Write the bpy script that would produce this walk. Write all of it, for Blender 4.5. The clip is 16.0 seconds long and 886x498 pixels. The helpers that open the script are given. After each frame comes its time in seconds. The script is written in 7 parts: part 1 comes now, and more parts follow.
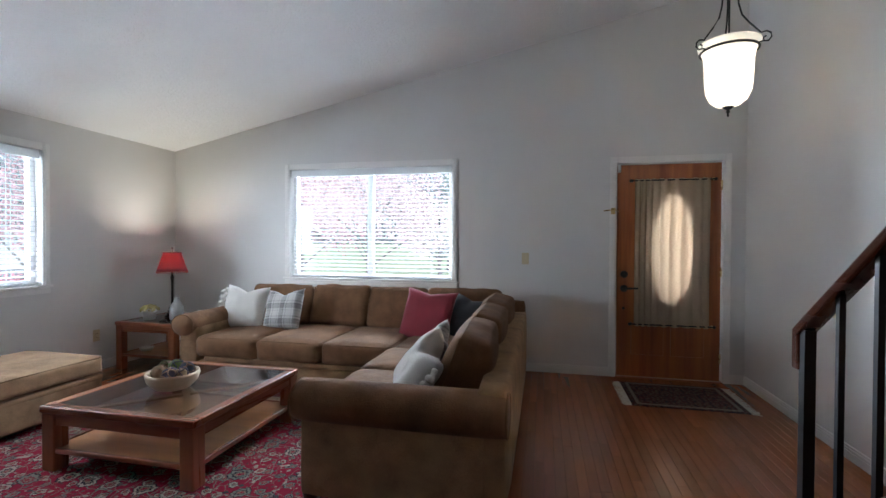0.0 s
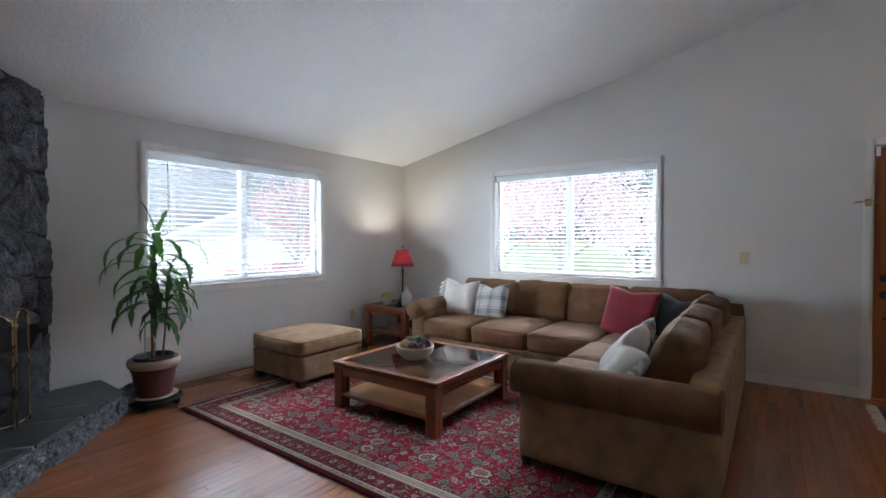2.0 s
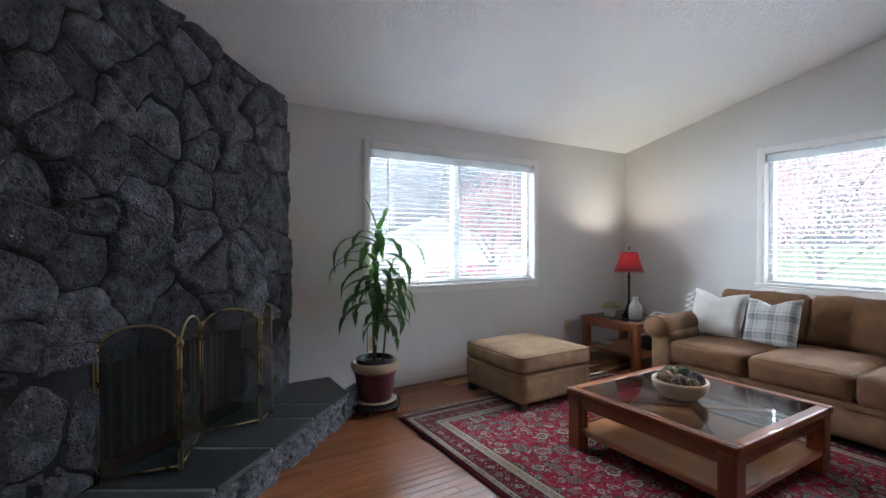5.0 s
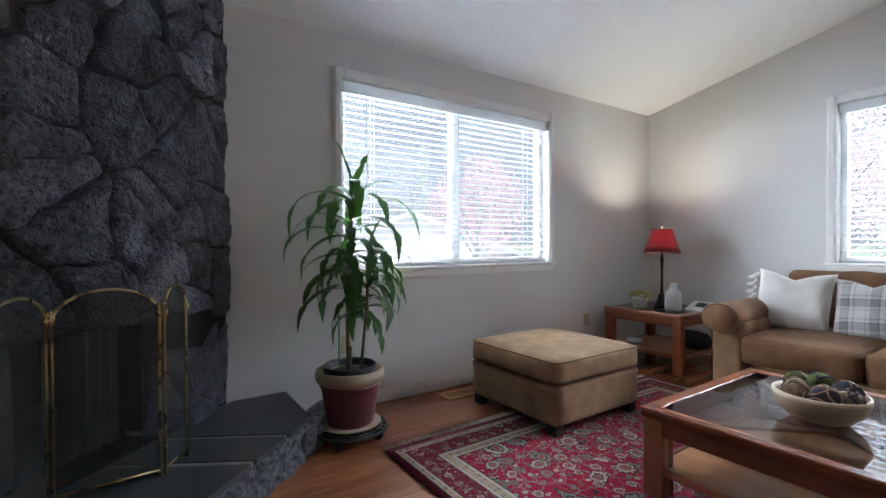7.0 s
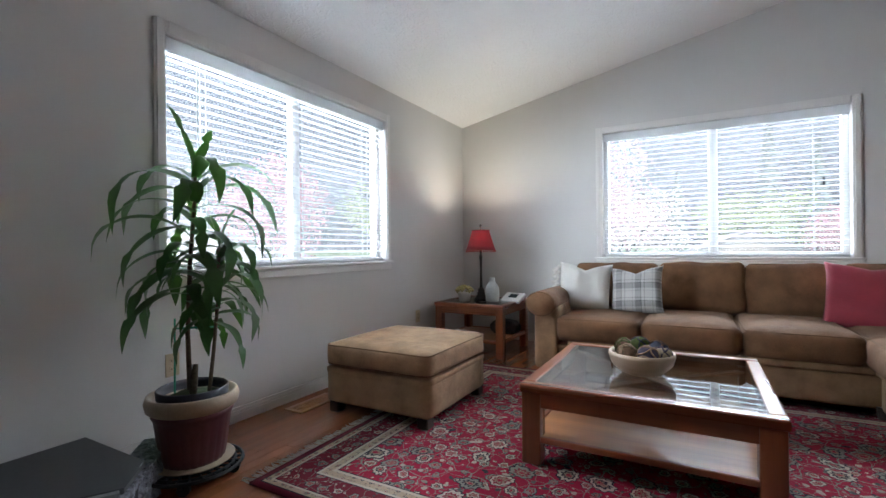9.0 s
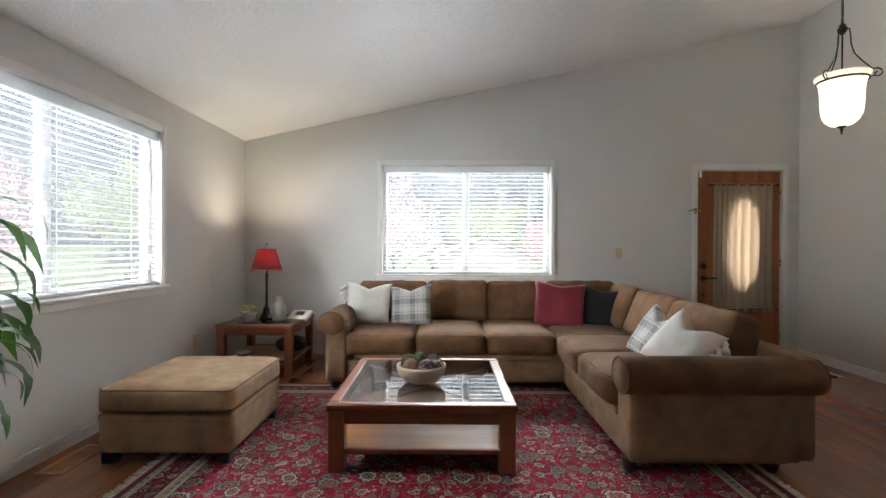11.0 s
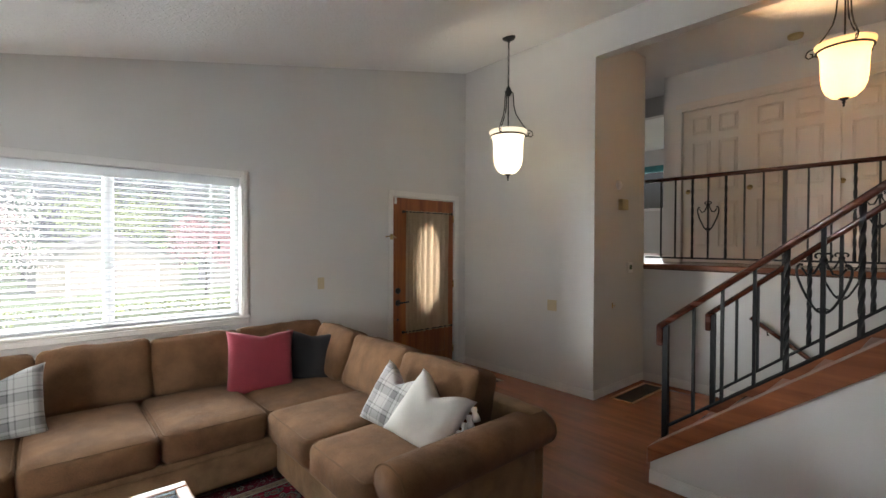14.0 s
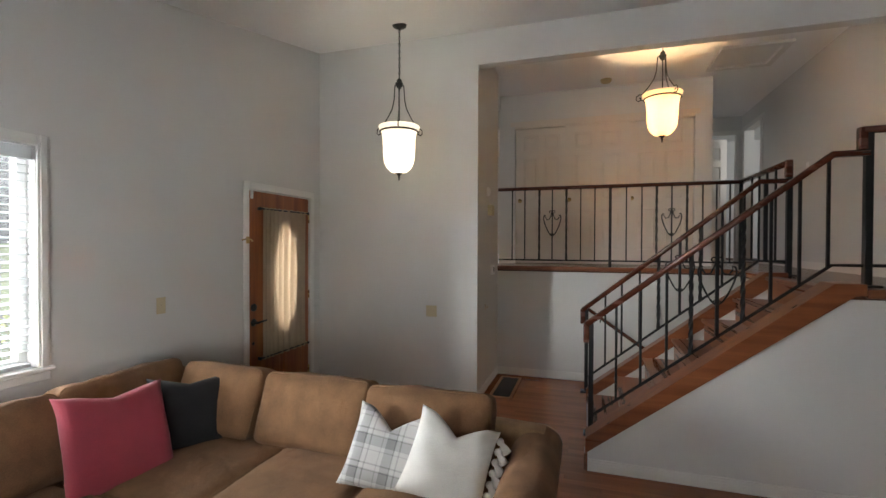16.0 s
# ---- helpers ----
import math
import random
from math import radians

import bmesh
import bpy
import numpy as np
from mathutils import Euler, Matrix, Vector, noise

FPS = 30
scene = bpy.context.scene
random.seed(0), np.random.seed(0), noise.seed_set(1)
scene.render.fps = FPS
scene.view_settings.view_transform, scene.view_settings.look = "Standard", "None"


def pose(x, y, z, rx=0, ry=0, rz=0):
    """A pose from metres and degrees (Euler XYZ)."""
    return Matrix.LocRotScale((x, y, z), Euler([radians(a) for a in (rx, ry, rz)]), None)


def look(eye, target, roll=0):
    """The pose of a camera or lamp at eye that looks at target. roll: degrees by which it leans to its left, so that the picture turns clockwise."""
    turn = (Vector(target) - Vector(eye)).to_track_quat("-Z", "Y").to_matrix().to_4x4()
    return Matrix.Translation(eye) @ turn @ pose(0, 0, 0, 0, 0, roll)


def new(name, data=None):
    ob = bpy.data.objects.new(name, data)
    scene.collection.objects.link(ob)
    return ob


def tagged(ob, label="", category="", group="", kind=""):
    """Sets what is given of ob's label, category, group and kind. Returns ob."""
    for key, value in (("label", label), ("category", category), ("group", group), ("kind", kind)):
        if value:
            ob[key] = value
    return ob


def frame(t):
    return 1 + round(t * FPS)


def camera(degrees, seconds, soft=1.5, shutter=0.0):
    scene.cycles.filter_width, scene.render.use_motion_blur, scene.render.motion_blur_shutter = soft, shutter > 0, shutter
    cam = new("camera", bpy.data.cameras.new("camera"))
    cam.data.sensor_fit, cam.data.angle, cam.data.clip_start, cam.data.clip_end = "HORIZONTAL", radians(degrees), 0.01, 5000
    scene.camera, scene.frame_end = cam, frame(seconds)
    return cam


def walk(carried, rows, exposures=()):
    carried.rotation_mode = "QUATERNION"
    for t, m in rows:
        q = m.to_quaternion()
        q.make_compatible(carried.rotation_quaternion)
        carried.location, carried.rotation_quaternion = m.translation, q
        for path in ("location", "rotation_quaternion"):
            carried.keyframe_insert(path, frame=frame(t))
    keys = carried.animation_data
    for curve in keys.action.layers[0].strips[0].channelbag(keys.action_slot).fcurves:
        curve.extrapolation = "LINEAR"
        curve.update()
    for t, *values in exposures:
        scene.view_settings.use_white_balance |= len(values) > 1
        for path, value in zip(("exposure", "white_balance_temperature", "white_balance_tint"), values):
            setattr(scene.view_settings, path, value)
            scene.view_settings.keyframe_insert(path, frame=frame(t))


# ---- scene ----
cam = camera(88.7, 16.0)
PATH = [
    (0, (0.302, 0.389, 1.275), (-0.129, 2.342, 1.249), 0.3),
    (0.5, (0.288, 0.27, 1.296), (-0.333, 2.171, 1.266), 0.0),
    (1, (0.301, 0.144, 1.286), (-0.515, 1.97, 1.261), 0.0),
    (1.5, (0.335, 0.052, 1.313), (-0.679, 1.776, 1.271), -0.1),
    (2, (0.333, 0.023, 1.297), (-0.842, 1.641, 1.256), -0.1),
    (2.5, (0.32, -0.002, 1.292), (-0.991, 1.508, 1.254), -0.0),
    (3, (0.254, -0.026, 1.291), (-1.175, 1.374, 1.258), -0.1),
    (3.5, (0.157, -0.002, 1.302), (-1.388, 1.269, 1.271), -0.1),
    (4, (0.013, 0.06, 1.319), (-1.637, 1.19, 1.289), -0.2),
    (4.5, (-0.166, 0.131, 1.302), (-1.881, 1.159, 1.277), -0.1),
    (7, (-1.3, 0.616, 1.04), (-2.958, 1.734, 1.017), -0.2),
    (7.5, (-1.427, 0.605, 1.014), (-2.967, 1.881, 0.99), -0.2),
    (8, (-1.529, 0.55, 1.009), (-2.904, 2.002, 0.988), -0.1),
    (8.5, (-1.62, 0.475, 0.976), (-2.806, 2.085, 0.967), -0.4),
    (11, (-1.773, -0.001, 1.189), (-1.786, 1.999, 1.179), 0.2),
    (11.5, (-1.778, -0.007, 1.276), (-1.551, 1.98, 1.254), 0.2),
    (12, (-1.74, 0.06, 1.313), (-1.287, 2.008, 1.291), 0.1),
    (12.5, (-1.709, 0.171, 1.388), (-1.053, 2.06, 1.359), 0.0),
    (13, (-1.717, 0.313, 1.427), (-0.859, 2.12, 1.399), 0.1),
    (13.5, (-1.791, 0.538, 1.483), (-0.714, 2.224, 1.455), 0.1),
    (14, (-1.904, 0.859, 1.528), (-0.585, 2.363, 1.5), 0.2),
    (14.5, (-2.023, 1.204, 1.586), (-0.511, 2.512, 1.554), 0.2),
    (15, (-2.146, 1.536, 1.596), (-0.479, 2.642, 1.567), 0.2),
    (15.5, (-2.211, 1.849, 1.597), (-0.414, 2.727, 1.57), 0.2),
    (16, (-2.282, 2.155, 1.565), (-0.378, 2.765, 1.541), 0.2),
]
walk(cam, [(t, look(eye, target, roll)) for t, eye, target, roll in PATH],
     [(0, 1.74, 6100, 10), (8.5, 1.80, 6150, 10), (11, 1.80, 6900, 10), (16, 1.78, 7100, 10)])

# ---- light ----
world = bpy.data.worlds.new("sky")
scene.world = world
world.use_nodes = True
wn, wl = world.node_tree.nodes, world.node_tree.links
sky = wn.new("ShaderNodeTexSky")
sky.sky_type, sky.sun_disc = "NISHITA", False
sky.sun_elevation, sky.sun_rotation = radians(50), radians(145)
sky.air_density, sky.dust_density = 0.7, 8.0
wn["Background"].inputs["Strength"].default_value = 0.013
wl.new(sky.outputs["Color"], wn["Background"].inputs["Color"])

sun = new("sun", bpy.data.lights.new("sun", "SUN"))
sun.data.energy, sun.data.angle, sun.data.color = 1.5, radians(15), (1.0, 0.97, 0.93)
sun.matrix_world = look((14, -20, 30), (0, 0, 0))


# An added area lamp, kept out of view, that brightens the rooms.
def fill_lamp(name, place, target, wide, high, watts):
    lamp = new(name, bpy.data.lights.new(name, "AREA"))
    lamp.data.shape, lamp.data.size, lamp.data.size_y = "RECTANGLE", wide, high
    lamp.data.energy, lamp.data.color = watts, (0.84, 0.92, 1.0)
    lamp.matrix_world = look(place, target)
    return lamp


def bulb(name, place, watts, colour, radius=0.04):
    lamp = new(name, bpy.data.lights.new(name, "POINT"))
    lamp.data.energy, lamp.data.color, lamp.data.shadow_soft_size = watts, colour, radius
    lamp.location = place
    return lamp


# Added lamps high outside both windows, standing in for sky light.
fill_lamp("sky_fill_west", (-7.6, 2.6, 4.3), (-1.0, 2.3, 0.2), 2.4, 0.9, 200)
fill_lamp("sky_fill_north", (-1.1, 8.5, 3.6), (-2.2, 1.0, 0.2), 2.4, 0.9, 210)
# Added upward lamps hidden below the sills; they brighten the ceiling.
fill_lamp("ground_fill_west", (-6.4, 2.6, -0.05), (-4.0, 2.6, 1.5), 2.6, 1.2, 165)
fill_lamp("ground_fill_north", (-1.55, 7.4, -0.05), (-1.55, 5.0, 1.5), 2.6, 1.2, 150)
# Added lamps beside the openings, unseen, filling the walls and the stair side.
fill_lamp("side_fill_west", (-5.6, 0.6, 1.55), (-4.0, 2.6, 1.45), 1.6, 1.1, 60)
fill_lamp("side_fill_north", (-4.1, 7.1, 1.8), (-1.2, 3.5, 1.1), 0.7, 1.2, 95)
# Added lamp outside the bedroom window, in place of its sky.
fill_lamp("sky_fill_bedroom", (9.6, 5.9, 3.4), (8.0, 5.9, 2.6), 1.8, 1.2, 150)
# Added lamp inside the far room, unseen, that brightens the hall door.
fill_lamp("far_room_fill", (5.3, -2.0, 3.3), (6.25, 0.3, 2.2), 1.0, 0.5, 10)
bulb("pendant_bulb", (1.51, 3.79, 2.42), 2.0, (1.0, 0.93, 0.8))
bulb("loft_pendant_bulb", (2.71, 1.46, 2.86), 13, (1.0, 0.68, 0.40))
bulb("table_lamp_bulb", (-3.545, 4.47, 1.085), 10, (1.0, 0.92, 0.74), 0.04)

# ---- materials ----
def mat(name, colour, rough=0.6, metal=0.0, vary=0.12, scale=6.0, bump=0.0, fine=80.0, sheen=0.0, coat=0.0, piece=0.0, spec=0.5):
    """A surface with coarse and fine colour variation and a fine relief; piece: how far single pieces differ."""
    m = bpy.data.materials.new(name)
    m.use_nodes = True
    n, l = m.node_tree.nodes, m.node_tree.links
    b = n["Principled BSDF"]
    tc = n.new("ShaderNodeTexCoord")
    big, small = n.new("ShaderNodeTexNoise"), n.new("ShaderNodeTexNoise")
    big.inputs["Scale"].default_value, small.inputs["Scale"].default_value = scale, fine
    big.inputs["Detail"].default_value = 4
    for t in (big, small):
        l.new(tc.outputs["Object"], t.inputs["Vector"])
    mix = n.new("ShaderNodeMix")
    mix.inputs["Factor"].default_value = 0.4
    l.new(big.outputs["Fac"], mix.inputs["A"])
    l.new(small.outputs["Fac"], mix.inputs["B"])
    ramp = n.new("ShaderNodeMapRange")
    ramp.inputs["From Min"].default_value, ramp.inputs["From Max"].default_value = 0.3, 0.7
    ramp.inputs["To Min"].default_value, ramp.inputs["To Max"].default_value = 1 - vary, 1 + vary
    l.new(mix.outputs["Result"], ramp.inputs["Value"])
    hsv = n.new("ShaderNodeHueSaturation")
    hsv.inputs["Color"].default_value = (*colour, 1)
    value = ramp.outputs["Result"]
    if piece:
        info, pr, mul = n.new("ShaderNodeObjectInfo"), n.new("ShaderNodeMapRange"), n.new("ShaderNodeMath")
        pr.inputs["To Min"].default_value, pr.inputs["To Max"].default_value = 1 - piece, 1 + piece
        mul.operation = "MULTIPLY"
        l.new(info.outputs["Random"], pr.inputs["Value"])
        l.new(pr.outputs["Result"], mul.inputs[0])
        l.new(value, mul.inputs[1])
        value = mul.outputs["Value"]
    l.new(value, hsv.inputs["Value"])
    l.new(hsv.outputs["Color"], b.inputs["Base Color"])
    rr = n.new("ShaderNodeMapRange")
    rr.inputs["To Min"].default_value, rr.inputs["To Max"].default_value = max(0.02, rough - 0.08), min(1, rough + 0.08)
    l.new(big.outputs["Fac"], rr.inputs["Value"])
    l.new(rr.outputs["Result"], b.inputs["Roughness"])
    b.inputs["Metallic"].default_value = metal
    b.inputs["Specular IOR Level"].default_value = spec
    b.inputs["Sheen Weight"].default_value = sheen
    b.inputs["Coat Weight"].default_value = coat
    if bump:
        bp = n.new("ShaderNodeBump")
        bp.inputs["Strength"].default_value, bp.inputs["Distance"].default_value = bump, 0.004
        l.new(small.outputs["Fac"], bp.inputs["Height"])
        l.new(bp.outputs["Normal"], b.inputs["Normal"])
    return m


def nodes_of(m):
    return m.node_tree.nodes, m.node_tree.links, m.node_tree.nodes["Principled BSDF"]


def glow(name, colour, strength):
    m = bpy.data.materials.new(name)
    m.use_nodes = True
    b = m.node_tree.nodes["Principled BSDF"]
    b.inputs["Base Color"].default_value = (*colour, 1)
    b.inputs["Emission Color"].default_value = (*colour, 1)
    b.inputs["Emission Strength"].default_value = strength
    b.inputs["Roughness"].default_value = 0.3
    return m


def glass(name, colour=(1, 1, 1), rough=0.0):
    m = bpy.data.materials.new(name)
    m.use_nodes = True
    b = m.node_tree.nodes["Principled BSDF"]
    b.inputs["Base Color"].default_value = (*colour, 1)
    b.inputs["Transmission Weight"].default_value = 1
    b.inputs["Roughness"].default_value, b.inputs["IOR"].default_value = rough, 1.45
    return m


def wood(name, dark, light, rough=0.35, along="X", grain=14.0, piece=0.0, coat=0.0, island=False, relief=0.08):
    """Wood with long grain, pores and, where asked, boards that differ."""
    m = bpy.data.materials.new(name)
    m.use_nodes = True
    n, l, b = nodes_of(m)
    tc, mp = n.new("ShaderNodeTexCoord"), n.new("ShaderNodeMapping")
    s = {"X": (0.6, grain, grain), "Y": (grain, 0.6, grain), "Z": (grain, grain, 0.6)}[along]
    mp.inputs["Scale"].default_value = s
    if piece:
        geo, shift = n.new("ShaderNodeNewGeometry"), n.new("ShaderNodeVectorMath")
        shift.operation = "MULTIPLY_ADD"
        l.new(geo.outputs["Random Per Island"] if island else n.new("ShaderNodeObjectInfo").outputs["Random"], shift.inputs[0])
        shift.inputs[1].default_value = (9.0, 7.0, 5.0)
        l.new(geo.outputs["Position"], shift.inputs[2])
        l.new(shift.outputs["Vector"], mp.inputs["Vector"])
    else:
        l.new(tc.outputs["Object"], mp.inputs["Vector"])
    no, fi = n.new("ShaderNodeTexNoise"), n.new("ShaderNodeTexNoise")
    no.inputs["Scale"].default_value, no.inputs["Detail"].default_value, no.inputs["Distortion"].default_value = 1.5, 2 if relief < 0.02 else 5, 0.3
    fi.inputs["Scale"].default_value, fi.inputs["Detail"].default_value = 9, 3
    l.new(mp.outputs["Vector"], no.inputs["Vector"])
    l.new(mp.outputs["Vector"], fi.inputs["Vector"])
    ramp = n.new("ShaderNodeValToRGB")
    ramp.color_ramp.elements[0].position, ramp.color_ramp.elements[0].color = 0.3, (*dark, 1)
    ramp.color_ramp.elements[1].position, ramp.color_ramp.elements[1].color = 0.7, (*light, 1)
    l.new(no.outputs["Fac"], ramp.inputs["Fac"])
    hsv = n.new("ShaderNodeHueSaturation")
    l.new(ramp.outputs["Color"], hsv.inputs["Color"])
    fr = n.new("ShaderNodeMapRange")
    fr.inputs["To Min"].default_value, fr.inputs["To Max"].default_value = 0.9, 1.1
    l.new(fi.outputs["Fac"], fr.inputs["Value"])
    value = fr.outputs["Result"]
    if piece:
        if island:
            src = n.new("ShaderNodeNewGeometry").outputs["Random Per Island"]
        else:
            src = n.new("ShaderNodeObjectInfo").outputs["Random"]
        pr, mul = n.new("ShaderNodeMapRange"), n.new("ShaderNodeMath")
        pr.inputs["To Min"].default_value, pr.inputs["To Max"].default_value = 1 - piece, 1 + piece
        mul.operation = "MULTIPLY"
        l.new(src, pr.inputs["Value"])
        l.new(pr.outputs["Result"], mul.inputs[0])
        l.new(value, mul.inputs[1])
        value = mul.outputs["Value"]
    l.new(value, hsv.inputs["Value"])
    l.new(hsv.outputs["Color"], b.inputs["Base Color"])
    rr = n.new("ShaderNodeMapRange")
    rr.inputs["To Min"].default_value, rr.inputs["To Max"].default_value = (rough, rough + 0.03) if relief < 0.02 else (max(0.03, rough - 0.08), rough + 0.1)
    l.new(no.outputs["Fac"], rr.inputs["Value"])
    l.new(rr.outputs["Result"], b.inputs["Roughness"])
    b.inputs["Coat Weight"].default_value, b.inputs["Coat Roughness"].default_value = coat, 0.12
    bp = n.new("ShaderNodeBump")
    bp.inputs["Strength"].default_value, bp.inputs["Distance"].default_value = relief, 0.002
    l.new(fi.outputs["Fac"], bp.inputs["Height"])
    l.new(bp.outputs["Normal"], b.inputs["Normal"])
    return m


WALL = mat("wall_paint", (0.63, 0.622, 0.61), 0.75, vary=0.03, scale=2.0, bump=0.12, fine=140)
WALL_WARM = WALL
TRIM = mat("trim_paint", (0.72, 0.71, 0.69), 0.45, vary=0.03, scale=5)
WHITE = mat("white_vinyl", (0.8, 0.8, 0.8), 0.4, vary=0.02)
SLAT = mat("blind_slat", (0.64, 0.645, 0.65), 0.5, vary=0.03)
sn, sl, sb = SLAT.node_tree.nodes, SLAT.node_tree.links, SLAT.node_tree.nodes["Principled BSDF"]
thin, both = sn.new("ShaderNodeBsdfTranslucent"), sn.new("ShaderNodeMixShader")
thin.inputs["Color"].default_value = (0.62, 0.64, 0.65, 1)
both.inputs[0].default_value = 0.3
sl.new(sb.outputs[0], both.inputs[1])
sl.new(thin.outputs[0], both.inputs[2])
sl.new(both.outputs[0], sn["Material Output"].inputs["Surface"])
FLOOR_WOOD = wood("floor_oak", (0.24, 0.084, 0.036), (0.32, 0.117, 0.049), 0.24, "Y", 9, 0.12, 0.3, False, 0.0)
FLOOR_WOOD_REST = wood("floor_oak_rest", (0.24, 0.084, 0.036), (0.32, 0.117, 0.049), 0.24, "Y", 9, 0.10, 0.3, True, 0.0)
SUBFLOOR = mat("floor_joint", (0.07, 0.025, 0.013), 0.7)
CHERRY = wood("cherry_wood", (0.15, 0.038, 0.015), (0.28, 0.085, 0.030), 0.28, "X", 12, 0.08, 0.4)
CHERRY_Z = wood("cherry_wood_upright", (0.15, 0.038, 0.015), (0.28, 0.085, 0.030), 0.28, "Z", 12, 0.08, 0.4)
SHELF_WOOD = wood("shelf_wood", (0.33, 0.13, 0.045), (0.50, 0.22, 0.08), 0.3, "X", 8, 0.05, 0.4)
DOOR_WOOD = wood("door_wood", (0.20, 0.052, 0.016), (0.40, 0.13, 0.035), 0.35, "Z", 10, 0.0, 0.3)
STAIR_WOOD = wood("stair_wood", (0.17, 0.05, 0.02), (0.30, 0.105, 0.042), 0.3, "Y", 12, 0.1, 0.3)
TREAD_WOOD = wood("tread_wood", (0.16, 0.045, 0.018), (0.27, 0.09, 0.036), 0.28, "X", 12, 0.12, 0.3)
RAIL_WOOD = wood("rail_wood", (0.055, 0.016, 0.01), (0.11, 0.032, 0.018), 0.25, "Y", 12, 0.0, 0.5)
DARKWOOD = mat("dark_foot_wood", (0.02, 0.012, 0.008), 0.4)
IRON = mat("black_iron", (0.012, 0.014, 0.016), 0.45, 0.3, 0.2, 30)
BRASS = mat("brass", (0.50, 0.37, 0.18), 0.28, 1.0, 0.15, 12)
SUEDE = mat("tan_microsuede", (0.168, 0.089, 0.046), 0.9, vary=0.42, scale=7, bump=0.5, fine=260, sheen=0.05, spec=0.15)
SUEDE_PALE = mat("tan_microsuede_napped", (0.285, 0.178, 0.10), 0.9, vary=0.45, scale=8, bump=0.5, fine=260, sheen=0.08, spec=0.15)


def creased(m, depth):
    """Soft pulls and creases of stuffed cloth under the fine nap."""
    n, l, b = nodes_of(m)
    tc, mp, no, bp = (n.new("ShaderNode" + k) for k in ("TexCoord", "Mapping", "TexNoise", "Bump"))
    mp.inputs["Scale"].default_value = (1.0, 1.0, 0.7)
    no.inputs["Scale"].default_value, no.inputs["Detail"].default_value, no.inputs["Distortion"].default_value = 8, 3, 0.5
    l.new(tc.outputs["Object"], mp.inputs["Vector"])
    l.new(mp.outputs["Vector"], no.inputs["Vector"])
    bp.inputs["Strength"].default_value, bp.inputs["Distance"].default_value = 0.6, depth
    l.new(no.outputs["Fac"], bp.inputs["Height"])
    old = b.inputs["Normal"].links[0].from_node
    l.new(bp.outputs["Normal"], old.inputs["Normal"])


creased(SUEDE, 0.016)
creased(SUEDE_PALE, 0.012)
PIPING = mat("brown_piping", (0.14, 0.072, 0.03), 0.85, vary=0.1)
ROCK = mat("black_lava_rock", (0.15, 0.156, 0.178), 0.85, vary=0.65, scale=11, bump=1.0, fine=55, piece=0.3, spec=0.35)
MORTAR = mat("dark_mortar", (0.028, 0.029, 0.032), 0.95, vary=0.3, scale=20, bump=0.6, fine=90)
SLATE = mat("black_slate", (0.05, 0.056, 0.06), 0.34, vary=0.2, scale=14, bump=0.03, fine=60, piece=0.25)
# Firebox soot; also the painted shade of vent openings and outlet slots.
DARK = mat("soot_and_shade_black", (0.02, 0.02, 0.021), 0.9)
CEIL = mat("ceiling_paint", (0.84, 0.845, 0.85), 0.5, vary=0.03, scale=1.5, bump=0.0)


def ceiling_relief(m):
    n, l, b = nodes_of(m)
    tc, a, c = n.new("ShaderNodeTexCoord"), n.new("ShaderNodeTexNoise"), n.new("ShaderNodeMapRange")
    a.inputs["Scale"].default_value, a.inputs["Detail"].default_value, a.inputs["Distortion"].default_value = 24, 6, 1.3
    c.inputs["From Min"].default_value, c.inputs["From Max"].default_value = 0.48, 0.60
    l.new(tc.outputs["Object"], a.inputs["Vector"])
    l.new(a.outputs["Fac"], c.inputs["Value"])
    bp = n.new("ShaderNodeBump")
    bp.inputs["Strength"].default_value, bp.inputs["Distance"].default_value = 0.6, 0.0042
    l.new(c.outputs["Result"], bp.inputs["Height"])
    l.new(bp.outputs["Normal"], b.inputs["Normal"])


ceiling_relief(CEIL)


def pitted(m, scale=26.0):
    """Open pores and crust of lava rock."""
    n, l, b = nodes_of(m)
    tc, vo, no, mr, ad, bp = (n.new("ShaderNode" + k) for k in ("TexCoord", "TexVoronoi", "TexNoise", "MapRange", "Math", "Bump"))
    vo.inputs["Scale"].default_value = scale * 2.2
    no.inputs["Scale"].default_value, no.inputs["Detail"].default_value, no.inputs["Roughness"].default_value = scale, 8, 0.7
    l.new(tc.outputs["Object"], vo.inputs["Vector"])
    l.new(tc.outputs["Object"], no.inputs["Vector"])
    mr.inputs["From Min"].default_value, mr.inputs["From Max"].default_value = 0.05, 0.4
    l.new(vo.outputs["Distance"], mr.inputs["Value"])
    ad.operation = "MULTIPLY_ADD"
    l.new(no.outputs["Fac"], ad.inputs[0])
    ad.inputs[1].default_value = 2.2
    l.new(mr.outputs["Result"], ad.inputs[2])
    bp.inputs["Strength"].default_value, bp.inputs["Distance"].default_value = 1.0, 0.02
    l.new(ad.outputs[0], bp.inputs["Height"])
    l.new(bp.outputs["Normal"], b.inputs["Normal"])


pitted(ROCK)

# ---- building helpers ----
def finish(name, bm, material, parent=None, label="", smooth=False):
    me = bpy.data.meshes.new(name)
    bmesh.ops.recalc_face_normals(bm, faces=bm.faces)
    bm.to_mesh(me)
    bm.free()
    if smooth:
        me.polygons.foreach_set("use_smooth", [True] * len(me.polygons))
    me.materials.append(material)
    ob = new(name, me)
    if parent is not None:
        ob.parent = parent
    if label:
        tagged(ob, label)
    return ob


def part(name, bm, material, parent, label="", smooth=False):
    return finish(name, bm, material, parent, label, smooth)


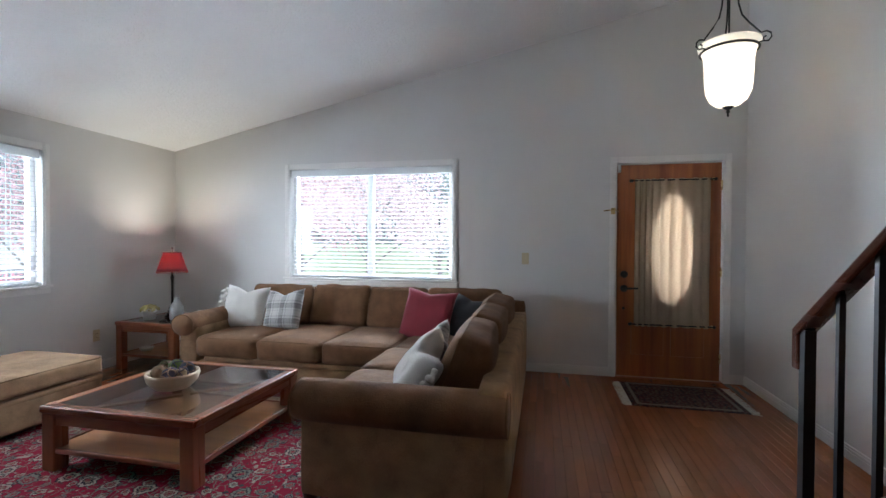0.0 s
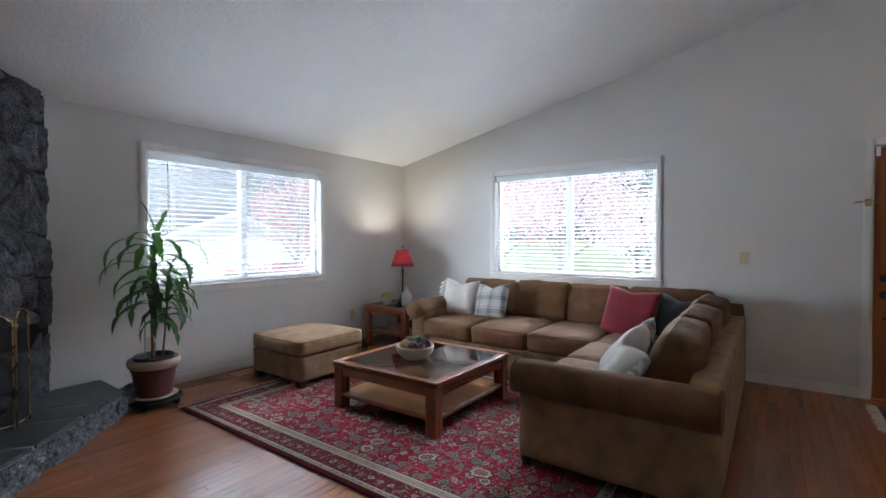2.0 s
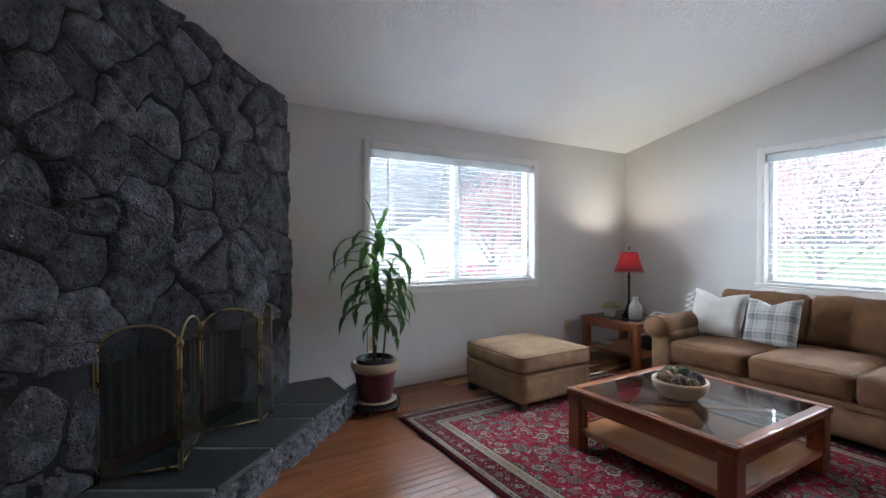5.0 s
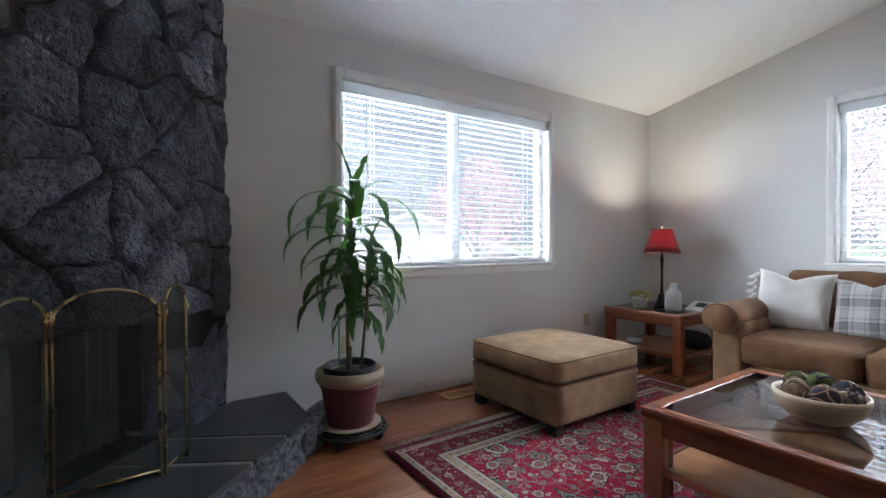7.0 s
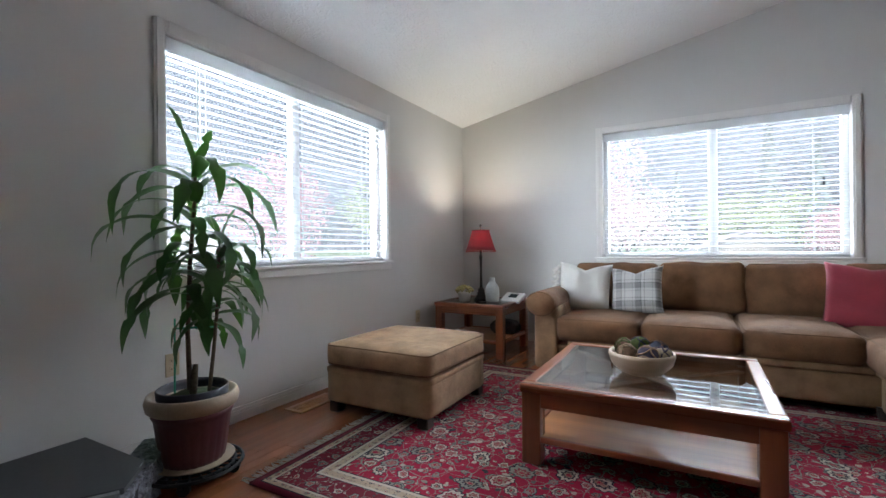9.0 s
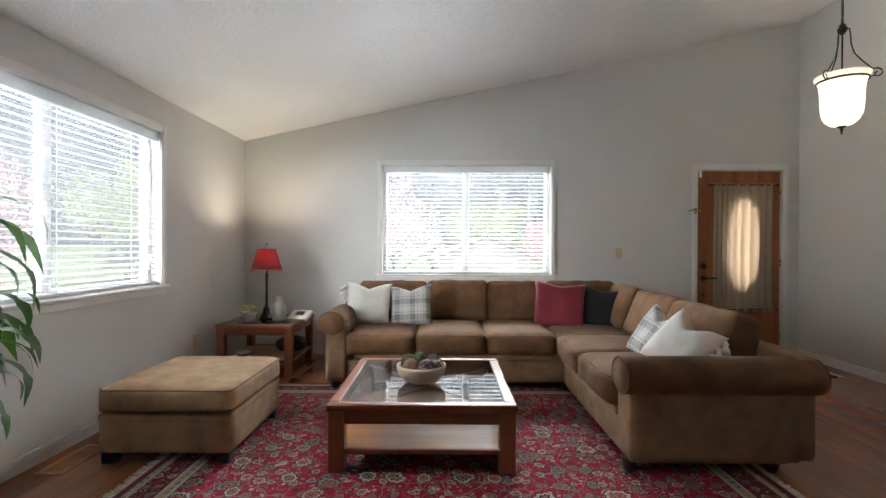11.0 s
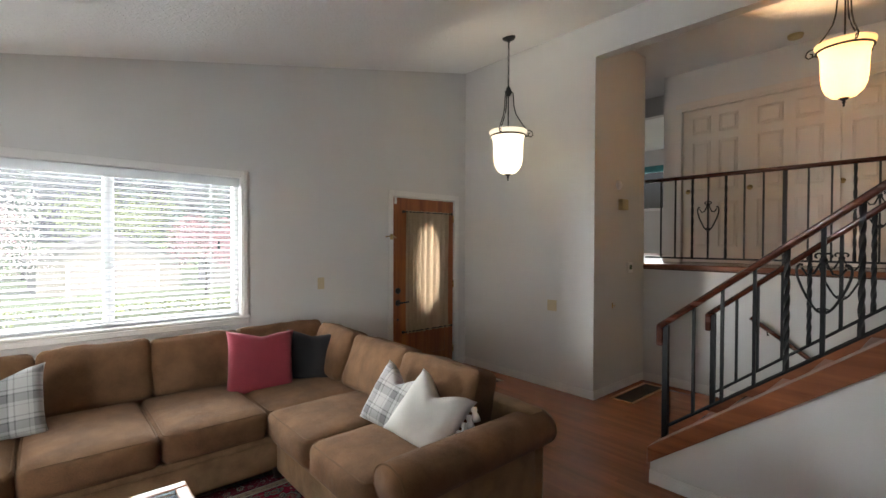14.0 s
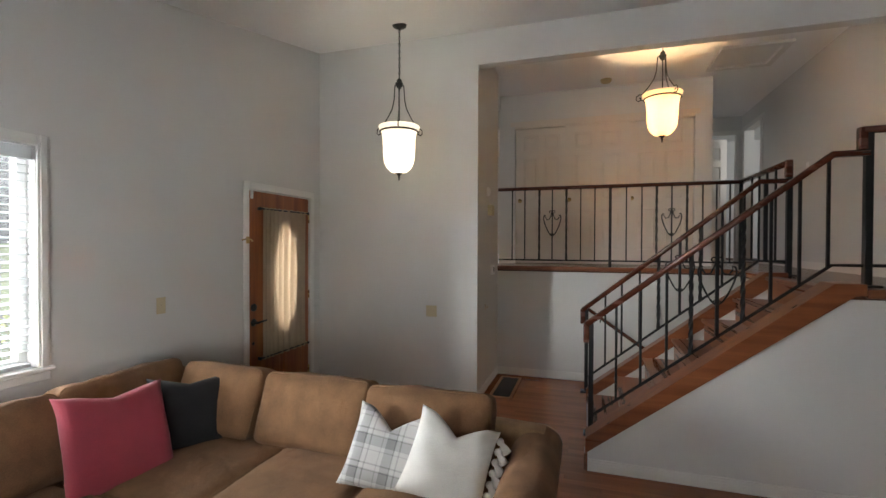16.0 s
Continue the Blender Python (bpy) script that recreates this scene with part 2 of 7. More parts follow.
def thing(name, place, label, category, group="", rz=0.0):
    ob = new(name)
    ob.empty_display_size = 0.1
    ob.matrix_world = pose(*place, 0, 0, rz)
    return tagged(ob, label, category, group)


def shell(name, bm, material, label="", category=""):
    return tagged(finish(name, bm, material), label, category, kind="structure")


def shells(name, material, label, category, *ab):
    """Straight wall pieces that meet end to end, each one an object."""
    for pair in ab:
        shell(name, boxes(pair), material, label, category)


def box(bm, a, b, bevel=0.0, seg=1):
    """An upright box from corner a to corner b."""
    r = bmesh.ops.create_cube(bm, size=1.0)
    vs = r["verts"]
    for v in vs:
        v.co = Vector([(p + q) / 2 + c * abs(q - p) for c, p, q in zip(v.co, a, b)])
    if bevel:
        es = list({e for v in vs for e in v.link_edges})
        bmesh.ops.bevel(bm, geom=es, offset=bevel, segments=seg, profile=0.5, affect="EDGES")
    return vs


def boxes(*ab, bevel=0.0, seg=1):
    bm = bmesh.new()
    for a, b in ab:
        box(bm, a, b, bevel, seg)
    return bm


def prism(bm, points, low, high):
    """An upright prism over a floor outline; low and high are numbers or functions of (x, y)."""
    f = lambda h, p: h(*p) if callable(h) else h
    lo = [bm.verts.new((*p, f(low, p))) for p in points]
    hi = [bm.verts.new((*p, f(high, p))) for p in points]
    n = len(points)
    bm.faces.new(lo[::-1])
    bm.faces.new(hi)
    for i in range(n):
        bm.faces.new((lo[i], lo[(i + 1) % n], hi[(i + 1) % n], hi[i]))
    return bm


def lathe(bm, profile, n=24, centre=(0, 0, 0), wave=None):
    """A turned shape from (radius, height) pairs."""
    rings = []
    for r, z in profile:
        ring = []
        for i in range(n):
            a = 2 * math.pi * i / n
            k = wave(a, z) if wave else 1
            ring.append(bm.verts.new((centre[0] + r * k * math.cos(a), centre[1] + r * k * math.sin(a), centre[2] + z)))
        rings.append(ring)
    for p, q in zip(rings, rings[1:]):
        for i in range(n):
            bm.faces.new((p[i], p[(i + 1) % n], q[(i + 1) % n], q[i]))
    if profile[0][0] > 1e-4:
        bm.faces.new(rings[0][::-1])
    if profile[-1][0] > 1e-4:
        bm.faces.new(rings[-1])
    return bm


def tube(bm, points, r, n=8, closed=False):
    """A round bar along a line of points; r is a number or one per point."""
    pts = [Vector(p) for p in points]
    rings, up = [], Vector((0.13, 0.27, 1)).normalized()
    for i, p in enumerate(pts):
        d = (pts[min(i + 1, len(pts) - 1)] - pts[max(i - 1, 0)]).normalized()
        if closed:
            d = (pts[(i + 1) % len(pts)] - pts[i - 1]).normalized()
        u = d.cross(up if abs(d.dot(up)) < 0.95 else Vector((1, 0, 0))).normalized()
        w = d.cross(u)
        k = r[i] if isinstance(r, (list, tuple)) else r
        rings.append([bm.verts.new(p + k * (u * math.cos(2 * math.pi * j / n) + w * math.sin(2 * math.pi * j / n))) for j in range(n)])
    pairs = list(zip(rings, rings[1:])) + ([(rings[-1], rings[0])] if closed else [])
    for a, b in pairs:
        for j in range(n):
            bm.faces.new((a[j], a[(j + 1) % n], b[(j + 1) % n], b[j]))
    if not closed:
        bm.faces.new(rings[0][::-1])
        bm.faces.new(rings[-1])
    return bm


def soft_box(bm, centre, size, r=0.05, puff=0.03, n=9, crumple=0.0, seed=0.0, turn=None):
    """A stuffed block with rounded edges, puffed faces and slight creases."""
    made = bmesh.ops.create_cube(bm, size=2.0)["verts"]
    es = list({e for v in made for e in v.link_edges})
    bmesh.ops.subdivide_edges(bm, edges=es, cuts=n, use_grid_fill=True)
    vs = list(bm.verts)
    h = Vector(size) / 2
    r = min(r, *h)
    for v in vs:
        p = v.co.copy()
        q = Vector([math.copysign(abs(c) ** 0.8, c) for c in p])
        full = Vector([c * k for c, k in zip(q, h)])
        core = Vector([max(-(k - r), min(k - r, c)) for c, k in zip(full, h)])
        off = full - core
        pos = core + (off.normalized() * r if off.length > 1e-6 else off)
        for i in range(3):
            if abs(abs(p[i]) - 1) < 1e-5:
                j, k = (i + 1) % 3, (i + 2) % 3
                pos[i] += math.copysign(puff[i] if isinstance(puff, tuple) else puff, p[i]) * (1 - p[j] ** 2) * (1 - p[k] ** 2)
        if crumple:
            s = noise.noise(pos * 7 + Vector((seed, seed * 2, 0))) + 0.5 * noise.noise(pos * 17 + Vector((0, seed, seed)))
            pos += pos.normalized() * crumple * s
        if turn is not None:
            pos = turn @ pos
        v.co = pos + Vector(centre)
    return bm


# ---- setting ----
SLOPE, LOW = 0.215, 2.35
NORTH, WEST, EAST, BACK = 5.0, -4.0, 2.1, -1.3
UP = 1.30
LOFT_CEIL = 3.6


def roof(x, y=0):
    return LOW + SLOPE * (x + 4)


def wall_with_hole(name, axis, at, thick, span, top, hole, label):
    """A wall along x or y with one opening (from, to, sill, head)."""
    bm = bmesh.new()
    a, b, s, h = hole
    def block(u0, u1, z0, z1):
        if axis == "x":
            prism(bm, [(u0, at), (u1, at), (u1, at + thick), (u0, at + thick)], z0, z1)
        else:
            prism(bm, [(at, u0), (at + thick, u0), (at + thick, u1), (at, u1)], z0, z1)
    block(span[0], a, -0.1, top)
    block(b, span[1], -0.1, top)
    block(a, b, h, top)
    if s > 0:
        block(a, b, -0.1, s)
    return shell(name, bm, WALL, label, "wall")


WIN_N = (-2.476, -0.62, 0.885, 2.083)
WIN_W = (1.68, 3.52, 0.885, 2.072)
DOOR = (0.985, 1.915, 0.0, 2.045)

bm = bmesh.new()
a, b, s, h = WIN_N
for u0, u1, z0, z1 in ((-4.15, a, -0.1, roof), (a, b, -0.1, s), (a, b, h, roof), (b, DOOR[0], -0.1, roof), (DOOR[0], DOOR[1], DOOR[3], roof), (DOOR[1], 2.25, -0.1, roof)):
    prism(bm, [(u0, NORTH), (u1, NORTH), (u1, NORTH + 0.15), (u0, NORTH + 0.15)], z0, z1)
shell("wall_north", bm, WALL, "pale grey painted wall with window and front door", "wall")
wall_with_hole("wall_west", "y", WEST - 0.15, 0.15, (BACK - 0.15, NORTH), LOW + 0.02, WIN_W, "pale grey painted wall with wide window")
shell("wall_east", boxes(((EAST, 3.2, -0.1), (EAST + 0.12, NORTH, 3.7))), WALL, "pale grey painted wall beside the front door", "wall")
shell("wall_thermostat", boxes(((EAST + 0.12, 3.2, -0.1), (3.15, 3.32, 3.6))), WALL_WARM, "short painted wall facing the stairs", "wall")
shell("header_beam", boxes(((EAST, -0.15, 3.33), (EAST + 0.12, 3.2, 3.7))), WALL, "painted header between living room and upper hall", "beam")
shell("wall_south", prism(bmesh.new(), [(-4.15, BACK - 0.15), (1.0, BACK - 0.15), (1.0, BACK), (-4.15, BACK)], -0.1, roof), WALL, "plain painted wall closing the room", "wall")
shell("wall_stair_side", prism(bmesh.new(), [(1.0, BACK - 0.15), (1.12, BACK - 0.15), (1.12, -0.3), (1.0, -0.3)], -0.1, roof), WALL, "plain painted wall beside the stairs", "wall")
bm = bmesh.new()
prism(bm, [(-4.15, BACK - 0.15), (2.25, BACK - 0.15), (2.25, NORTH + 0.15), (-4.15, NORTH + 0.15)], roof, lambda x, y: roof(x) + 0.15)
shell("ceiling", bm, CEIL, "sloped white knockdown-textured ceiling", "ceiling")
shell("loft_ceiling", boxes(((2.22, -3.0, LOFT_CEIL), (9.0, 8.0, LOFT_CEIL + 0.15))), CEIL, "flat textured ceiling over the upper hall", "ceiling")

# ground floor, upper floor and the well of the lower stairs
shell("floor", boxes(((-4.15, BACK - 0.15, -0.12), (2.2, NORTH + 0.15, -0.012)), ((2.2, 2.15, -0.12), (3.2, 3.25, -0.012))), SUBFLOOR, "red-brown oak strip floor", "floor")
shell("wall_under_landing", boxes(((3.15, 0.72, -1.4), (3.25, 3.2, UP - 0.06))), WALL, "painted wall below the upper hall", "wall")
shell("upper_floor", boxes(((3.15, 0.70, UP - 0.06), (9.0, 8.0, UP - 0.012)), ((1.02, -0.15, UP - 0.06), (9.0, 0.70, UP - 0.012))), SUBFLOOR, "upper hall oak floor", "floor")
shells("wall_stairwell", WALL, "painted walls of the lower stairwell", "wall", ((2.2, -1.4, -1.5), (3.25, -1.3, UP - 0.06)), ((3.15, -1.3, -1.5), (3.25, 0.72, UP - 0.06)), ((2.2, 2.15, -1.5), (3.2, 2.25, -0.12)), ((2.1, -1.4, -1.5), (2.2, 2.15, -0.12)))
shell("lower_floor", boxes(((2.1, -1.4, -1.52), (3.25, 2.25, -1.42))), SUBFLOOR, "lower level floor", "floor")

# upper hall walls
HALL_END = 6.0
shells("wall_closet", WALL_WARM, "painted wall round a sliding-door closet", "wall", ((3.95, 0.73, UP), (4.07, 0.92, LOFT_CEIL)), ((3.95, 3.12, UP), (4.07, 3.33, LOFT_CEIL)), ((3.95, 0.92, 3.2), (4.07, 3.12, LOFT_CEIL)),
                            ((4.07, 0.73, UP), (HALL_END, 0.83, LOFT_CEIL)), ((4.07, 3.23, UP), (4.6, 3.33, LOFT_CEIL)), ((4.62, 0.83, UP), (4.72, 3.33, LOFT_CEIL)))
# hall right-hand wall with a doorway, end wall with a door, bedroom beyond
HY = -0.15
shells("wall_hall", WALL_WARM, "painted wall of the upper hall with a doorway", "wall", ((1.0, HY - 0.12, UP), (5.15, HY, LOFT_CEIL + 0.1)), ((5.15, HY - 0.12, 3.33), (5.85, HY, LOFT_CEIL)), ((5.85, HY - 0.12, UP), (HALL_END + 0.12, HY, LOFT_CEIL)),)
shells("wall_hall_end", WALL_WARM, "painted end wall of the upper hall", "wall", ((HALL_END, HY, 3.33), (HALL_END + 0.12, 0.83, LOFT_CEIL)), ((HALL_END, 0.66, UP), (HALL_END + 0.12, 0.83, 3.33)), ((HALL_END, HY, UP), (HALL_END + 0.12, -0.08, 3.33)))
shells("wall_far_room", WALL, "painted walls of the room past the hall", "wall", ((8.0, -3.0, UP), (8.1, 0.9, LOFT_CEIL)), ((6.1, 0.83, UP), (8.1, 0.95, LOFT_CEIL)), ((2.3, -3.0, UP), (8.1, -2.9, LOFT_CEIL)))
shells("wall_bedroom", WALL, "painted walls of the bedroom", "wall", ((4.6, 3.33, 3.33), (4.72, 4.25, LOFT_CEIL)), ((4.6, 4.25, UP), (4.72, 7.0, LOFT_CEIL)), ((3.15, 3.32, UP), (3.25, 7.0, LOFT_CEIL)), ((3.15, 7.0, UP), (8.4, 7.1, LOFT_CEIL)), ((4.72, 2.9, UP), (8.4, 3.0, LOFT_CEIL)),
                             ((8.3, 3.0, UP), (8.42, 4.5, LOFT_CEIL)), ((8.3, 6.3, UP), (8.42, 7.0, LOFT_CEIL)), ((8.3, 4.5, UP), (8.42, 6.3, 2.25)), ((8.3, 4.5, 3.2), (8.42, 6.3, LOFT_CEIL)))


# ---- windows with blinds ----
def window(name, along, at, hole, out, label):
    """A white sliding window in a cased opening. along: the axis of the wall, out: which way is outdoors."""
    a, b, s, h = hole
    root = tagged(new(name), label, "window", kind="structure")
    def put(pname, pieces, material, lab="", bevel=0.003):
        bm = bmesh.new()
        for u0, u1, d0, d1, z0, z1 in pieces:
            p0, p1 = at + out * d0, at + out * d1
            box(bm, (u0, p0, z0) if along == "x" else (p0, u0, z0), (u1, p1, z1) if along == "x" else (p1, u1, z1), bevel)
        return part(pname, bm, material, root, lab)
    w = 0.062
    for u0, u1, z0, z1 in ((a - w, a - 0.002, s - 0.02, h + w), (b + 0.002, b + w, s - 0.02, h + w), (a - 0.002, b + 0.002, h + 0.002, h + w)):
        put("window_casing", [(u0, u1, -0.012, -0.0005, z0, z1), (u0 + 0.012, u1 - 0.012, -0.02, -0.012, z0, z1)], TRIM)
    put("window_sill", [(a - 0.075, b + 0.075, -0.03, 0.07, s - 0.024, s - 0.001), (a - w, b + w, -0.016, -0.0005, s - 0.075, s - 0.026)], TRIM, "", 0.005)
    c = (a + b) / 2
    f = 0.045
    put("window_frame", [(a, a + f, 0.075, 0.135, s, h), (b - f, b, 0.075, 0.135, s, h), (a + f, b - f, 0.075, 0.135, s, s + f), (a + f, b - f, 0.075, 0.135, h - f, h)], WHITE)
    put("meeting_stile", [(c - 0.035, c + 0.035, 0.08, 0.125, s + f, h - f)], WHITE)
    for u0, u1, d in ((a + f, c - 0.03, 0.115), (c + 0.03, b - f, 0.095)):
        pane = put("pane", [(u0, u1, d, d + 0.004, s + f, h - f)], GLASS, "", 0)
        pane.visible_shadow = False
    return root


def blind(place, along, length, drop, out, tilt, label):
    """A horizontal blind: valance, slats, ladder cords, bottom rail and wand."""
    root = thing("window_blind", place, label, "blind", "window blinds", 0 if along == "x" else 90)
    part("valance", boxes(((0, -0.02, -0.072), (length, 0.012, 0)), bevel=0.004), SLAT, root)
    n = int((drop - 0.11) / 0.0435)
    bm = bmesh.new()
    t = radians(tilt)
    half = 0.0235
    rings = []
    for x in (0.006, length - 0.006):
        ring = []
        for k in range(5):
            u = -1 + k * 0.5
            y, z = u * half, 0.0025 * (1 - u * u)
            ring.append((x, y * math.cos(t) - z * math.sin(t), y * math.sin(t) + z * math.cos(t)))
        ring += [(x, y + 0.0, z - 0.0022) for x, y, z in ring[::-1]]
        rings.append([bm.verts.new(p) for p in ring])
    m = len(rings[0])
    for i in range(m):
        bm.faces.new((rings[0][i], rings[0][(i + 1) % m], rings[1][(i + 1) % m], rings[1][i]))
    bm.faces.new(rings[0])
    bm.faces.new(rings[1][::-1])
    first = part("slat", bm, SLAT, root)
    first.location = (0, 0.015, -0.1)
    for i in range(1, n):
        o = new("slat", first.data)
        o.parent, o.location = root, (0, 0.015, -0.1 - i * 0.0435)
    part("bottom_rail", boxes(((0.004, -0.01, -drop + 0.004), (length - 0.004, 0.04, -drop + 0.026)), bevel=0.004), SLAT, root)
    for k in (0.12, 0.5, 0.88):
        part("ladder_cord", boxes(((length * k - 0.001, -0.0115, -drop + 0.02), (length * k + 0.001, -0.0095, -0.06)), ((length * k - 0.001, 0.0395, -drop + 0.02), (length * k + 0.001, 0.0415, -0.06))), SLAT, root)
    return root


GLASS = glass("window_glass")
gn, gl, gb = nodes_of(GLASS)
# Pale haze mixed into the panes imitates window glare over the view.
haze, haze_mix = gn.new("ShaderNodeBsdfTranslucent"), gn.new("ShaderNodeMixShader")
haze.inputs["Color"].default_value = (0.95, 0.96, 1.0, 1)
haze_mix.inputs[0].default_value = 0.025
gl.new(gb.outputs[0], haze_mix.inputs[1])
gl.new(haze.outputs[0], haze_mix.inputs[2])
gl.new(haze_mix.outputs[0], gn["Material Output"].inputs["Surface"])
window("window_1", "x", NORTH, WIN_N, 1, "white sliding window with horizontal blinds above the sofa")
window("window_2", "y", WEST, WIN_W, -1, "white sliding window with horizontal blinds beside the fireplace")
blind((WIN_N[0] + 0.008, NORTH + 0.03, WIN_N[3] - 0.003), "x", WIN_N[1] - WIN_N[0] - 0.016, WIN_N[3] - WIN_N[2] - 0.004, 1, 9, "white horizontal slat blind, lowered with slats open")
blind((WEST - 0.03, WIN_W[0] + 0.008, WIN_W[3] - 0.003), "y", WIN_W[1] - WIN_W[0] - 0.016, WIN_W[3] - WIN_W[2] - 0.004, 1, 9, "white horizontal slat blind, lowered with slats open")
catch = thing("window_catch", (-0.775, NORTH + 0.088, 1.50), "small black catch on the sliding window sash", "window catch")
part("plate", boxes(((-0.008, 0.0, -0.035), (0.008, 0.006, 0.035)), bevel=0.002), IRON, catch)
part("lever", tube(bmesh.new(), [(0.0, -0.002, 0.012), (-0.012, -0.012, 0.006), (-0.016, -0.014, -0.014)], 0.004, 6), IRON, catch)
wand = thing("blind_wand", (WEST - 0.004, WIN_W[0] + 0.17, WIN_W[3] - 0.08), "thin tilt wand hanging before the blind", "wand")
part("rod", tube(bmesh.new(), [(0, 0, 0), (0.002, 0, -0.72)], 0.004, 6), SLAT, wand)

# ---- front door ----
root = tagged(new("door_1"), "varnished wooden front door with oval glass, closed", "door", kind="structure")
dx0, dx1, dz = 1.0, 1.9, 2.03
cx = (dx0 + dx1) / 2


bm = bmesh.new()
n = 48
oz, orx, orz = 1.245, 0.195, 0.52
inner, outer = [], []
for i in range(n):
    a = 2 * math.pi * (i + 0.5) / n
    c, s = math.cos(a), math.sin(a)
    inner.append((cx + orx * c, oz + orz * s))
    k = min((0.45 / abs(c)), ((2.03 - oz) / s if s > 0 else (oz - 0.008) / -s))
    outer.append((cx + k * c, oz + k * s))
for px, pz in ((1.0, 0.008), (1.9, 0.008), (1.0, 2.03), (1.9, 2.03)):
    k = min(range(n), key=lambda i: (outer[i][0] - px) ** 2 + (outer[i][1] - pz) ** 2)
    outer[k] = (px, pz)
for y in (5.012, 5.052):
    vi = [bm.verts.new((x, y, z)) for x, z in inner]
    vo = [bm.verts.new((x, y, z)) for x, z in outer]
    for i in range(n):
        bm.faces.new((vi[i], vi[(i + 1) % n], vo[(i + 1) % n], vo[i]))
bm.verts.ensure_lookup_table()
for i in range(n):
    j = (i + 1) % n
    bm.faces.new((bm.verts[i], bm.verts[j], bm.verts[2 * n + j], bm.verts[2 * n + i]))
    bm.faces.new((bm.verts[n + i], bm.verts[n + j], bm.verts[3 * n + j], bm.verts[3 * n + i]))
leaf = part("leaf", bm, DOOR_WOOD, root)
part("oval_moulding", tube(bmesh.new(), [(cx + 0.205 * math.cos(2 * math.pi * i / 48), 5.008, oz + 0.53 * math.sin(2 * math.pi * i / 48)) for i in range(48)], 0.018, 8, True), DOOR_WOOD, root, "", True)
bm = bmesh.new()
vs = [bm.verts.new((cx + 0.20 * math.cos(2 * math.pi * i / 40), 5.03, oz + 0.525 * math.sin(2 * math.pi * i / 40))) for i in range(40)]
bm.faces.new(vs)
bmesh.ops.extrude_face_region(bm, geom=list(bm.faces))
for v in [v for i, v in enumerate(bm.verts) if i >= 40]:
    v.co.y += 0.006
FROST = glass("frosted_glass", (1, 1, 1), 0.35)
pane = part("oval_pane", bm, FROST, root, "frosted oval glass")
pane.visible_shadow = False
for x0, x1 in ((1.13, 1.42), (1.48, 1.77)):
    part("raised_panel", boxes(((x0, 5.002, 0.22), (x1, 5.016, 0.52)), bevel=0.012, seg=2), DOOR_WOOD, root)
part("door_stop", boxes(((0.985, 5.055, 0), (1.0, 5.09, 2.045)), ((1.9, 5.055, 0), (1.915, 5.09, 2.045)), ((1.0, 5.055, 2.03), (1.9, 5.09, 2.045))), TRIM, root)
for x0, x1, z0, z1 in ((0.925, 0.987, 0, 2.105), (1.913, 1.975, 0, 2.105), (0.987, 1.913, 2.043, 2.105)):
    part("door_casing", boxes(((x0, 4.985, z0), (x1, 4.9995, z1)), ((x0 + 0.012, 4.978, z0), (x1 - 0.012, 4.985, z1)), bevel=0.002), TRIM, root)
part("threshold", boxes(((0.985, 4.97, -0.012), (1.915, 5.1, 0.012)), bevel=0.004), STAIR_WOOD, root)
part("deadbolt", lathe(bmesh.new(), [(0.001, 0), (0.034, 0.002), (0.034, 0.014), (0.02, 0.022), (0.001, 0.024)], 20), IRON, root, "black deadbolt", True).matrix_basis = pose(1.062, 5.012, 0.985, 90, 0, 0)
handle = part("door_handle", lathe(bmesh.new(), [(0.001, 0), (0.034, 0.002), (0.034, 0.012), (0.015, 0.02), (0.012, 0.055), (0.001, 0.056)], 20), IRON, root, "black lever handle", True)
handle.matrix_basis = pose(1.062, 5.012, 0.85, 90, 0, 0)
part("lever", tube(bmesh.new(), [(0, 0, 0.05), (0.05, 0.004, 0.052), (0.12, 0.006, 0.05)], [0.011, 0.01, 0.008], 8), IRON, handle, "", True)
part("keyhole_plate", lathe(bmesh.new(), [(0.001, 0), (0.014, 0.001), (0.014, 0.006), (0.001, 0.008)], 14), IRON, root, "", True).matrix_basis = pose(1.062, 5.012, 0.66, 90, 0, 0)
for z in (1.82, 1.02, 0.22):
    part("hinge", boxes(((1.894, 4.998, z - 0.045), (1.906, 5.012, z + 0.045)), bevel=0.003), BRASS, root, "brass hinge")
part("corner_sensor", boxes(((0.995, 4.97, 1.955), (1.022, 4.984, 2.03)), bevel=0.003), WHITE, root, "small white alarm contact")
chain = thing("door_guard", (0.955, 4.978, 1.59), "brass door guard latch screwed to the casing", "latch")
part("plate", boxes(((-0.02, -0.006, -0.03), (0.02, 0.0, 0.03)), bevel=0.002), BRASS, chain)
part("arm", tube(bmesh.new(), [(-0.09, -0.02, 0.0), (-0.04, -0.022, 0.008), (0.03, -0.014, 0.006), (0.05, -0.01, -0.01)], 0.006, 8), BRASS, chain, "", True)

# ---- baseboards ----
def baseboard(x0, y0, x1, y1, z=0.0, nx=0.0, ny=0.0):
    """A skirting board along a wall; nx, ny point into the room."""
    def course(t, z0, z1):
        return ((min(x0, x1) + min(0, nx * t), min(y0, y1) + min(0, ny * t), z + z0), (max(x0, x1) + max(0, nx * t), max(y0, y1) + max(0, ny * t), z + z1))
    bm = boxes(course(0.013, 0.0, 0.048), course(0.0095, 0.048, 0.052), course(0.012, 0.052, 0.066), course(0.0075, 0.066, 0.070), course(0.010, 0.070, 0.082))
    tagged(finish("baseboard", bm, TRIM), "painted skirting board", "baseboard", kind="structure")


baseboard(WEST + 0.0005, 1.34, WEST + 0.0005, NORTH, 0, 1, 0)
baseboard(WEST + 0.014, NORTH - 0.0005, 0.924, NORTH - 0.0005, 0, 0, -1)
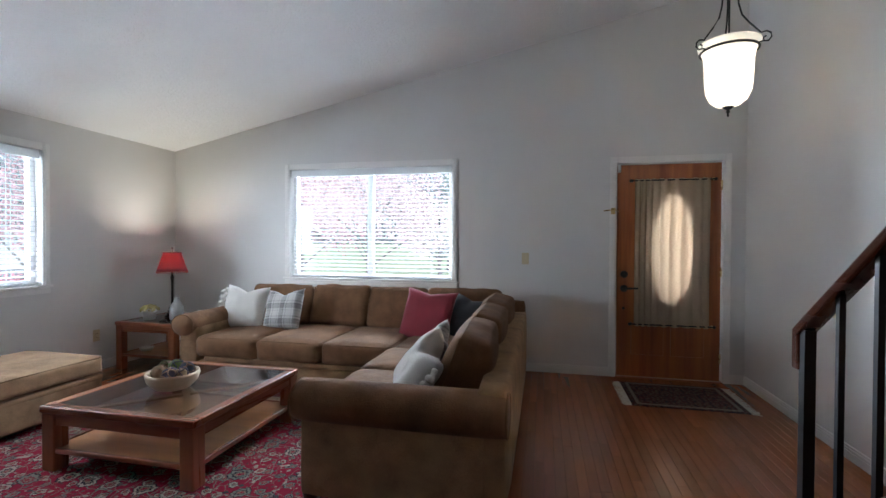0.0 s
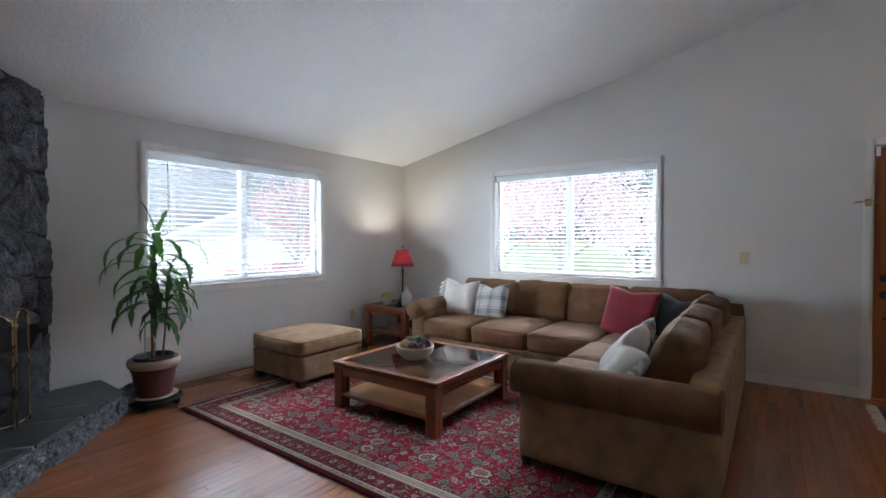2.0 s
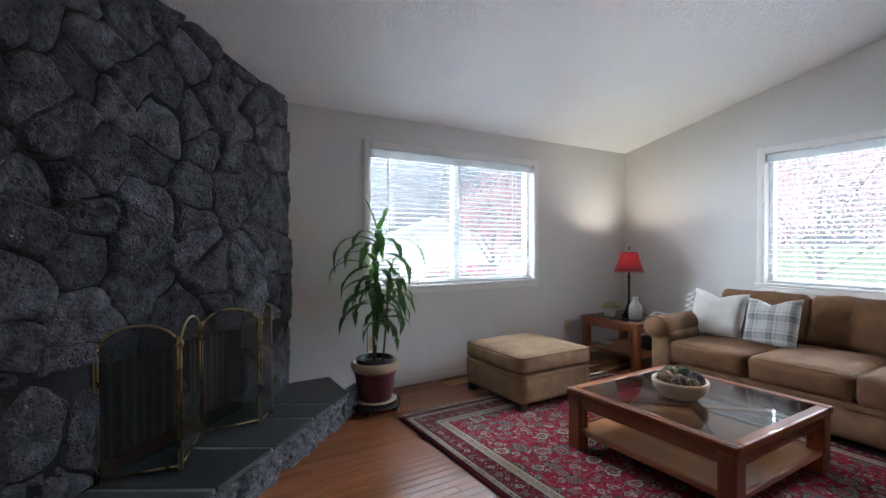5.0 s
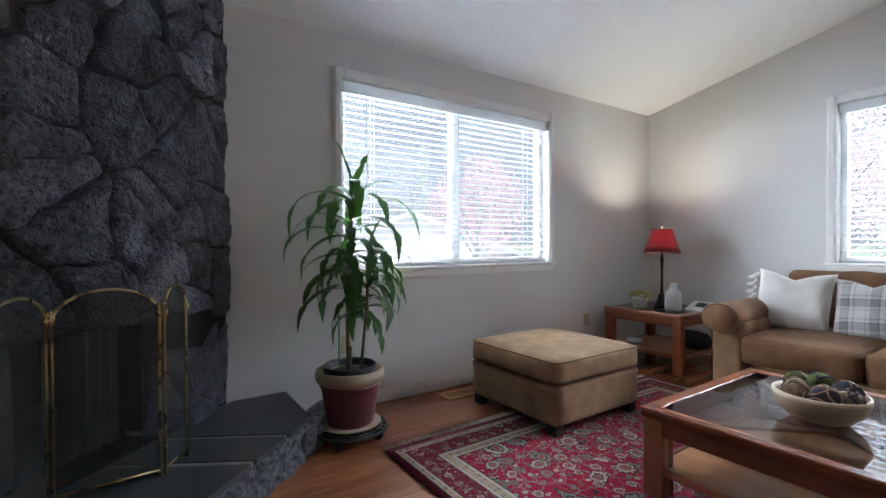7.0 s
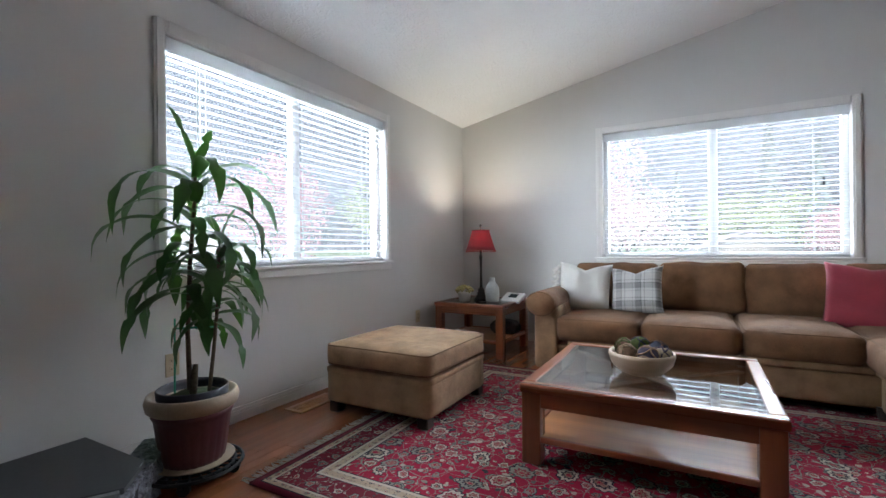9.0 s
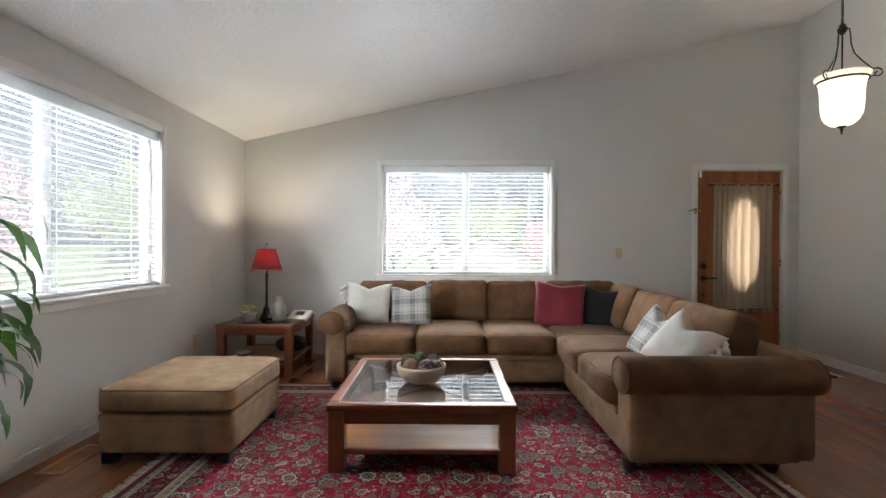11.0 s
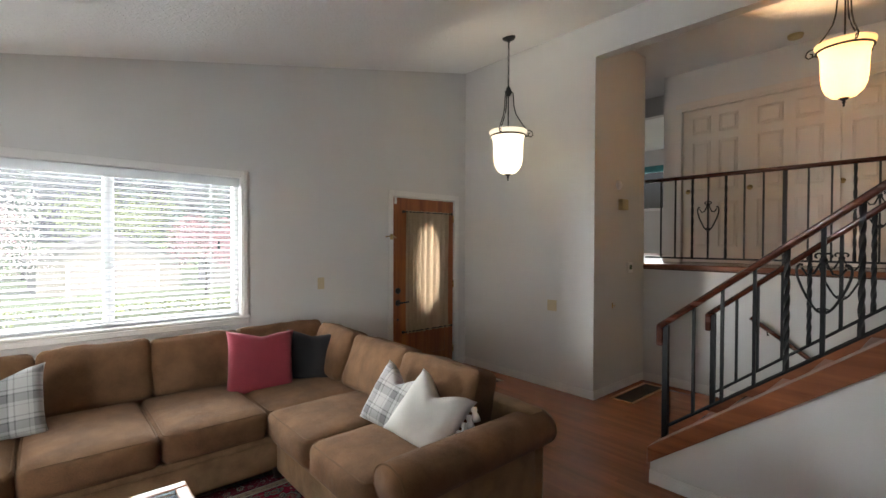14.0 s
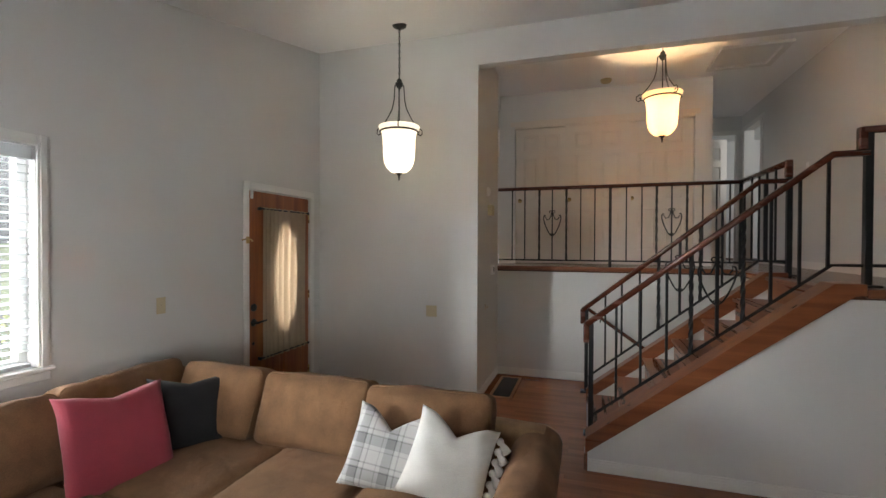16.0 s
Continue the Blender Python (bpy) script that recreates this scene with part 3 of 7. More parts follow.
baseboard(1.976, NORTH - 0.0005, EAST, NORTH - 0.0005, 0, 0, -1)
baseboard(EAST - 0.0005, 3.187, EAST - 0.0005, NORTH - 0.014, 0, -1, 0)
baseboard(EAST, 3.1995, 3.136, 3.1995, 0, 0, -1)
baseboard(3.1495, 2.16, 3.1495, 3.186, 0, -1, 0)
baseboard(0.9995, BACK, 0.9995, 2.15, 0, -1, 0)
baseboard(1.15, HY + 0.0005, 5.08, HY + 0.0005, UP, 0, 1)
baseboard(3.9495, 0.73, 3.9495, 0.9, UP, -1, 0)
baseboard(3.9495, 3.13, 3.9495, 3.33, UP, -1, 0)

# ---- stairs up ----
Y0, YT, NR = 2.13, 0.74, 7
RISE, RUN = UP / NR, (Y0 - YT) / (NR - 1)
XN, XF = 1.0, 2.2
bm = bmesh.new()
side = [(2.15, -0.012), (2.15, 0.125), (YT - 0.02, UP - 0.012), (YT - 0.02, -0.012)]
for x0, x1 in ((XN, XN + 0.058), (XF - 0.1, XF)):
    lo = [bm.verts.new((x0, y, z)) for y, z in side]
    hi = [bm.verts.new((x1, y, z)) for y, z in side]
    bm.faces.new(lo)
    bm.faces.new(hi[::-1])
    for i in range(4):
        bm.faces.new((lo[i], lo[(i + 1) % 4], hi[(i + 1) % 4], hi[i]))
box(bm, (XN, -0.3, -0.012), (XN + 0.1, YT - 0.02, UP - 0.06))
shell("stair_wall", bm, WALL, "white painted knee wall under the stairs", "wall")
stairs = tagged(new("stairs"), "straight flight of seven red-brown wooden steps between white walls", "stairs", kind="structure")
for i in range(NR):
    y = Y0 - i * RUN
    z = (i + 1) * RISE
    part("riser", boxes(((XN + 0.105, y - 0.02, z - RISE - 0.012), (XF - 0.105, y, z - 0.028))), TREAD_WOOD, stairs)
    if i < NR - 1:
        part("tread", boxes(((XN + 0.105, y - RUN - 0.02, z - 0.028), (XF - 0.105, y + 0.025, z)), bevel=0.006, seg=2), TREAD_WOOD, stairs)


def stringer(x0, x1):
    bm = bmesh.new()
    pts = [(2.165, 0.118), (2.165, 0.225), (0.755, UP + 0.035), (0.60, UP + 0.035), (0.60, UP - 0.035), (0.66, UP - 0.035)]
    lo = [bm.verts.new((x0, y, z)) for y, z in pts]
    hi = [bm.verts.new((x1, y, z)) for y, z in pts]
    bm.faces.new(lo)
    bm.faces.new(hi[::-1])
    for i in range(len(pts)):
        bm.faces.new((lo[i], lo[(i + 1) % len(pts)], hi[(i + 1) % len(pts)], hi[i]))
    bmesh.ops.bevel(bm, geom=list(bm.edges), offset=0.004, segments=1, affect="EDGES")
    return bm


part("stringer", stringer(XN - 0.015, XN + 0.17), STAIR_WOOD, stairs)
part("stringer", stringer(XF - 0.112, XF + 0.015), STAIR_WOOD, stairs)
part("newel_foot_board", boxes(((XN - 0.012, 2.152, -0.01), (XN + 0.10, 2.172, 0.117))), STAIR_WOOD, stairs)
part("landing_nosing", boxes(((3.125, 0.70, UP - 0.045), (3.25, 3.2, UP + 0.004)), bevel=0.012, seg=3), STAIR_WOOD, stairs)
part("landing_nosing", boxes(((XN + 0.11, 0.655, UP - 0.03), (XF - 0.11, 0.765, UP + 0.002)), bevel=0.01, seg=3), STAIR_WOOD, stairs)
part("landing_nosing", boxes(((XN - 0.02, -0.15, UP - 0.05), (XN + 0.10, 0.60, UP + 0.006)), bevel=0.01, seg=2), STAIR_WOOD, stairs)
part("landing_nosing", boxes(((XF + 0.02, 0.62, UP - 0.045), (3.12, 0.72, UP + 0.004)), bevel=0.01, seg=2), STAIR_WOOD, stairs)
for i in range(7):
    y = 2.12 - (i + 1) * 0.25
    part("lower_step", boxes(((2.22, y, -0.02 - (i + 1) * 0.187 - 0.2), (3.14, y + 0.26, -0.02 - (i + 1) * 0.187))), TREAD_WOOD, stairs)

# ---- sofa ----
def seam(bm, pts, r=0.006):
    tube(bm, pts, r, 6, True)


def rounded_loop(w, d, r, z, k=4):
    out = []
    for cx, cy, a0 in ((w / 2 - r, d / 2 - r, 0), (-w / 2 + r, d / 2 - r, 90), (-w / 2 + r, -d / 2 + r, 180), (w / 2 - r, -d / 2 + r, 270)):
        for i in range(k + 1):
            a = radians(a0 + 90 * i / k)
            out.append((cx + r * math.cos(a), cy + r * math.sin(a), z))
    return out


def seat_cushion(parent, x, y, w, d, z0, z1, seed, m=None):
    c = part("seat_cushion", soft_box(bmesh.new(), (0, 0, 0), (w, d, z1 - z0), 0.045, 0.018, 11, 0.008, seed), m or SUEDE, parent, "", True)
    c.location = (x, y, (z0 + z1) / 2)
    h = (z1 - z0) / 2
    for s in (1, -1):
        bm = bmesh.new()
        seam(bm, rounded_loop(w - 0.024, d - 0.024, 0.05, s * (h - 0.014)), 0.0045)
        part("piping", bm, PIPING, c, "", True)
    return c


def back_cushion(parent, m, w, t, h, seed):
    """A loose back cushion, thickest low down, with a soft slumped top edge."""
    bm = soft_box(bmesh.new(), (0, 0, 0), (w, t, h), 0.045, (0.004, 0.035, 0.006), 13, 0.010, seed)
    for v in bm.verts:
        k = (v.co.z / h + 0.5)
        v.co.y *= 1.1 - 0.35 * max(0, k)
        if k > 0.75:
            v.co.z += 0.012 * noise.noise(Vector((v.co.x * 9 + seed, seed, 0)))
    c = part("back_cushion", bm, SUEDE, parent, "", True)
    c.matrix_basis = m
    b2 = bmesh.new()
    seam(b2, [(x, -t / 2 * (1.1 - 0.35 * (z / h + 0.5)) + 0.028, z) for x, z, _ in rounded_loop(w - 0.008, h - 0.006, 0.045, 0, 5)], 0.0045)
    part("piping", b2, PIPING, c, "", True)
    return c


def arm(parent, name, x0, x1, y0, y1, roll_r, top, along, out, short=0.0):
    """A rolled sofa arm running along an axis; out: the side over which it rolls."""
    a = part(name, soft_box(bmesh.new(), ((x0 + x1 - short) / 2, (y0 + y1) / 2, 0.06 + (top - roll_r * 2) / 2 + 0.02), (x1 - x0 - short, y1 - y0, top - roll_r * 1.2 - 0.06), 0.025, 0.004, 7, 0.003, x0), SUEDE_PALE, parent, "", True)
    bm = bmesh.new()
    n, m = 26, 30
    length = (x1 - x0) if along == "x" else (y1 - y0)
    mid = ((y0 + y1) if along == "x" else (x0 + x1)) / 2
    start = x0 if along == "x" else y0
    rings = []
    for j in range(m + 1):
        u = -0.03 + (length + 0.06) * j / m
        e = min(1.0, 0.93 + 0.07 * min(j, m - j) / 2)
        ring = []
        for i in range(n):
            t = 2 * math.pi * i / n
            wob = 1 + 0.012 * noise.noise(Vector((u * 4, math.cos(t) * 2, math.sin(t) * 2 + x0)))
            p = mid + out * 0.03 + (roll_r * 1.22) * math.cos(t) * e * wob
            z = top - roll_r + roll_r * math.sin(t) * e * wob
            ring.append(bm.verts.new((start + u, p, z) if along == "x" else (p, start + u, z)))
        rings.append(ring)
    for p, q in zip(rings, rings[1:]):
        for i in range(n):
            bm.faces.new((p[i], p[(i + 1) % n], q[(i + 1) % n], q[i]))
    bm.faces.new(rings[0])
    bm.faces.new(rings[-1])
    roll = part("arm_roll", bm, SUEDE, a, "", True)
    for u in (start - 0.028, start + length + 0.028):
        b2 = bmesh.new()
        seam(b2, [((u, mid + out * 0.03 + roll_r * 1.15 * math.cos(2 * math.pi * i / 24), top - roll_r + roll_r * 0.94 * math.sin(2 * math.pi * i / 24)) if along == "x" else
                   (mid + out * 0.03 + roll_r * 1.15 * math.cos(2 * math.pi * i / 24), u, top - roll_r + roll_r * 0.94 * math.sin(2 * math.pi * i / 24))) for i in range(24)], 0.005)
        part("piping", b2, PIPING, a, "", True)
    return a


sofa = thing("sectional_sofa", (0, 0, 0), "tan brown microsuede corner sofa with loose back cushions and rolled arms", "sofa")
FRONT, SIDE = 3.72, -0.82
part("base", soft_box(bmesh.new(), (-1.30, 4.29, 0.16), (2.86, 1.10, 0.2), 0.02, 0.002, 6), SUEDE_PALE, sofa, "", True)
part("base", soft_box(bmesh.new(), (-0.375, 3.045, 0.16), (0.86, 1.37, 0.2), 0.02, 0.002, 6), SUEDE_PALE, sofa, "", True)
part("base_welt", boxes(((-2.52, FRONT - 0.004, 0.255), (SIDE - 0.002, FRONT + 0.03, 0.30)), bevel=0.012, seg=3), SUEDE_PALE, sofa, "", True)
part("base_welt", boxes(((SIDE - 0.008, 2.52, 0.255), (SIDE + 0.03, FRONT, 0.30)), bevel=0.012, seg=3), SUEDE_PALE, sofa, "", True)
part("back_frame", soft_box(bmesh.new(), (-1.31, 4.80, 0.40), (2.90, 0.14, 0.66), 0.035, 0.004, 8), SUEDE, sofa, "", True)
part("back_frame", soft_box(bmesh.new(), (0.085, 3.60, 0.35), (0.15, 2.50, 0.56), 0.035, 0.004, 8), SUEDE_PALE, sofa, "", True)
for i, x in enumerate((-2.31, -1.73, -1.145)):
    seat_cushion(sofa, x, 4.10, 0.578, 0.80, 0.29, 0.47, i * 3.1)
seat_cushion(sofa, -0.43, 4.12, 0.84, 0.80, 0.29, 0.46, 11.0)
seat_cushion(sofa, -0.45, 3.43, 0.83, 0.58, 0.29, 0.47, 14.0)
seat_cushion(sofa, -0.45, 2.84, 0.83, 0.58, 0.29, 0.47, 17.0)
for i, (x, w) in enumerate(((-2.30, 0.68), (-1.655, 0.60), (-1.06, 0.59), (-0.42, 0.70))):
    back_cushion(sofa, pose(x, 4.62, 0.632 + 0.006 * (i % 2), -13, 0, 0), w, 0.24, 0.40, i * 2.3)
for i, (y, w) in enumerate(((4.22, 0.60), (3.58, 0.66), (2.93, 0.66))):
    back_cushion(sofa, pose(-0.09, y, 0.632 - 0.008 * i, -15, 0, -90 + 3 * (i - 1)), w, 0.25, 0.385, 20 + i * 1.7)
arm(sofa, "arm", -2.77, -2.59, FRONT, 4.72, 0.095, 0.655, "y", -1)
arm(sofa, "arm", SIDE, 0.13, 2.33, 2.52, 0.10, 0.615, "x", -1, 0.07)
for x, y in ((-2.70, 3.79), (-2.70, 4.78), (0.05, 4.78), (-0.80, 2.40), (-0.05, 2.40), (-0.78, 3.75)):
    part("foot", lathe(bmesh.new(), [(0.028, 0), (0.034, 0.02), (0.04, 0.07)], 12), DARKWOOD, sofa).location = (x, y, 0.012)


# ---- pillows ----
def pillow(name, m, size, thick, material, label, seed=0.0, tassels=False, category="pillow", side=-1, chop=0.10):
    root = thing(name, (0, 0, 0), label, category, "throw pillows")
    root.matrix_world = m
    bm = bmesh.new()
    n = 22
    grid = {}
    for s in (1, -1):
        for i in range(n + 1):
            for j in range(n + 1):
                u, v = -1 + 2 * i / n, -1 + 2 * j / n
                edge = i in (0, n) or j in (0, n)
                if edge and s < 0:
                    grid[s, i, j] = grid[1, i, j]
                    continue
                pull = 1 - 0.09 * (1 - abs(u) ** 3) * abs(v) ** 6 - 0.0
                pulv = 1 - 0.09 * (1 - abs(v) ** 3) * abs(u) ** 6
                h = thick / 2 * ((1 - u ** 4) * (1 - v ** 4)) ** 0.55
                h *= 1 + 0.18 * noise.noise(Vector((u * 1.8 + seed, v * 1.8, s + seed)))
                dent = chop * max(0, 1 - abs(u) * 1.5) ** 1.3 * max(0, v - 0.1)
                grid[s, i, j] = bm.verts.new((u * pulv * size / 2, s * h, (v * pull - dent * 1.4) * size / 2))
    for s in (1, -1):
        for i in range(n):
            for j in range(n):
                q = [grid[s, i, j], grid[s, i + 1, j], grid[s, i + 1, j + 1], grid[s, i, j + 1]]
                bm.faces.new(q if s > 0 else q[::-1])
    part("cover", bm, material, root, "", True)
    if tassels:
        for v in (-0.88, -0.63, -0.38, -0.13, 0.13, 0.38, 0.63, 0.88):
            tb = lathe(bmesh.new(), [(0.002, 0.0), (0.016, -0.006), (0.019, -0.02), (0.012, -0.03), (0.02, -0.05), (0.024, -0.075), (0.004, -0.078)], 12, (0, 0, 0), lambda a, z: 1 + 0.12 * math.sin(6 * a))
            part("tassel", tb, material, root, "", True).matrix_basis = pose(side * size / 2 * (1 - 0.03), 0, v * size / 2 * 0.95, 0, -side * (36 + 12 * v), 0)
    return root


def plaid():
    m = mat("grey_plaid_cloth", (0.5, 0.49, 0.49), 0.95, vary=0.08, scale=10, bump=0.3, fine=300, sheen=0.2)
    n, l, b = nodes_of(m)
    tc, sx = n.new("ShaderNodeTexCoord"), n.new("ShaderNodeSeparateXYZ")
    l.new(tc.outputs["Object"], sx.inputs["Vector"])
    total = None
    for axis in ("X", "Z"):
        for period, width, shift, depth in ((0.145, 0.30, 0.0, 0.30), (0.145, 0.05, 0.55, 0.28), (0.145, 0.05, 0.72, 0.28), (0.145, 0.035, 0.15, 0.2)):
            md = [n.new("ShaderNodeMath") for _ in range(4)]
            md[0].operation, md[1].operation, md[2].operation, md[3].operation = "MULTIPLY_ADD", "FRACT", "LESS_THAN", "MULTIPLY"
            l.new(sx.outputs[axis], md[0].inputs[0])
            md[0].inputs[1].default_value, md[0].inputs[2].default_value = 1 / period, shift + 10
            l.new(md[0].outputs[0], md[1].inputs[0])
            l.new(md[1].outputs[0], md[2].inputs[0])
            md[2].inputs[1].default_value = width
            l.new(md[2].outputs[0], md[3].inputs[0])
            md[3].inputs[1].default_value = depth
            if total is None:
                total = md[3].outputs[0]
            else:
                ad = n.new("ShaderNodeMath")
                l.new(total, ad.inputs[0])
                l.new(md[3].outputs[0], ad.inputs[1])
                total = ad.outputs[0]
    mix = n.new("ShaderNodeMix")
    mix.data_type = "RGBA"
    mix.inputs["A"].default_value, mix.inputs["B"].default_value = (0.50, 0.49, 0.48, 1), (0.012, 0.014, 0.02, 1)
    l.new(total, mix.inputs["Factor"])
    l.new(mix.outputs["Result"], b.inputs["Base Color"])
    return m


PLAID = plaid()
CREAM = mat("cream_cotton", (0.62, 0.60, 0.565), 0.95, vary=0.06, scale=12, bump=0.5, fine=220, sheen=0.05)
CRIMSON = mat("crimson_velvet", (0.25, 0.024, 0.042), 0.85, vary=0.15, scale=8, bump=0.3, fine=240, sheen=0.12)
CHARCOAL = mat("charcoal_cloth", (0.011, 0.0105, 0.013), 0.92, vary=0.2, scale=9, bump=0.3, fine=240, sheen=0.05)
for cloth, depth in ((PLAID, 0.007), (CREAM, 0.010), (CRIMSON, 0.008), (CHARCOAL, 0.008)):
    creased(cloth, depth)
pillow("throw_pillow", pose(-2.50, 4.24, 0.645, -20, 3, 7), 0.43, 0.15, CREAM, "cream cotton pillow with tassels along one side, on the sofa", 1.0, True, chop=0.2)
pillow("throw_pillow", pose(-2.10, 4.26, 0.635, -22, -4, -4), 0.40, 0.13, PLAID, "grey and white plaid pillow leaning on the sofa", 3.0, chop=0.2)
pillow("throw_pillow", pose(-0.70, 4.29, 0.628, -24, 4, -10), 0.49, 0.15, CRIMSON, "crimson red square pillow leaning in the sofa", 5.0)
pillow("throw_pillow", pose(-0.33, 4.26, 0.612, -20, 5, -36), 0.42, 0.13, CHARCOAL, "charcoal black pillow leaning in the sofa corner", 7.0)
pillow("throw_pillow", pose(-0.36, 3.04, 0.60, -32, 10, -82), 0.38, 0.13, PLAID, "grey and white plaid pillow propped on the sofa seat", 9.0, chop=0.38)
pillow("throw_pillow", pose(-0.35, 2.74, 0.595, -38, 18, -78), 0.39, 0.16, CREAM, "cream cotton pillow with tassels, slumped by the sofa arm", 12.0, True, side=1, chop=0.36)

# ---- ottoman ----
ott = thing("ottoman", (-3.295, 2.80, 0), "square tan microsuede ottoman with a piped cushion top", "ottoman")
OW, OD = 0.72, 0.735
part("base", soft_box(bmesh.new(), (0, 0, 0.165), (OW, OD, 0.21), 0.02, 0.003, 8, 0.003, 2), SUEDE_PALE, ott, "", True)
part("base_band", soft_box(bmesh.new(), (0, 0, 0.258), (OW + 0.008, OD + 0.008, 0.045), 0.018, 0.001, 8), SUEDE_PALE, ott, "", True)
top = part("cushion", soft_box(bmesh.new(), (0, 0, 0.35), (OW + 0.012, OD + 0.012, 0.14), 0.035, 0.016, 13, 0.004, 5), SUEDE_PALE, ott, "", True)
for z in (0.296, 0.405):
    bm = bmesh.new()
    seam(bm, rounded_loop(OW + 0.006, OD + 0.006, 0.04, z), 0.005)
    part("piping", bm, PIPING, top, "", True)
for x in (-1, 1):
    for y in (-1, 1):
        part("foot", boxes(((x * 0.315 - 0.035, y * 0.325 - 0.035, 0.0), (x * 0.315 + 0.035, y * 0.325 + 0.035, 0.065)), bevel=0.006), DARKWOOD, ott)

# ---- tables ----
TABLE_GLASS = glass("smoked_table_glass", (0.55, 0.57, 0.58))


def glass_table(name, place, w, d, h, leg, rim, shelf_z, label, cross=False, rim_wide=0.06):
    root = thing(name, place, label, "table", "cherry tables")
    hw, hd = w / 2, d / 2
    for x in (-1, 1):
        for y in (-1, 1):
            cx, cy = x * (hw - leg / 2 - 0.008), y * (hd - leg / 2 - 0.008)
            part("leg", boxes(((cx - leg / 2, cy - leg / 2, 0), (cx + leg / 2, cy + leg / 2, h - rim)), bevel=0.006, seg=2), CHERRY_Z, root)
    for s in (-1, 1):
        part("apron", boxes(((-hw + leg, s * (hd - 0.03) - 0.011, h - rim - 0.065), (hw - leg, s * (hd - 0.03) + 0.011, h - rim)), bevel=0.002), CHERRY, root)
        part("apron", boxes(((s * (hw - 0.03) - 0.011, -hd + leg, h - rim - 0.065), (s * (hw - 0.03) + 0.011, hd - leg, h - rim)), bevel=0.002), CHERRY_Y, root)
        part("top_rail", boxes(((-hw, s * (hd - rim_wide / 2) - rim_wide / 2, h - rim), (hw, s * (hd - rim_wide / 2) + rim_wide / 2, h)), bevel=0.009, seg=3), CHERRY, root)
        part("top_rail", boxes(((s * (hw - rim_wide / 2) - rim_wide / 2, -hd + rim_wide, h - rim), (s * (hw - rim_wide / 2) + rim_wide / 2, hd - rim_wide, h)), bevel=0.009, seg=3), CHERRY_Y, root)
    part("glass_top", boxes(((-hw + rim_wide - 0.004, -hd + rim_wide - 0.004, h - 0.012), (hw - rim_wide + 0.004, hd - rim_wide + 0.004, h - 0.003)), bevel=0.002), TABLE_GLASS, root, "smoked glass panel")
    if cross:
        for s in (-1, 1):
            v = Vector((hw - rim_wide, s * (hd - rim_wide), 0))
            side = Vector((-v.y, v.x, 0)).normalized() * 0.02
            drop = 0.004 * (s + 1)
            bm = prism(bmesh.new(), [tuple(p[:2]) for p in (-v - side, v - side, v + side, -v + side)], h - rim - 0.014 - drop * 2.2, h - rim - 0.002 - drop * 2.2)
            part("cross_brace", bm, SHELF_WOOD, root, "flat wooden brace under the glass")
    part("shelf", boxes(((-hw + 0.03, -hd + 0.03, shelf_z - 0.012), (hw - 0.03, hd - 0.03, shelf_z)), bevel=0.003), SHELF_WOOD, root)
    for s in (-1, 1):
        part("shelf_edge", boxes(((-hw + leg, s * (hd - 0.028) - 0.012, shelf_z - 0.022), (hw - leg, s * (hd - 0.028) + 0.012, shelf_z + 0.006)), bevel=0.004), CHERRY, root)
        part("shelf_edge", boxes(((s * (hw - 0.028) - 0.012, -hd + leg, shelf_z - 0.022), (s * (hw - 0.028) + 0.012, hd - leg, shelf_z + 0.006)), bevel=0.004), CHERRY_Y, root)
    return root


CHERRY_Y = wood("cherry_wood_cross", (0.15, 0.038, 0.015), (0.28, 0.085, 0.030), 0.28, "Y", 12, 0.08, 0.4)
glass_table("coffee_table", (-1.895, 2.825, 0.012), 0.99, 1.0, 0.36, 0.085, 0.04, 0.12, "square cherry wood coffee table with smoked glass top and shelf", True)
glass_table("side_table", (-3.51, 4.43, 0.0), 0.70, 0.70, 0.478, 0.07, 0.035, 0.15, "cherry wood side table with glass top and shelf, in the corner")

# ---- bowl with decorative balls ----
bowl = thing("wooden_bowl", (-1.92, 2.75, 0.371), "pale turned wooden bowl filled with woven balls", "bowl")
part("shell", lathe(bmesh.new(), [(0.001, 0), (0.07, 0), (0.10, 0.012), (0.138, 0.05), (0.150, 0.09), (0.148, 0.105), (0.140, 0.106), (0.132, 0.09), (0.12, 0.055), (0.08, 0.025), (0.001, 0.022)], 40), wood("bowl_wood", (0.42, 0.30, 0.20), (0.60, 0.47, 0.34), 0.5, "X", 6), bowl, "", True)
BALLS = [mat("ball_" + c, v, 0.9, vary=0.35, scale=40, bump=0.8, fine=120) for c, v in (("plum", (0.06, 0.045, 0.07)), ("moss", (0.09, 0.12, 0.03)), ("tan", (0.34, 0.21, 0.13)), ("slate", (0.05, 0.055, 0.075)), ("cork", (0.32, 0.24, 0.15)), ("rust", (0.20, 0.12, 0.08)))]
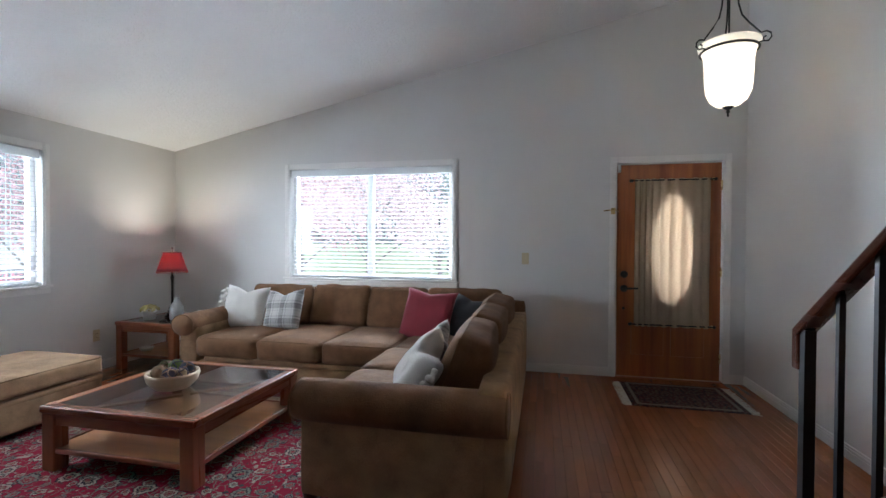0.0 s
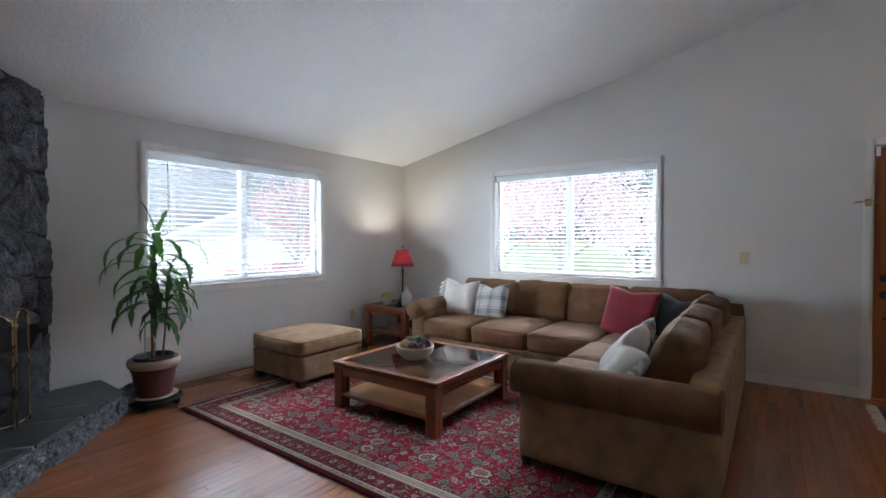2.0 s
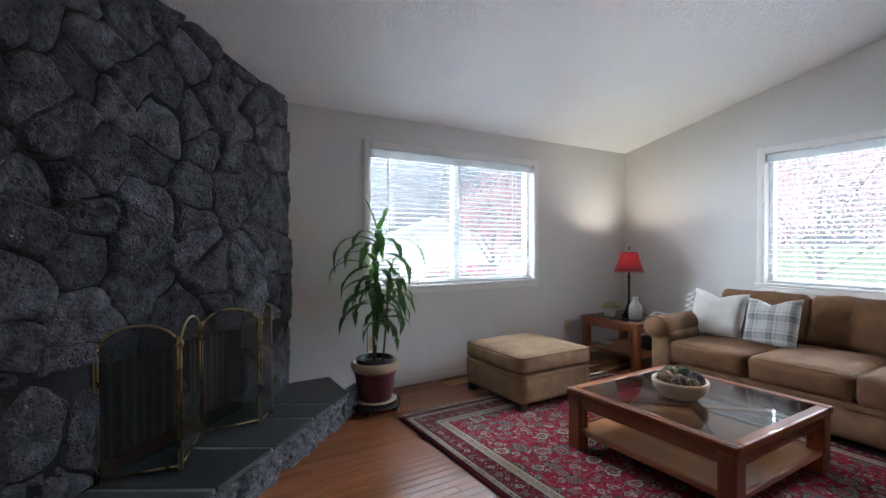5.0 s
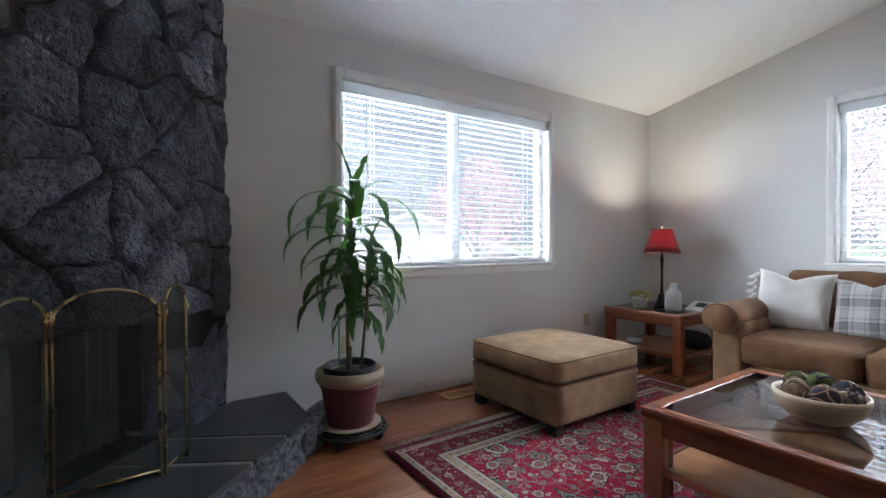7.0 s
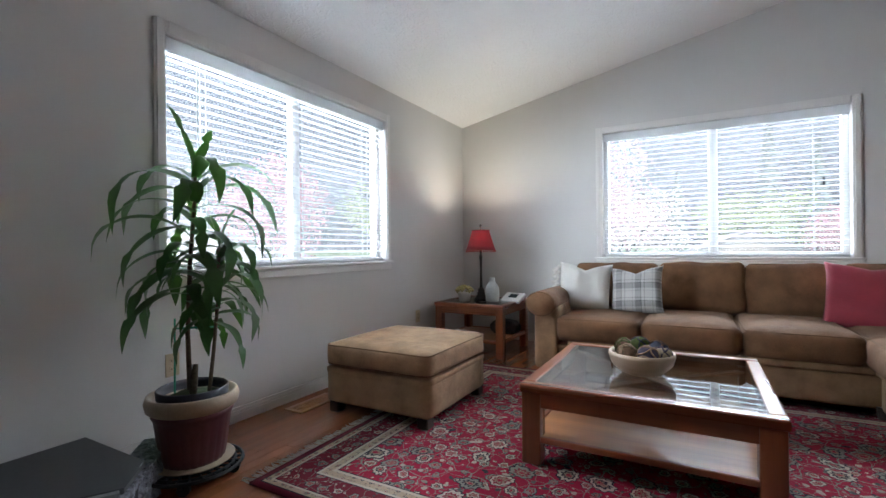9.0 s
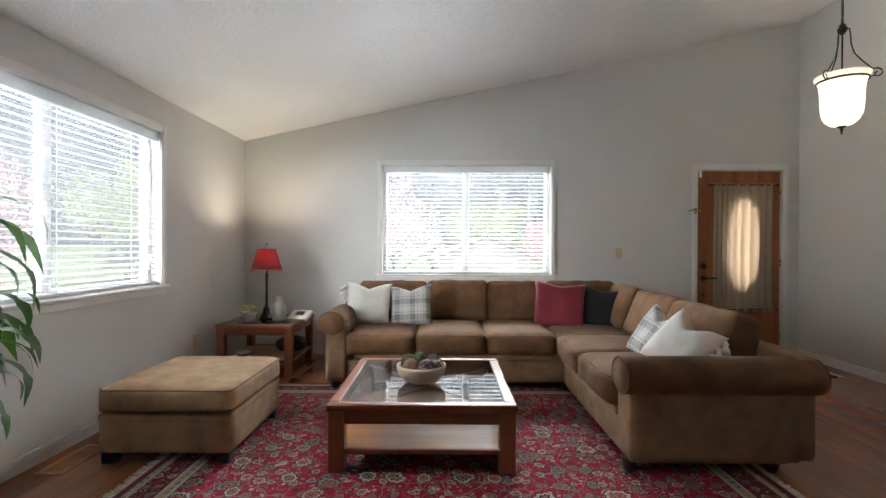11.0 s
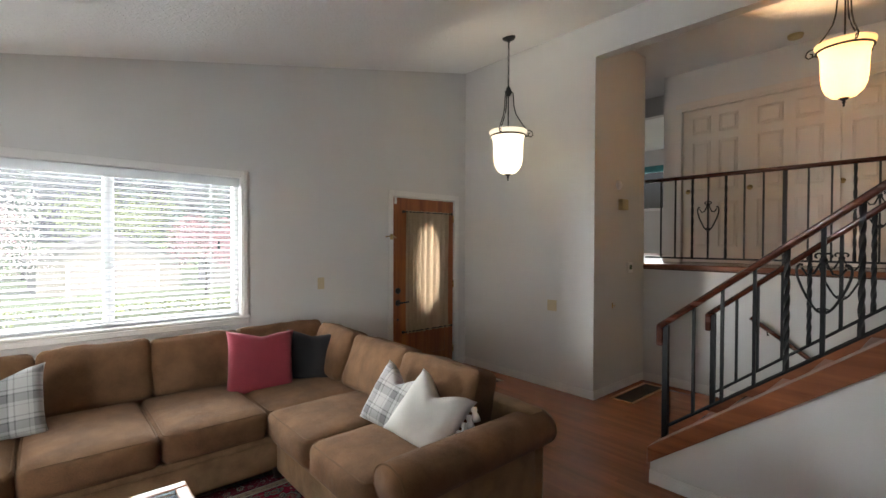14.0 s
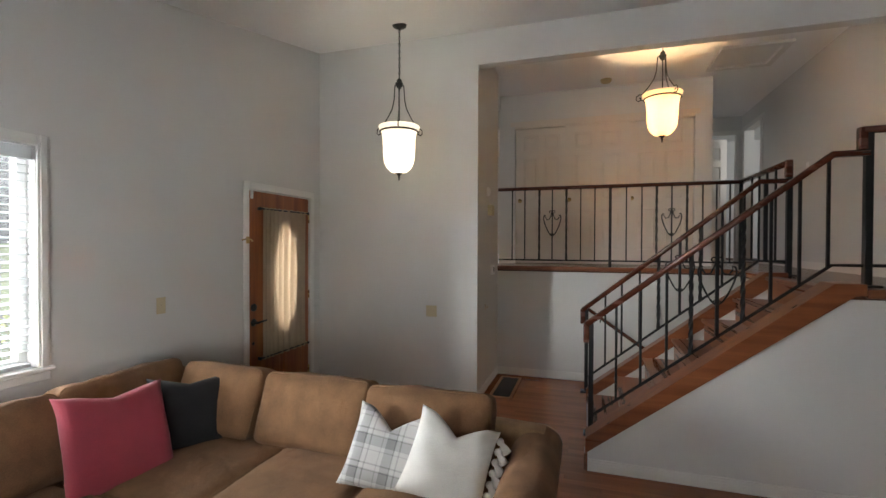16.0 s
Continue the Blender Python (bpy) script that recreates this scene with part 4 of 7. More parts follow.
for i, (x, y, z, r) in enumerate(((0.035, -0.055, 0.095, 0.05), (-0.01, 0.04, 0.118, 0.048), (-0.06, -0.04, 0.098, 0.046), (0.07, 0.035, 0.11, 0.047), (0.095, -0.035, 0.10, 0.042), (-0.08, 0.035, 0.112, 0.045))):
    ball = thing("decorative_ball", (-1.92 + x, 2.75 + y, 0.371 + z), "woven decorative ball lying in the wooden bowl", "ball", "balls in the bowl")
    bm = bmesh.new()
    bmesh.ops.create_uvsphere(bm, u_segments=20, v_segments=12, radius=r)
    for v in bm.verts:
        v.co *= 1 + 0.05 * noise.noise(v.co * 60 + Vector((i, i, i))) + 0.03 * math.sin(30 * math.atan2(v.co.y, v.co.x) + 90 * v.co.z / r)
    part("weave", bm, BALLS[i], ball, "", True)
    b2 = bmesh.new()
    for k in range(4):
        q = Euler((k * 1.3 + i, k * 0.9, k * 2.1)).to_matrix()
        tube(b2, [q @ Vector((math.cos(2 * math.pi * j / 20) * r * 1.02, math.sin(2 * math.pi * j / 20) * r * 1.02, 0.2 * r * math.sin(j))) for j in range(20)], 0.0035, 5, True)
    part("twine", b2, BALLS[(i + 2) % 6], ball, "", True)

# ---- lamp and things on the side table ----
TZ = 0.478
lamp = thing("table_lamp", (-3.545, 4.47, TZ), "dark metal table lamp with a red fabric shade, lit", "lamp")
METAL = mat("dark_bronze", (0.03, 0.027, 0.026), 0.35, 0.8, 0.2, 30)
part("base", lathe(bmesh.new(), [(0.001, 0), (0.07, 0), (0.072, 0.012), (0.05, 0.024), (0.055, 0.034), (0.035, 0.05), (0.045, 0.062), (0.03, 0.075), (0.036, 0.09), (0.018, 0.12), (0.001, 0.121)], 28), METAL, lamp, "", True)
part("stem", lathe(bmesh.new(), [(0.016, 0.11), (0.013, 0.15), (0.011, 0.3), (0.013, 0.4), (0.019, 0.41), (0.019, 0.42), (0.010, 0.44), (0.010, 0.5)], 16), METAL, lamp, "", True)
part("finial", lathe(bmesh.new(), [(0.004, 0.69), (0.004, 0.715), (0.011, 0.722), (0.012, 0.73), (0.003, 0.742)], 12), METAL, lamp, "", True)
part("harp", tube(bmesh.new(), [(0.0, 0, 0.5), (0.045, 0, 0.53), (0.05, 0, 0.62), (0.0, 0, 0.692), (-0.05, 0, 0.62), (-0.045, 0, 0.53), (0, 0, 0.5)], 0.002, 5), BRASS, lamp)
SHADE = bpy.data.materials.new("red_lamp_shade")
SHADE.use_nodes = True
n_, l_, b_ = nodes_of(SHADE)
b_.inputs["Base Color"].default_value = (0.19, 0.03, 0.042, 1)
b_.inputs["Roughness"].default_value = 0.9
tr_, mx_ = n_.new("ShaderNodeBsdfTranslucent"), n_.new("ShaderNodeMixShader")
tr_.inputs["Color"].default_value = (0.5, 0.10, 0.12, 1)
mx_.inputs[0].default_value = 0.11
l_.new(b_.outputs[0], mx_.inputs[1])
l_.new(tr_.outputs[0], mx_.inputs[2])
l_.new(mx_.outputs[0], n_["Material Output"].inputs["Surface"])
shade = part("shade", lathe(bmesh.new(), [(0.128, 0.485), (0.115, 0.53), (0.095, 0.60), (0.078, 0.66), (0.074, 0.683), (0.071, 0.683), (0.075, 0.66), (0.092, 0.60), (0.112, 0.53), (0.125, 0.485), (0.128, 0.485)], 36, (0, 0, 0), lambda a, z: 1 + 0.012 * abs(math.cos(4 * a))), SHADE, lamp, "red fabric shade", True)
shade.scale = (1.13, 1.13, 1.0)
bm = bmesh.new()
for i in range(46):
    a = 2 * math.pi * i / 46
    tube(bm, [(0.127 * math.cos(a), 0.127 * math.sin(a), 0.488), (0.128 * math.cos(a), 0.128 * math.sin(a), 0.466)], 0.004, 5)
part("fringe", bm, mat("shade_fringe", (0.45, 0.12, 0.10), 0.9), shade, "beaded fringe")
tube_b = tube(bmesh.new(), [(0.076 * math.cos(2 * math.pi * i / 30), 0.076 * math.sin(2 * math.pi * i / 30), 0.682) for i in range(30)], 0.004, 6, True)
part("trim_band", tube_b, mat("shade_trim", (0.12, 0.012, 0.02), 0.8), shade)

plantpot = thing("succulent_pot", (-3.63, 4.27, TZ), "small white pot of dried yellow-green flowers", "flower pot")
part("pot", lathe(bmesh.new(), [(0.001, 0), (0.05, 0), (0.062, 0.07), (0.064, 0.085), (0.057, 0.085), (0.055, 0.07), (0.001, 0.065)], 24), mat("white_ceramic", (0.6, 0.6, 0.58), 0.4), plantpot, "", True)
bm = bmesh.new()
rnd = random.Random(4)
for i in range(90):
    u, a = rnd.random(), rnd.random() * 6.28
    r = 0.082 * math.sqrt(u)
    c = Vector((r * math.cos(a), r * math.sin(a), 0.085 + 0.055 * math.sqrt(max(0, 1 - u)) + rnd.uniform(-0.006, 0.006)))
    bmesh.ops.create_icosphere(bm, subdivisions=1, radius=rnd.uniform(0.009, 0.016), matrix=Matrix.Translation(c))
part("flower_head", bm, mat("dried_flower", (0.36, 0.31, 0.13), 0.9, vary=0.35, scale=60), plantpot, "dried yellow-green flowers")
vase = thing("bottle_vase", (-3.37, 4.34, TZ), "grey-white bottle shaped ceramic vase", "vase")
part("body", lathe(bmesh.new(), [(0.001, 0), (0.058, 0), (0.064, 0.01), (0.065, 0.11), (0.055, 0.15), (0.03, 0.18), (0.024, 0.20), (0.027, 0.225), (0.022, 0.226), (0.018, 0.2), (0.001, 0.19)], 28), mat("grey_ceramic", (0.42, 0.42, 0.41), 0.45, vary=0.12, scale=20), vase, "", True)
clock = thing("desk_phone", (-3.22, 4.50, TZ), "white desk console with a small dark display", "console")
con = part("case", boxes(((-0.105, -0.075, 0.0), (0.105, 0.075, 0.028)), bevel=0.008, seg=2), WHITE, clock)
con.matrix_basis = pose(0, 0, 0.012, 28, 0, -12)
part("stand", boxes(((-0.09, 0.02, 0.0), (0.09, 0.05, 0.045)), bevel=0.004), WHITE, clock)
part("display", boxes(((-0.045, -0.015, 0.0285), (0.045, 0.045, 0.031))), mat("dark_display", (0.05, 0.07, 0.08), 0.2), con, "dark grey display")
coaster = thing("coaster_stack", (-3.40, 4.20, TZ), "small dark trinket dish on the side table", "dish")
part("dish", lathe(bmesh.new(), [(0.001, 0), (0.03, 0), (0.042, 0.012), (0.038, 0.013), (0.001, 0.006)], 20), METAL, coaster, "", True)
candle = thing("candle_dish", (-3.70, 4.30, 0.152), "small white dish on the side table shelf", "dish")
part("dish", lathe(bmesh.new(), [(0.001, 0), (0.05, 0), (0.07, 0.03), (0.066, 0.031), (0.001, 0.012)], 24), mat("white_dish", (0.6, 0.6, 0.58), 0.35), candle, "", True)
bag = thing("black_pouch", (-3.32, 4.55, 0.152), "black soft pouch lying on the side table shelf", "bag")
part("pouch", soft_box(bmesh.new(), (0, 0, 0.06), (0.26, 0.2, 0.12), 0.05, 0.01, 9, 0.02, 3), mat("black_nylon", (0.012, 0.012, 0.014), 0.6, bump=0.3), bag, "", True)

# ---- rug ----
def rug_material():
    m = bpy.data.materials.new("red_oriental_rug")
    m.use_nodes = True
    n, l, b = nodes_of(m)
    b.inputs["Roughness"].default_value = 0.95
    b.inputs["Sheen Weight"].default_value = 0.03
    b.inputs["Specular IOR Level"].default_value = 0.1
    tc, sep = n.new("ShaderNodeTexCoord"), n.new("ShaderNodeSeparateXYZ")
    l.new(tc.outputs["Object"], sep.inputs["Vector"])

    def math_node(op, *ins):
        q = n.new("ShaderNodeMath")
        q.operation = op
        for i, v in enumerate(ins):
            if isinstance(v, (int, float)):
                q.inputs[i].default_value = v
            else:
                l.new(v, q.inputs[i])
        return q.outputs[0]

    def blend(fac, a, c):
        q = n.new("ShaderNodeMix")
        q.data_type = "RGBA"
        for key, v in (("Factor", fac), ("A", a), ("B", c)):
            if isinstance(v, tuple):
                q.inputs[key].default_value = (*v, 1)
            else:
                l.new(v, q.inputs[key])
        return q.outputs["Result"]

    RED, NAVY, CREAMY, SAGE, ROSE, GOLD = (0.235, 0.007, 0.03), (0.016, 0.013, 0.026), (0.36, 0.32, 0.26), (0.17, 0.175, 0.15), (0.17, 0.016, 0.03), (0.22, 0.18, 0.13)

    def florals(scale, petals, seed, base, jitter=0.75):
        """Small ringed flowers scattered over a ground, with stems between them."""
        mp = n.new("ShaderNodeMapping")
        mp.inputs["Location"].default_value = (seed, seed * 0.7, 0)
        warp = n.new("ShaderNodeTexNoise")
        warp.inputs["Scale"].default_value = scale * 1.3
        l.new(tc.outputs["Object"], warp.inputs["Vector"])
        bend = n.new("ShaderNodeVectorMath")
        bend.operation = "MULTIPLY_ADD"
        l.new(warp.outputs["Color"], bend.inputs[0])
        bend.inputs[1].default_value = (0.5 / scale, 0.5 / scale, 0)
        l.new(tc.outputs["Object"], bend.inputs[2])
        l.new(bend.outputs["Vector"], mp.inputs["Vector"])
        vo = n.new("ShaderNodeTexVoronoi")
        vo.voronoi_dimensions, vo.inputs["Scale"].default_value, vo.inputs["Randomness"].default_value = "2D", scale, jitter
        l.new(mp.outputs["Vector"], vo.inputs["Vector"])
        vs = n.new("ShaderNodeVectorMath")
        vs.operation = "SUBTRACT"
        l.new(mp.outputs["Vector"], vs.inputs[0])
        l.new(vo.outputs["Position"], vs.inputs[1])
        s2 = n.new("ShaderNodeSeparateXYZ")
        l.new(vs.outputs["Vector"], s2.inputs["Vector"])
        ang = math_node("ARCTAN2", s2.outputs["Y"], s2.outputs["X"])
        pet = math_node("MULTIPLY", math_node("COSINE", math_node("MULTIPLY", ang, petals)), 0.10)
        cs = n.new("ShaderNodeSeparateColor")
        l.new(vo.outputs["Color"], cs.inputs["Color"])
        size = math_node("MULTIPLY_ADD", cs.outputs["Red"], 0.14, 0.17)
        d = math_node("DIVIDE", math_node("SUBTRACT", vo.outputs["Distance"], math_node("MULTIPLY", pet, size)), size)
        col = base
        vo2 = n.new("ShaderNodeTexVoronoi")
        vo2.voronoi_dimensions, vo2.feature, vo2.inputs["Scale"].default_value = "2D", "DISTANCE_TO_EDGE", scale * 1.15
        l.new(mp.outputs["Vector"], vo2.inputs["Vector"])
        col = blend(math_node("LESS_THAN", vo2.outputs["Distance"], 0.014), col, SAGE)
        leaf = n.new("ShaderNodeTexVoronoi")
        leaf.voronoi_dimensions, leaf.inputs["Scale"].default_value = "2D", scale * 2.7
        l.new(mp.outputs["Vector"], leaf.inputs["Vector"])
        lc = n.new("ShaderNodeSeparateColor")
        l.new(leaf.outputs["Color"], lc.inputs["Color"])
        small = math_node("MULTIPLY", math_node("LESS_THAN", leaf.outputs["Distance"], 0.19), math_node("GREATER_THAN", lc.outputs["Green"], 0.5))
        col = blend(small, col, blend(lc.outputs["Blue"], NAVY, CREAMY))
        flower_a = blend(math_node("GREATER_THAN", cs.outputs["Green"], 0.5), SAGE, CREAMY)
        flower_b = blend(math_node("GREATER_THAN", cs.outputs["Blue"], 0.5), NAVY, ROSE)
        col = blend(math_node("LESS_THAN", d, 1.12), col, NAVY)
        col = blend(math_node("LESS_THAN", d, 0.98), col, flower_a)
        col = blend(math_node("LESS_THAN", d, 0.66), col, flower_b)
        col = blend(math_node("LESS_THAN", d, 0.45), col, GOLD)
        col = blend(math_node("LESS_THAN", d, 0.25), col, RED)
        return col

    W, H = RUG[0] / 2, RUG[1] / 2
    ex = math_node("SUBTRACT", W, math_node("ABSOLUTE", sep.outputs["X"]))
    ey = math_node("SUBTRACT", H, math_node("ABSOLUTE", sep.outputs["Y"]))
    e = math_node("MINIMUM", ex, ey)
    field = florals(5.8, 9, 0.0, florals(11.0, 6, 5.3, RED))
    border = florals(13.0, 6, 3.3, (0.12, 0.009, 0.02), 0.35)
    narrow = florals(22, 4, 7.1, (0.30, 0.24, 0.17), 0.2)
    col = field
    for limit, c in ((0.262, NAVY), (0.256, CREAMY), (0.240, narrow), (0.205, CREAMY), (0.192, NAVY), (0.187, border), (0.075, NAVY), (0.071, CREAMY), (0.061, narrow), (0.036, NAVY), (0.030, (0.12, 0.008, 0.022))):
        col = blend(math_node("LESS_THAN", e, limit), col, c)
    pile = n.new("ShaderNodeTexNoise")
    pile.inputs["Scale"].default_value, pile.inputs["Detail"].default_value = 240, 2
    l.new(tc.outputs["Object"], pile.inputs["Vector"])
    worn = n.new("ShaderNodeTexNoise")
    worn.inputs["Scale"].default_value = 2.5
    l.new(tc.outputs["Object"], worn.inputs["Vector"])
    hsv = n.new("ShaderNodeHueSaturation")
    l.new(col, hsv.inputs["Color"])
    l.new(math_node("ADD", math_node("MULTIPLY", pile.outputs["Fac"], 0.5), math_node("MULTIPLY_ADD", worn.outputs["Fac"], 0.4, 0.55)), hsv.inputs["Value"])
    l.new(hsv.outputs["Color"], b.inputs["Base Color"])
    bp = n.new("ShaderNodeBump")
    bp.inputs["Strength"].default_value, bp.inputs["Distance"].default_value = 0.5, 0.003
    l.new(pile.outputs["Fac"], bp.inputs["Height"])
    l.new(bp.outputs["Normal"], b.inputs["Normal"])
    return m


RUG = (3.22, 2.26)
rug = thing("area_rug", (-1.72, 2.76, 0.0), "red oriental rug with floral field, banded border and fringed ends", "rug")
bm = bmesh.new()
bmesh.ops.create_grid(bm, x_segments=60, y_segments=40, size=1)
for v in bm.verts:
    v.co = Vector((v.co.x * RUG[0] / 2, v.co.y * RUG[1] / 2, 0.0105 + 0.0015 * noise.noise(Vector((v.co.x * 3, v.co.y * 3, 0)))))
r = bmesh.ops.extrude_face_region(bm, geom=list(bm.faces))
for v in [g for g in r["geom"] if isinstance(g, bmesh.types.BMVert)]:
    v.co.z = 0.001
part("carpet", bm, rug_material(), rug, "", True)


def fringe(parent, x, y0, y1, out, length, n, material, seed):
    rnd = random.Random(seed)
    bm = bmesh.new()
    for i in range(n):
        y = y0 + (y1 - y0) * (i + rnd.random() * 0.7) / n
        lean = rnd.uniform(-0.35, 0.35) * length
        ln = length * rnd.uniform(0.75, 1.1)
        w = 0.0032
        pts = [(x, y), (x + out * ln * 0.5, y + lean * 0.4), (x + out * ln, y + lean)]
        low = [[bm.verts.new((px, py + s * w * k, 0.001 + z)) for s in (-1, 1)] + [bm.verts.new((px, py, 0.004 + z))] for (px, py), k, z in zip(pts, (1, 1, 0.5), (0.003, 0.002, 0))]
        for a, b in zip(low, low[1:]):
            for j in range(3):
                bm.faces.new((a[j], a[(j + 1) % 3], b[(j + 1) % 3], b[j]))
    return part("fringe", bm, material, parent, "cream cotton fringe")


COTTON = mat("fringe_cotton", (0.52, 0.47, 0.40), 0.95, vary=0.15, scale=30)
fringe(rug, -RUG[0] / 2, -RUG[1] / 2, RUG[1] / 2, -1, 0.065, 330, COTTON, 1)
fringe(rug, RUG[0] / 2, -RUG[1] / 2, RUG[1] / 2, 1, 0.055, 330, COTTON, 2)


def mat_rug_material():
    m = mat("dark_door_rug", (0.03, 0.03, 0.035), 0.95, vary=0.4, scale=25, bump=0.5, fine=240, spec=0.1)
    n, l, b = nodes_of(m)
    tc, vo, cr, sep = n.new("ShaderNodeTexCoord"), n.new("ShaderNodeTexVoronoi"), n.new("ShaderNodeValToRGB"), n.new("ShaderNodeSeparateXYZ")
    l.new(tc.outputs["Object"], vo.inputs["Vector"])
    vo.inputs["Scale"].default_value, vo.inputs["Randomness"].default_value = 30, 0.7
    e = cr.color_ramp.elements
    e[0].position, e[0].color = 0.2, (0.09, 0.075, 0.06, 1)
    e[1].position, e[1].color = 0.6, (0.02, 0.022, 0.03, 1)
    k = e.new(0.38)
    k.color = (0.07, 0.02, 0.02, 1)
    cr.color_ramp.interpolation = "CONSTANT"
    l.new(vo.outputs["Distance"], cr.inputs["Fac"])
    l.new(cr.outputs["Color"], b.inputs["Base Color"])
    return m


drug = thing("door_mat", (1.42, 4.50, 0.0), "small dark oriental mat with pale fringes before the front door", "rug")
part("carpet", boxes(((-0.42, -0.31, 0.0005), (0.42, 0.31, 0.009)), bevel=0.002), mat_rug_material(), drug)
part("border", boxes(((-0.38, -0.285, 0.0092), (0.38, -0.26, 0.0102)), ((-0.38, 0.26, 0.0092), (0.38, 0.285, 0.0102)), ((-0.38, -0.26, 0.0092), (-0.355, 0.26, 0.0102)), ((0.355, -0.26, 0.0092), (0.38, 0.26, 0.0102))), mat("mat_border", (0.16, 0.13, 0.10), 0.95, vary=0.5, scale=60), drug)
fringe(drug, -0.42, -0.31, 0.31, -1, 0.07, 90, COTTON, 3)
fringe(drug, 0.42, -0.31, 0.31, 1, 0.07, 90, COTTON, 4)

# ---- stone fireplace across the corner ----
DIAG = Vector((1, -1, 0)).normalized()
OUT = Vector((1, 1, 0)).normalized()
CORNER = Vector((-4.0, 1.03, 0))
ULEN = 3.29


def on_face(u, z, d=0.0):
    p = CORNER + DIAG * u + OUT * d
    return Vector((p.x, p.y, z))


def face_top(u):
    return roof(on_face(u, 0).x)


BOX_U, BOX_Z = (0.56, 1.50), 0.72
HEARTH = 0.185
fire = thing("stone_fireplace", (0, 0, 0), "dark lava rock fireplace built across the corner up to the ceiling", "fireplace")
fb = 0.014
outline = [(0.0, BOX_U[0], 0.0, None), (BOX_U[1], ULEN, 0.0, None), (BOX_U[0], BOX_U[1], BOX_Z, None)]
for u0, u1, z0, _ in outline:
    bm = bmesh.new()
    a, b = on_face(u0, 0, -fb), on_face(u1, 0, -fb)
    back = -0.16
    c, d = on_face(u1, 0, back), on_face(u0, 0, back)
    prism(bm, [(p.x, p.y) for p in (a, b, c, d)], z0, lambda x, y: roof(x) - 0.001)
    part("mortar_bed", bm, MORTAR, fire)
bm = bmesh.new()
for u0, u1, d0, d1 in ((BOX_U[0] - 0.02, BOX_U[0], -0.55, -fb), (BOX_U[1], BOX_U[1] + 0.02, -0.55, -fb), (BOX_U[0], BOX_U[1], -0.57, -0.55)):
    prism(bm, [tuple(on_face(u, 0, d)[:2]) for u, d in ((u0, d0), (u1, d0), (u1, d1), (u0, d1))], 0.0, BOX_Z)
prism(bm, [tuple(on_face(u, 0, d)[:2]) for u, d in ((BOX_U[0], -0.57), (BOX_U[1], -0.57), (BOX_U[1], -0.16), (BOX_U[0], -0.16))], BOX_Z, BOX_Z + 0.02)
part("firebox", bm, DARK, fire, "sooty black firebox")
CHAIN = mat("steel_chain_mesh", (0.13, 0.14, 0.135), 0.5, 0.4, 0.35, 30, 0.8, 130)
for u0, u1, seed in ((BOX_U[0] + 0.03, 0.88, 1.0), (0.97, BOX_U[1] - 0.02, 4.0)):
    bm = bmesh.new()
    rows = []
    for j in range(9):
        row = []
        for i in range(73):
            t = i / 72
            fold = 0.016 * math.sin(44 * t + 2.5 * math.sin(5 * t + seed)) * (0.75 + 0.25 * math.sin(9 * t + seed))
            p = on_face(u0 + (u1 - u0) * t, HEARTH + 0.03 + (BOX_Z - HEARTH - 0.05) * j / 8, -0.11 + fold)
            row.append(bm.verts.new(p))
        rows.append(row)
    for a, b in zip(rows, rows[1:]):
        for i in range(72):
            bm.faces.new((a[i], a[i + 1], b[i + 1], b[i]))
    bmesh.ops.solidify(bm, geom=list(bm.faces), thickness=0.003)
    part("spark_curtain", bm, CHAIN, fire, "grey steel mesh curtain", True)
part("curtain_rod", tube(bmesh.new(), [on_face(BOX_U[0], BOX_Z - 0.015, -0.11), on_face(BOX_U[1], BOX_Z - 0.015, -0.11)], 0.006, 8), IRON, fire)


def clip(poly, p, nrm):
    """The part of a polygon on the inner side of a line."""
    out = []
    for i in range(len(poly)):
        a, b = poly[i], poly[(i + 1) % len(poly)]
        da, db = (a - p).dot(nrm), (b - p).dot(nrm)
        if da <= 0:
            out.append(a)
        if da * db < 0:
            out.append(a + (b - a) * (da / (da - db)))
    return out


def warp(q):
    """Bends the joints, alike for neighbouring stones."""
    return Vector((q.x + 0.07 * noise.noise(Vector((q.x * 2.6, q.y * 2.6, 4))) + 0.022 * noise.noise(Vector((q.x * 9, q.y * 9, 1))),
                   q.y + 0.07 * noise.noise(Vector((q.x * 2.6, q.y * 2.6, 9))) + 0.022 * noise.noise(Vector((q.x * 9, q.y * 9, 6)))))


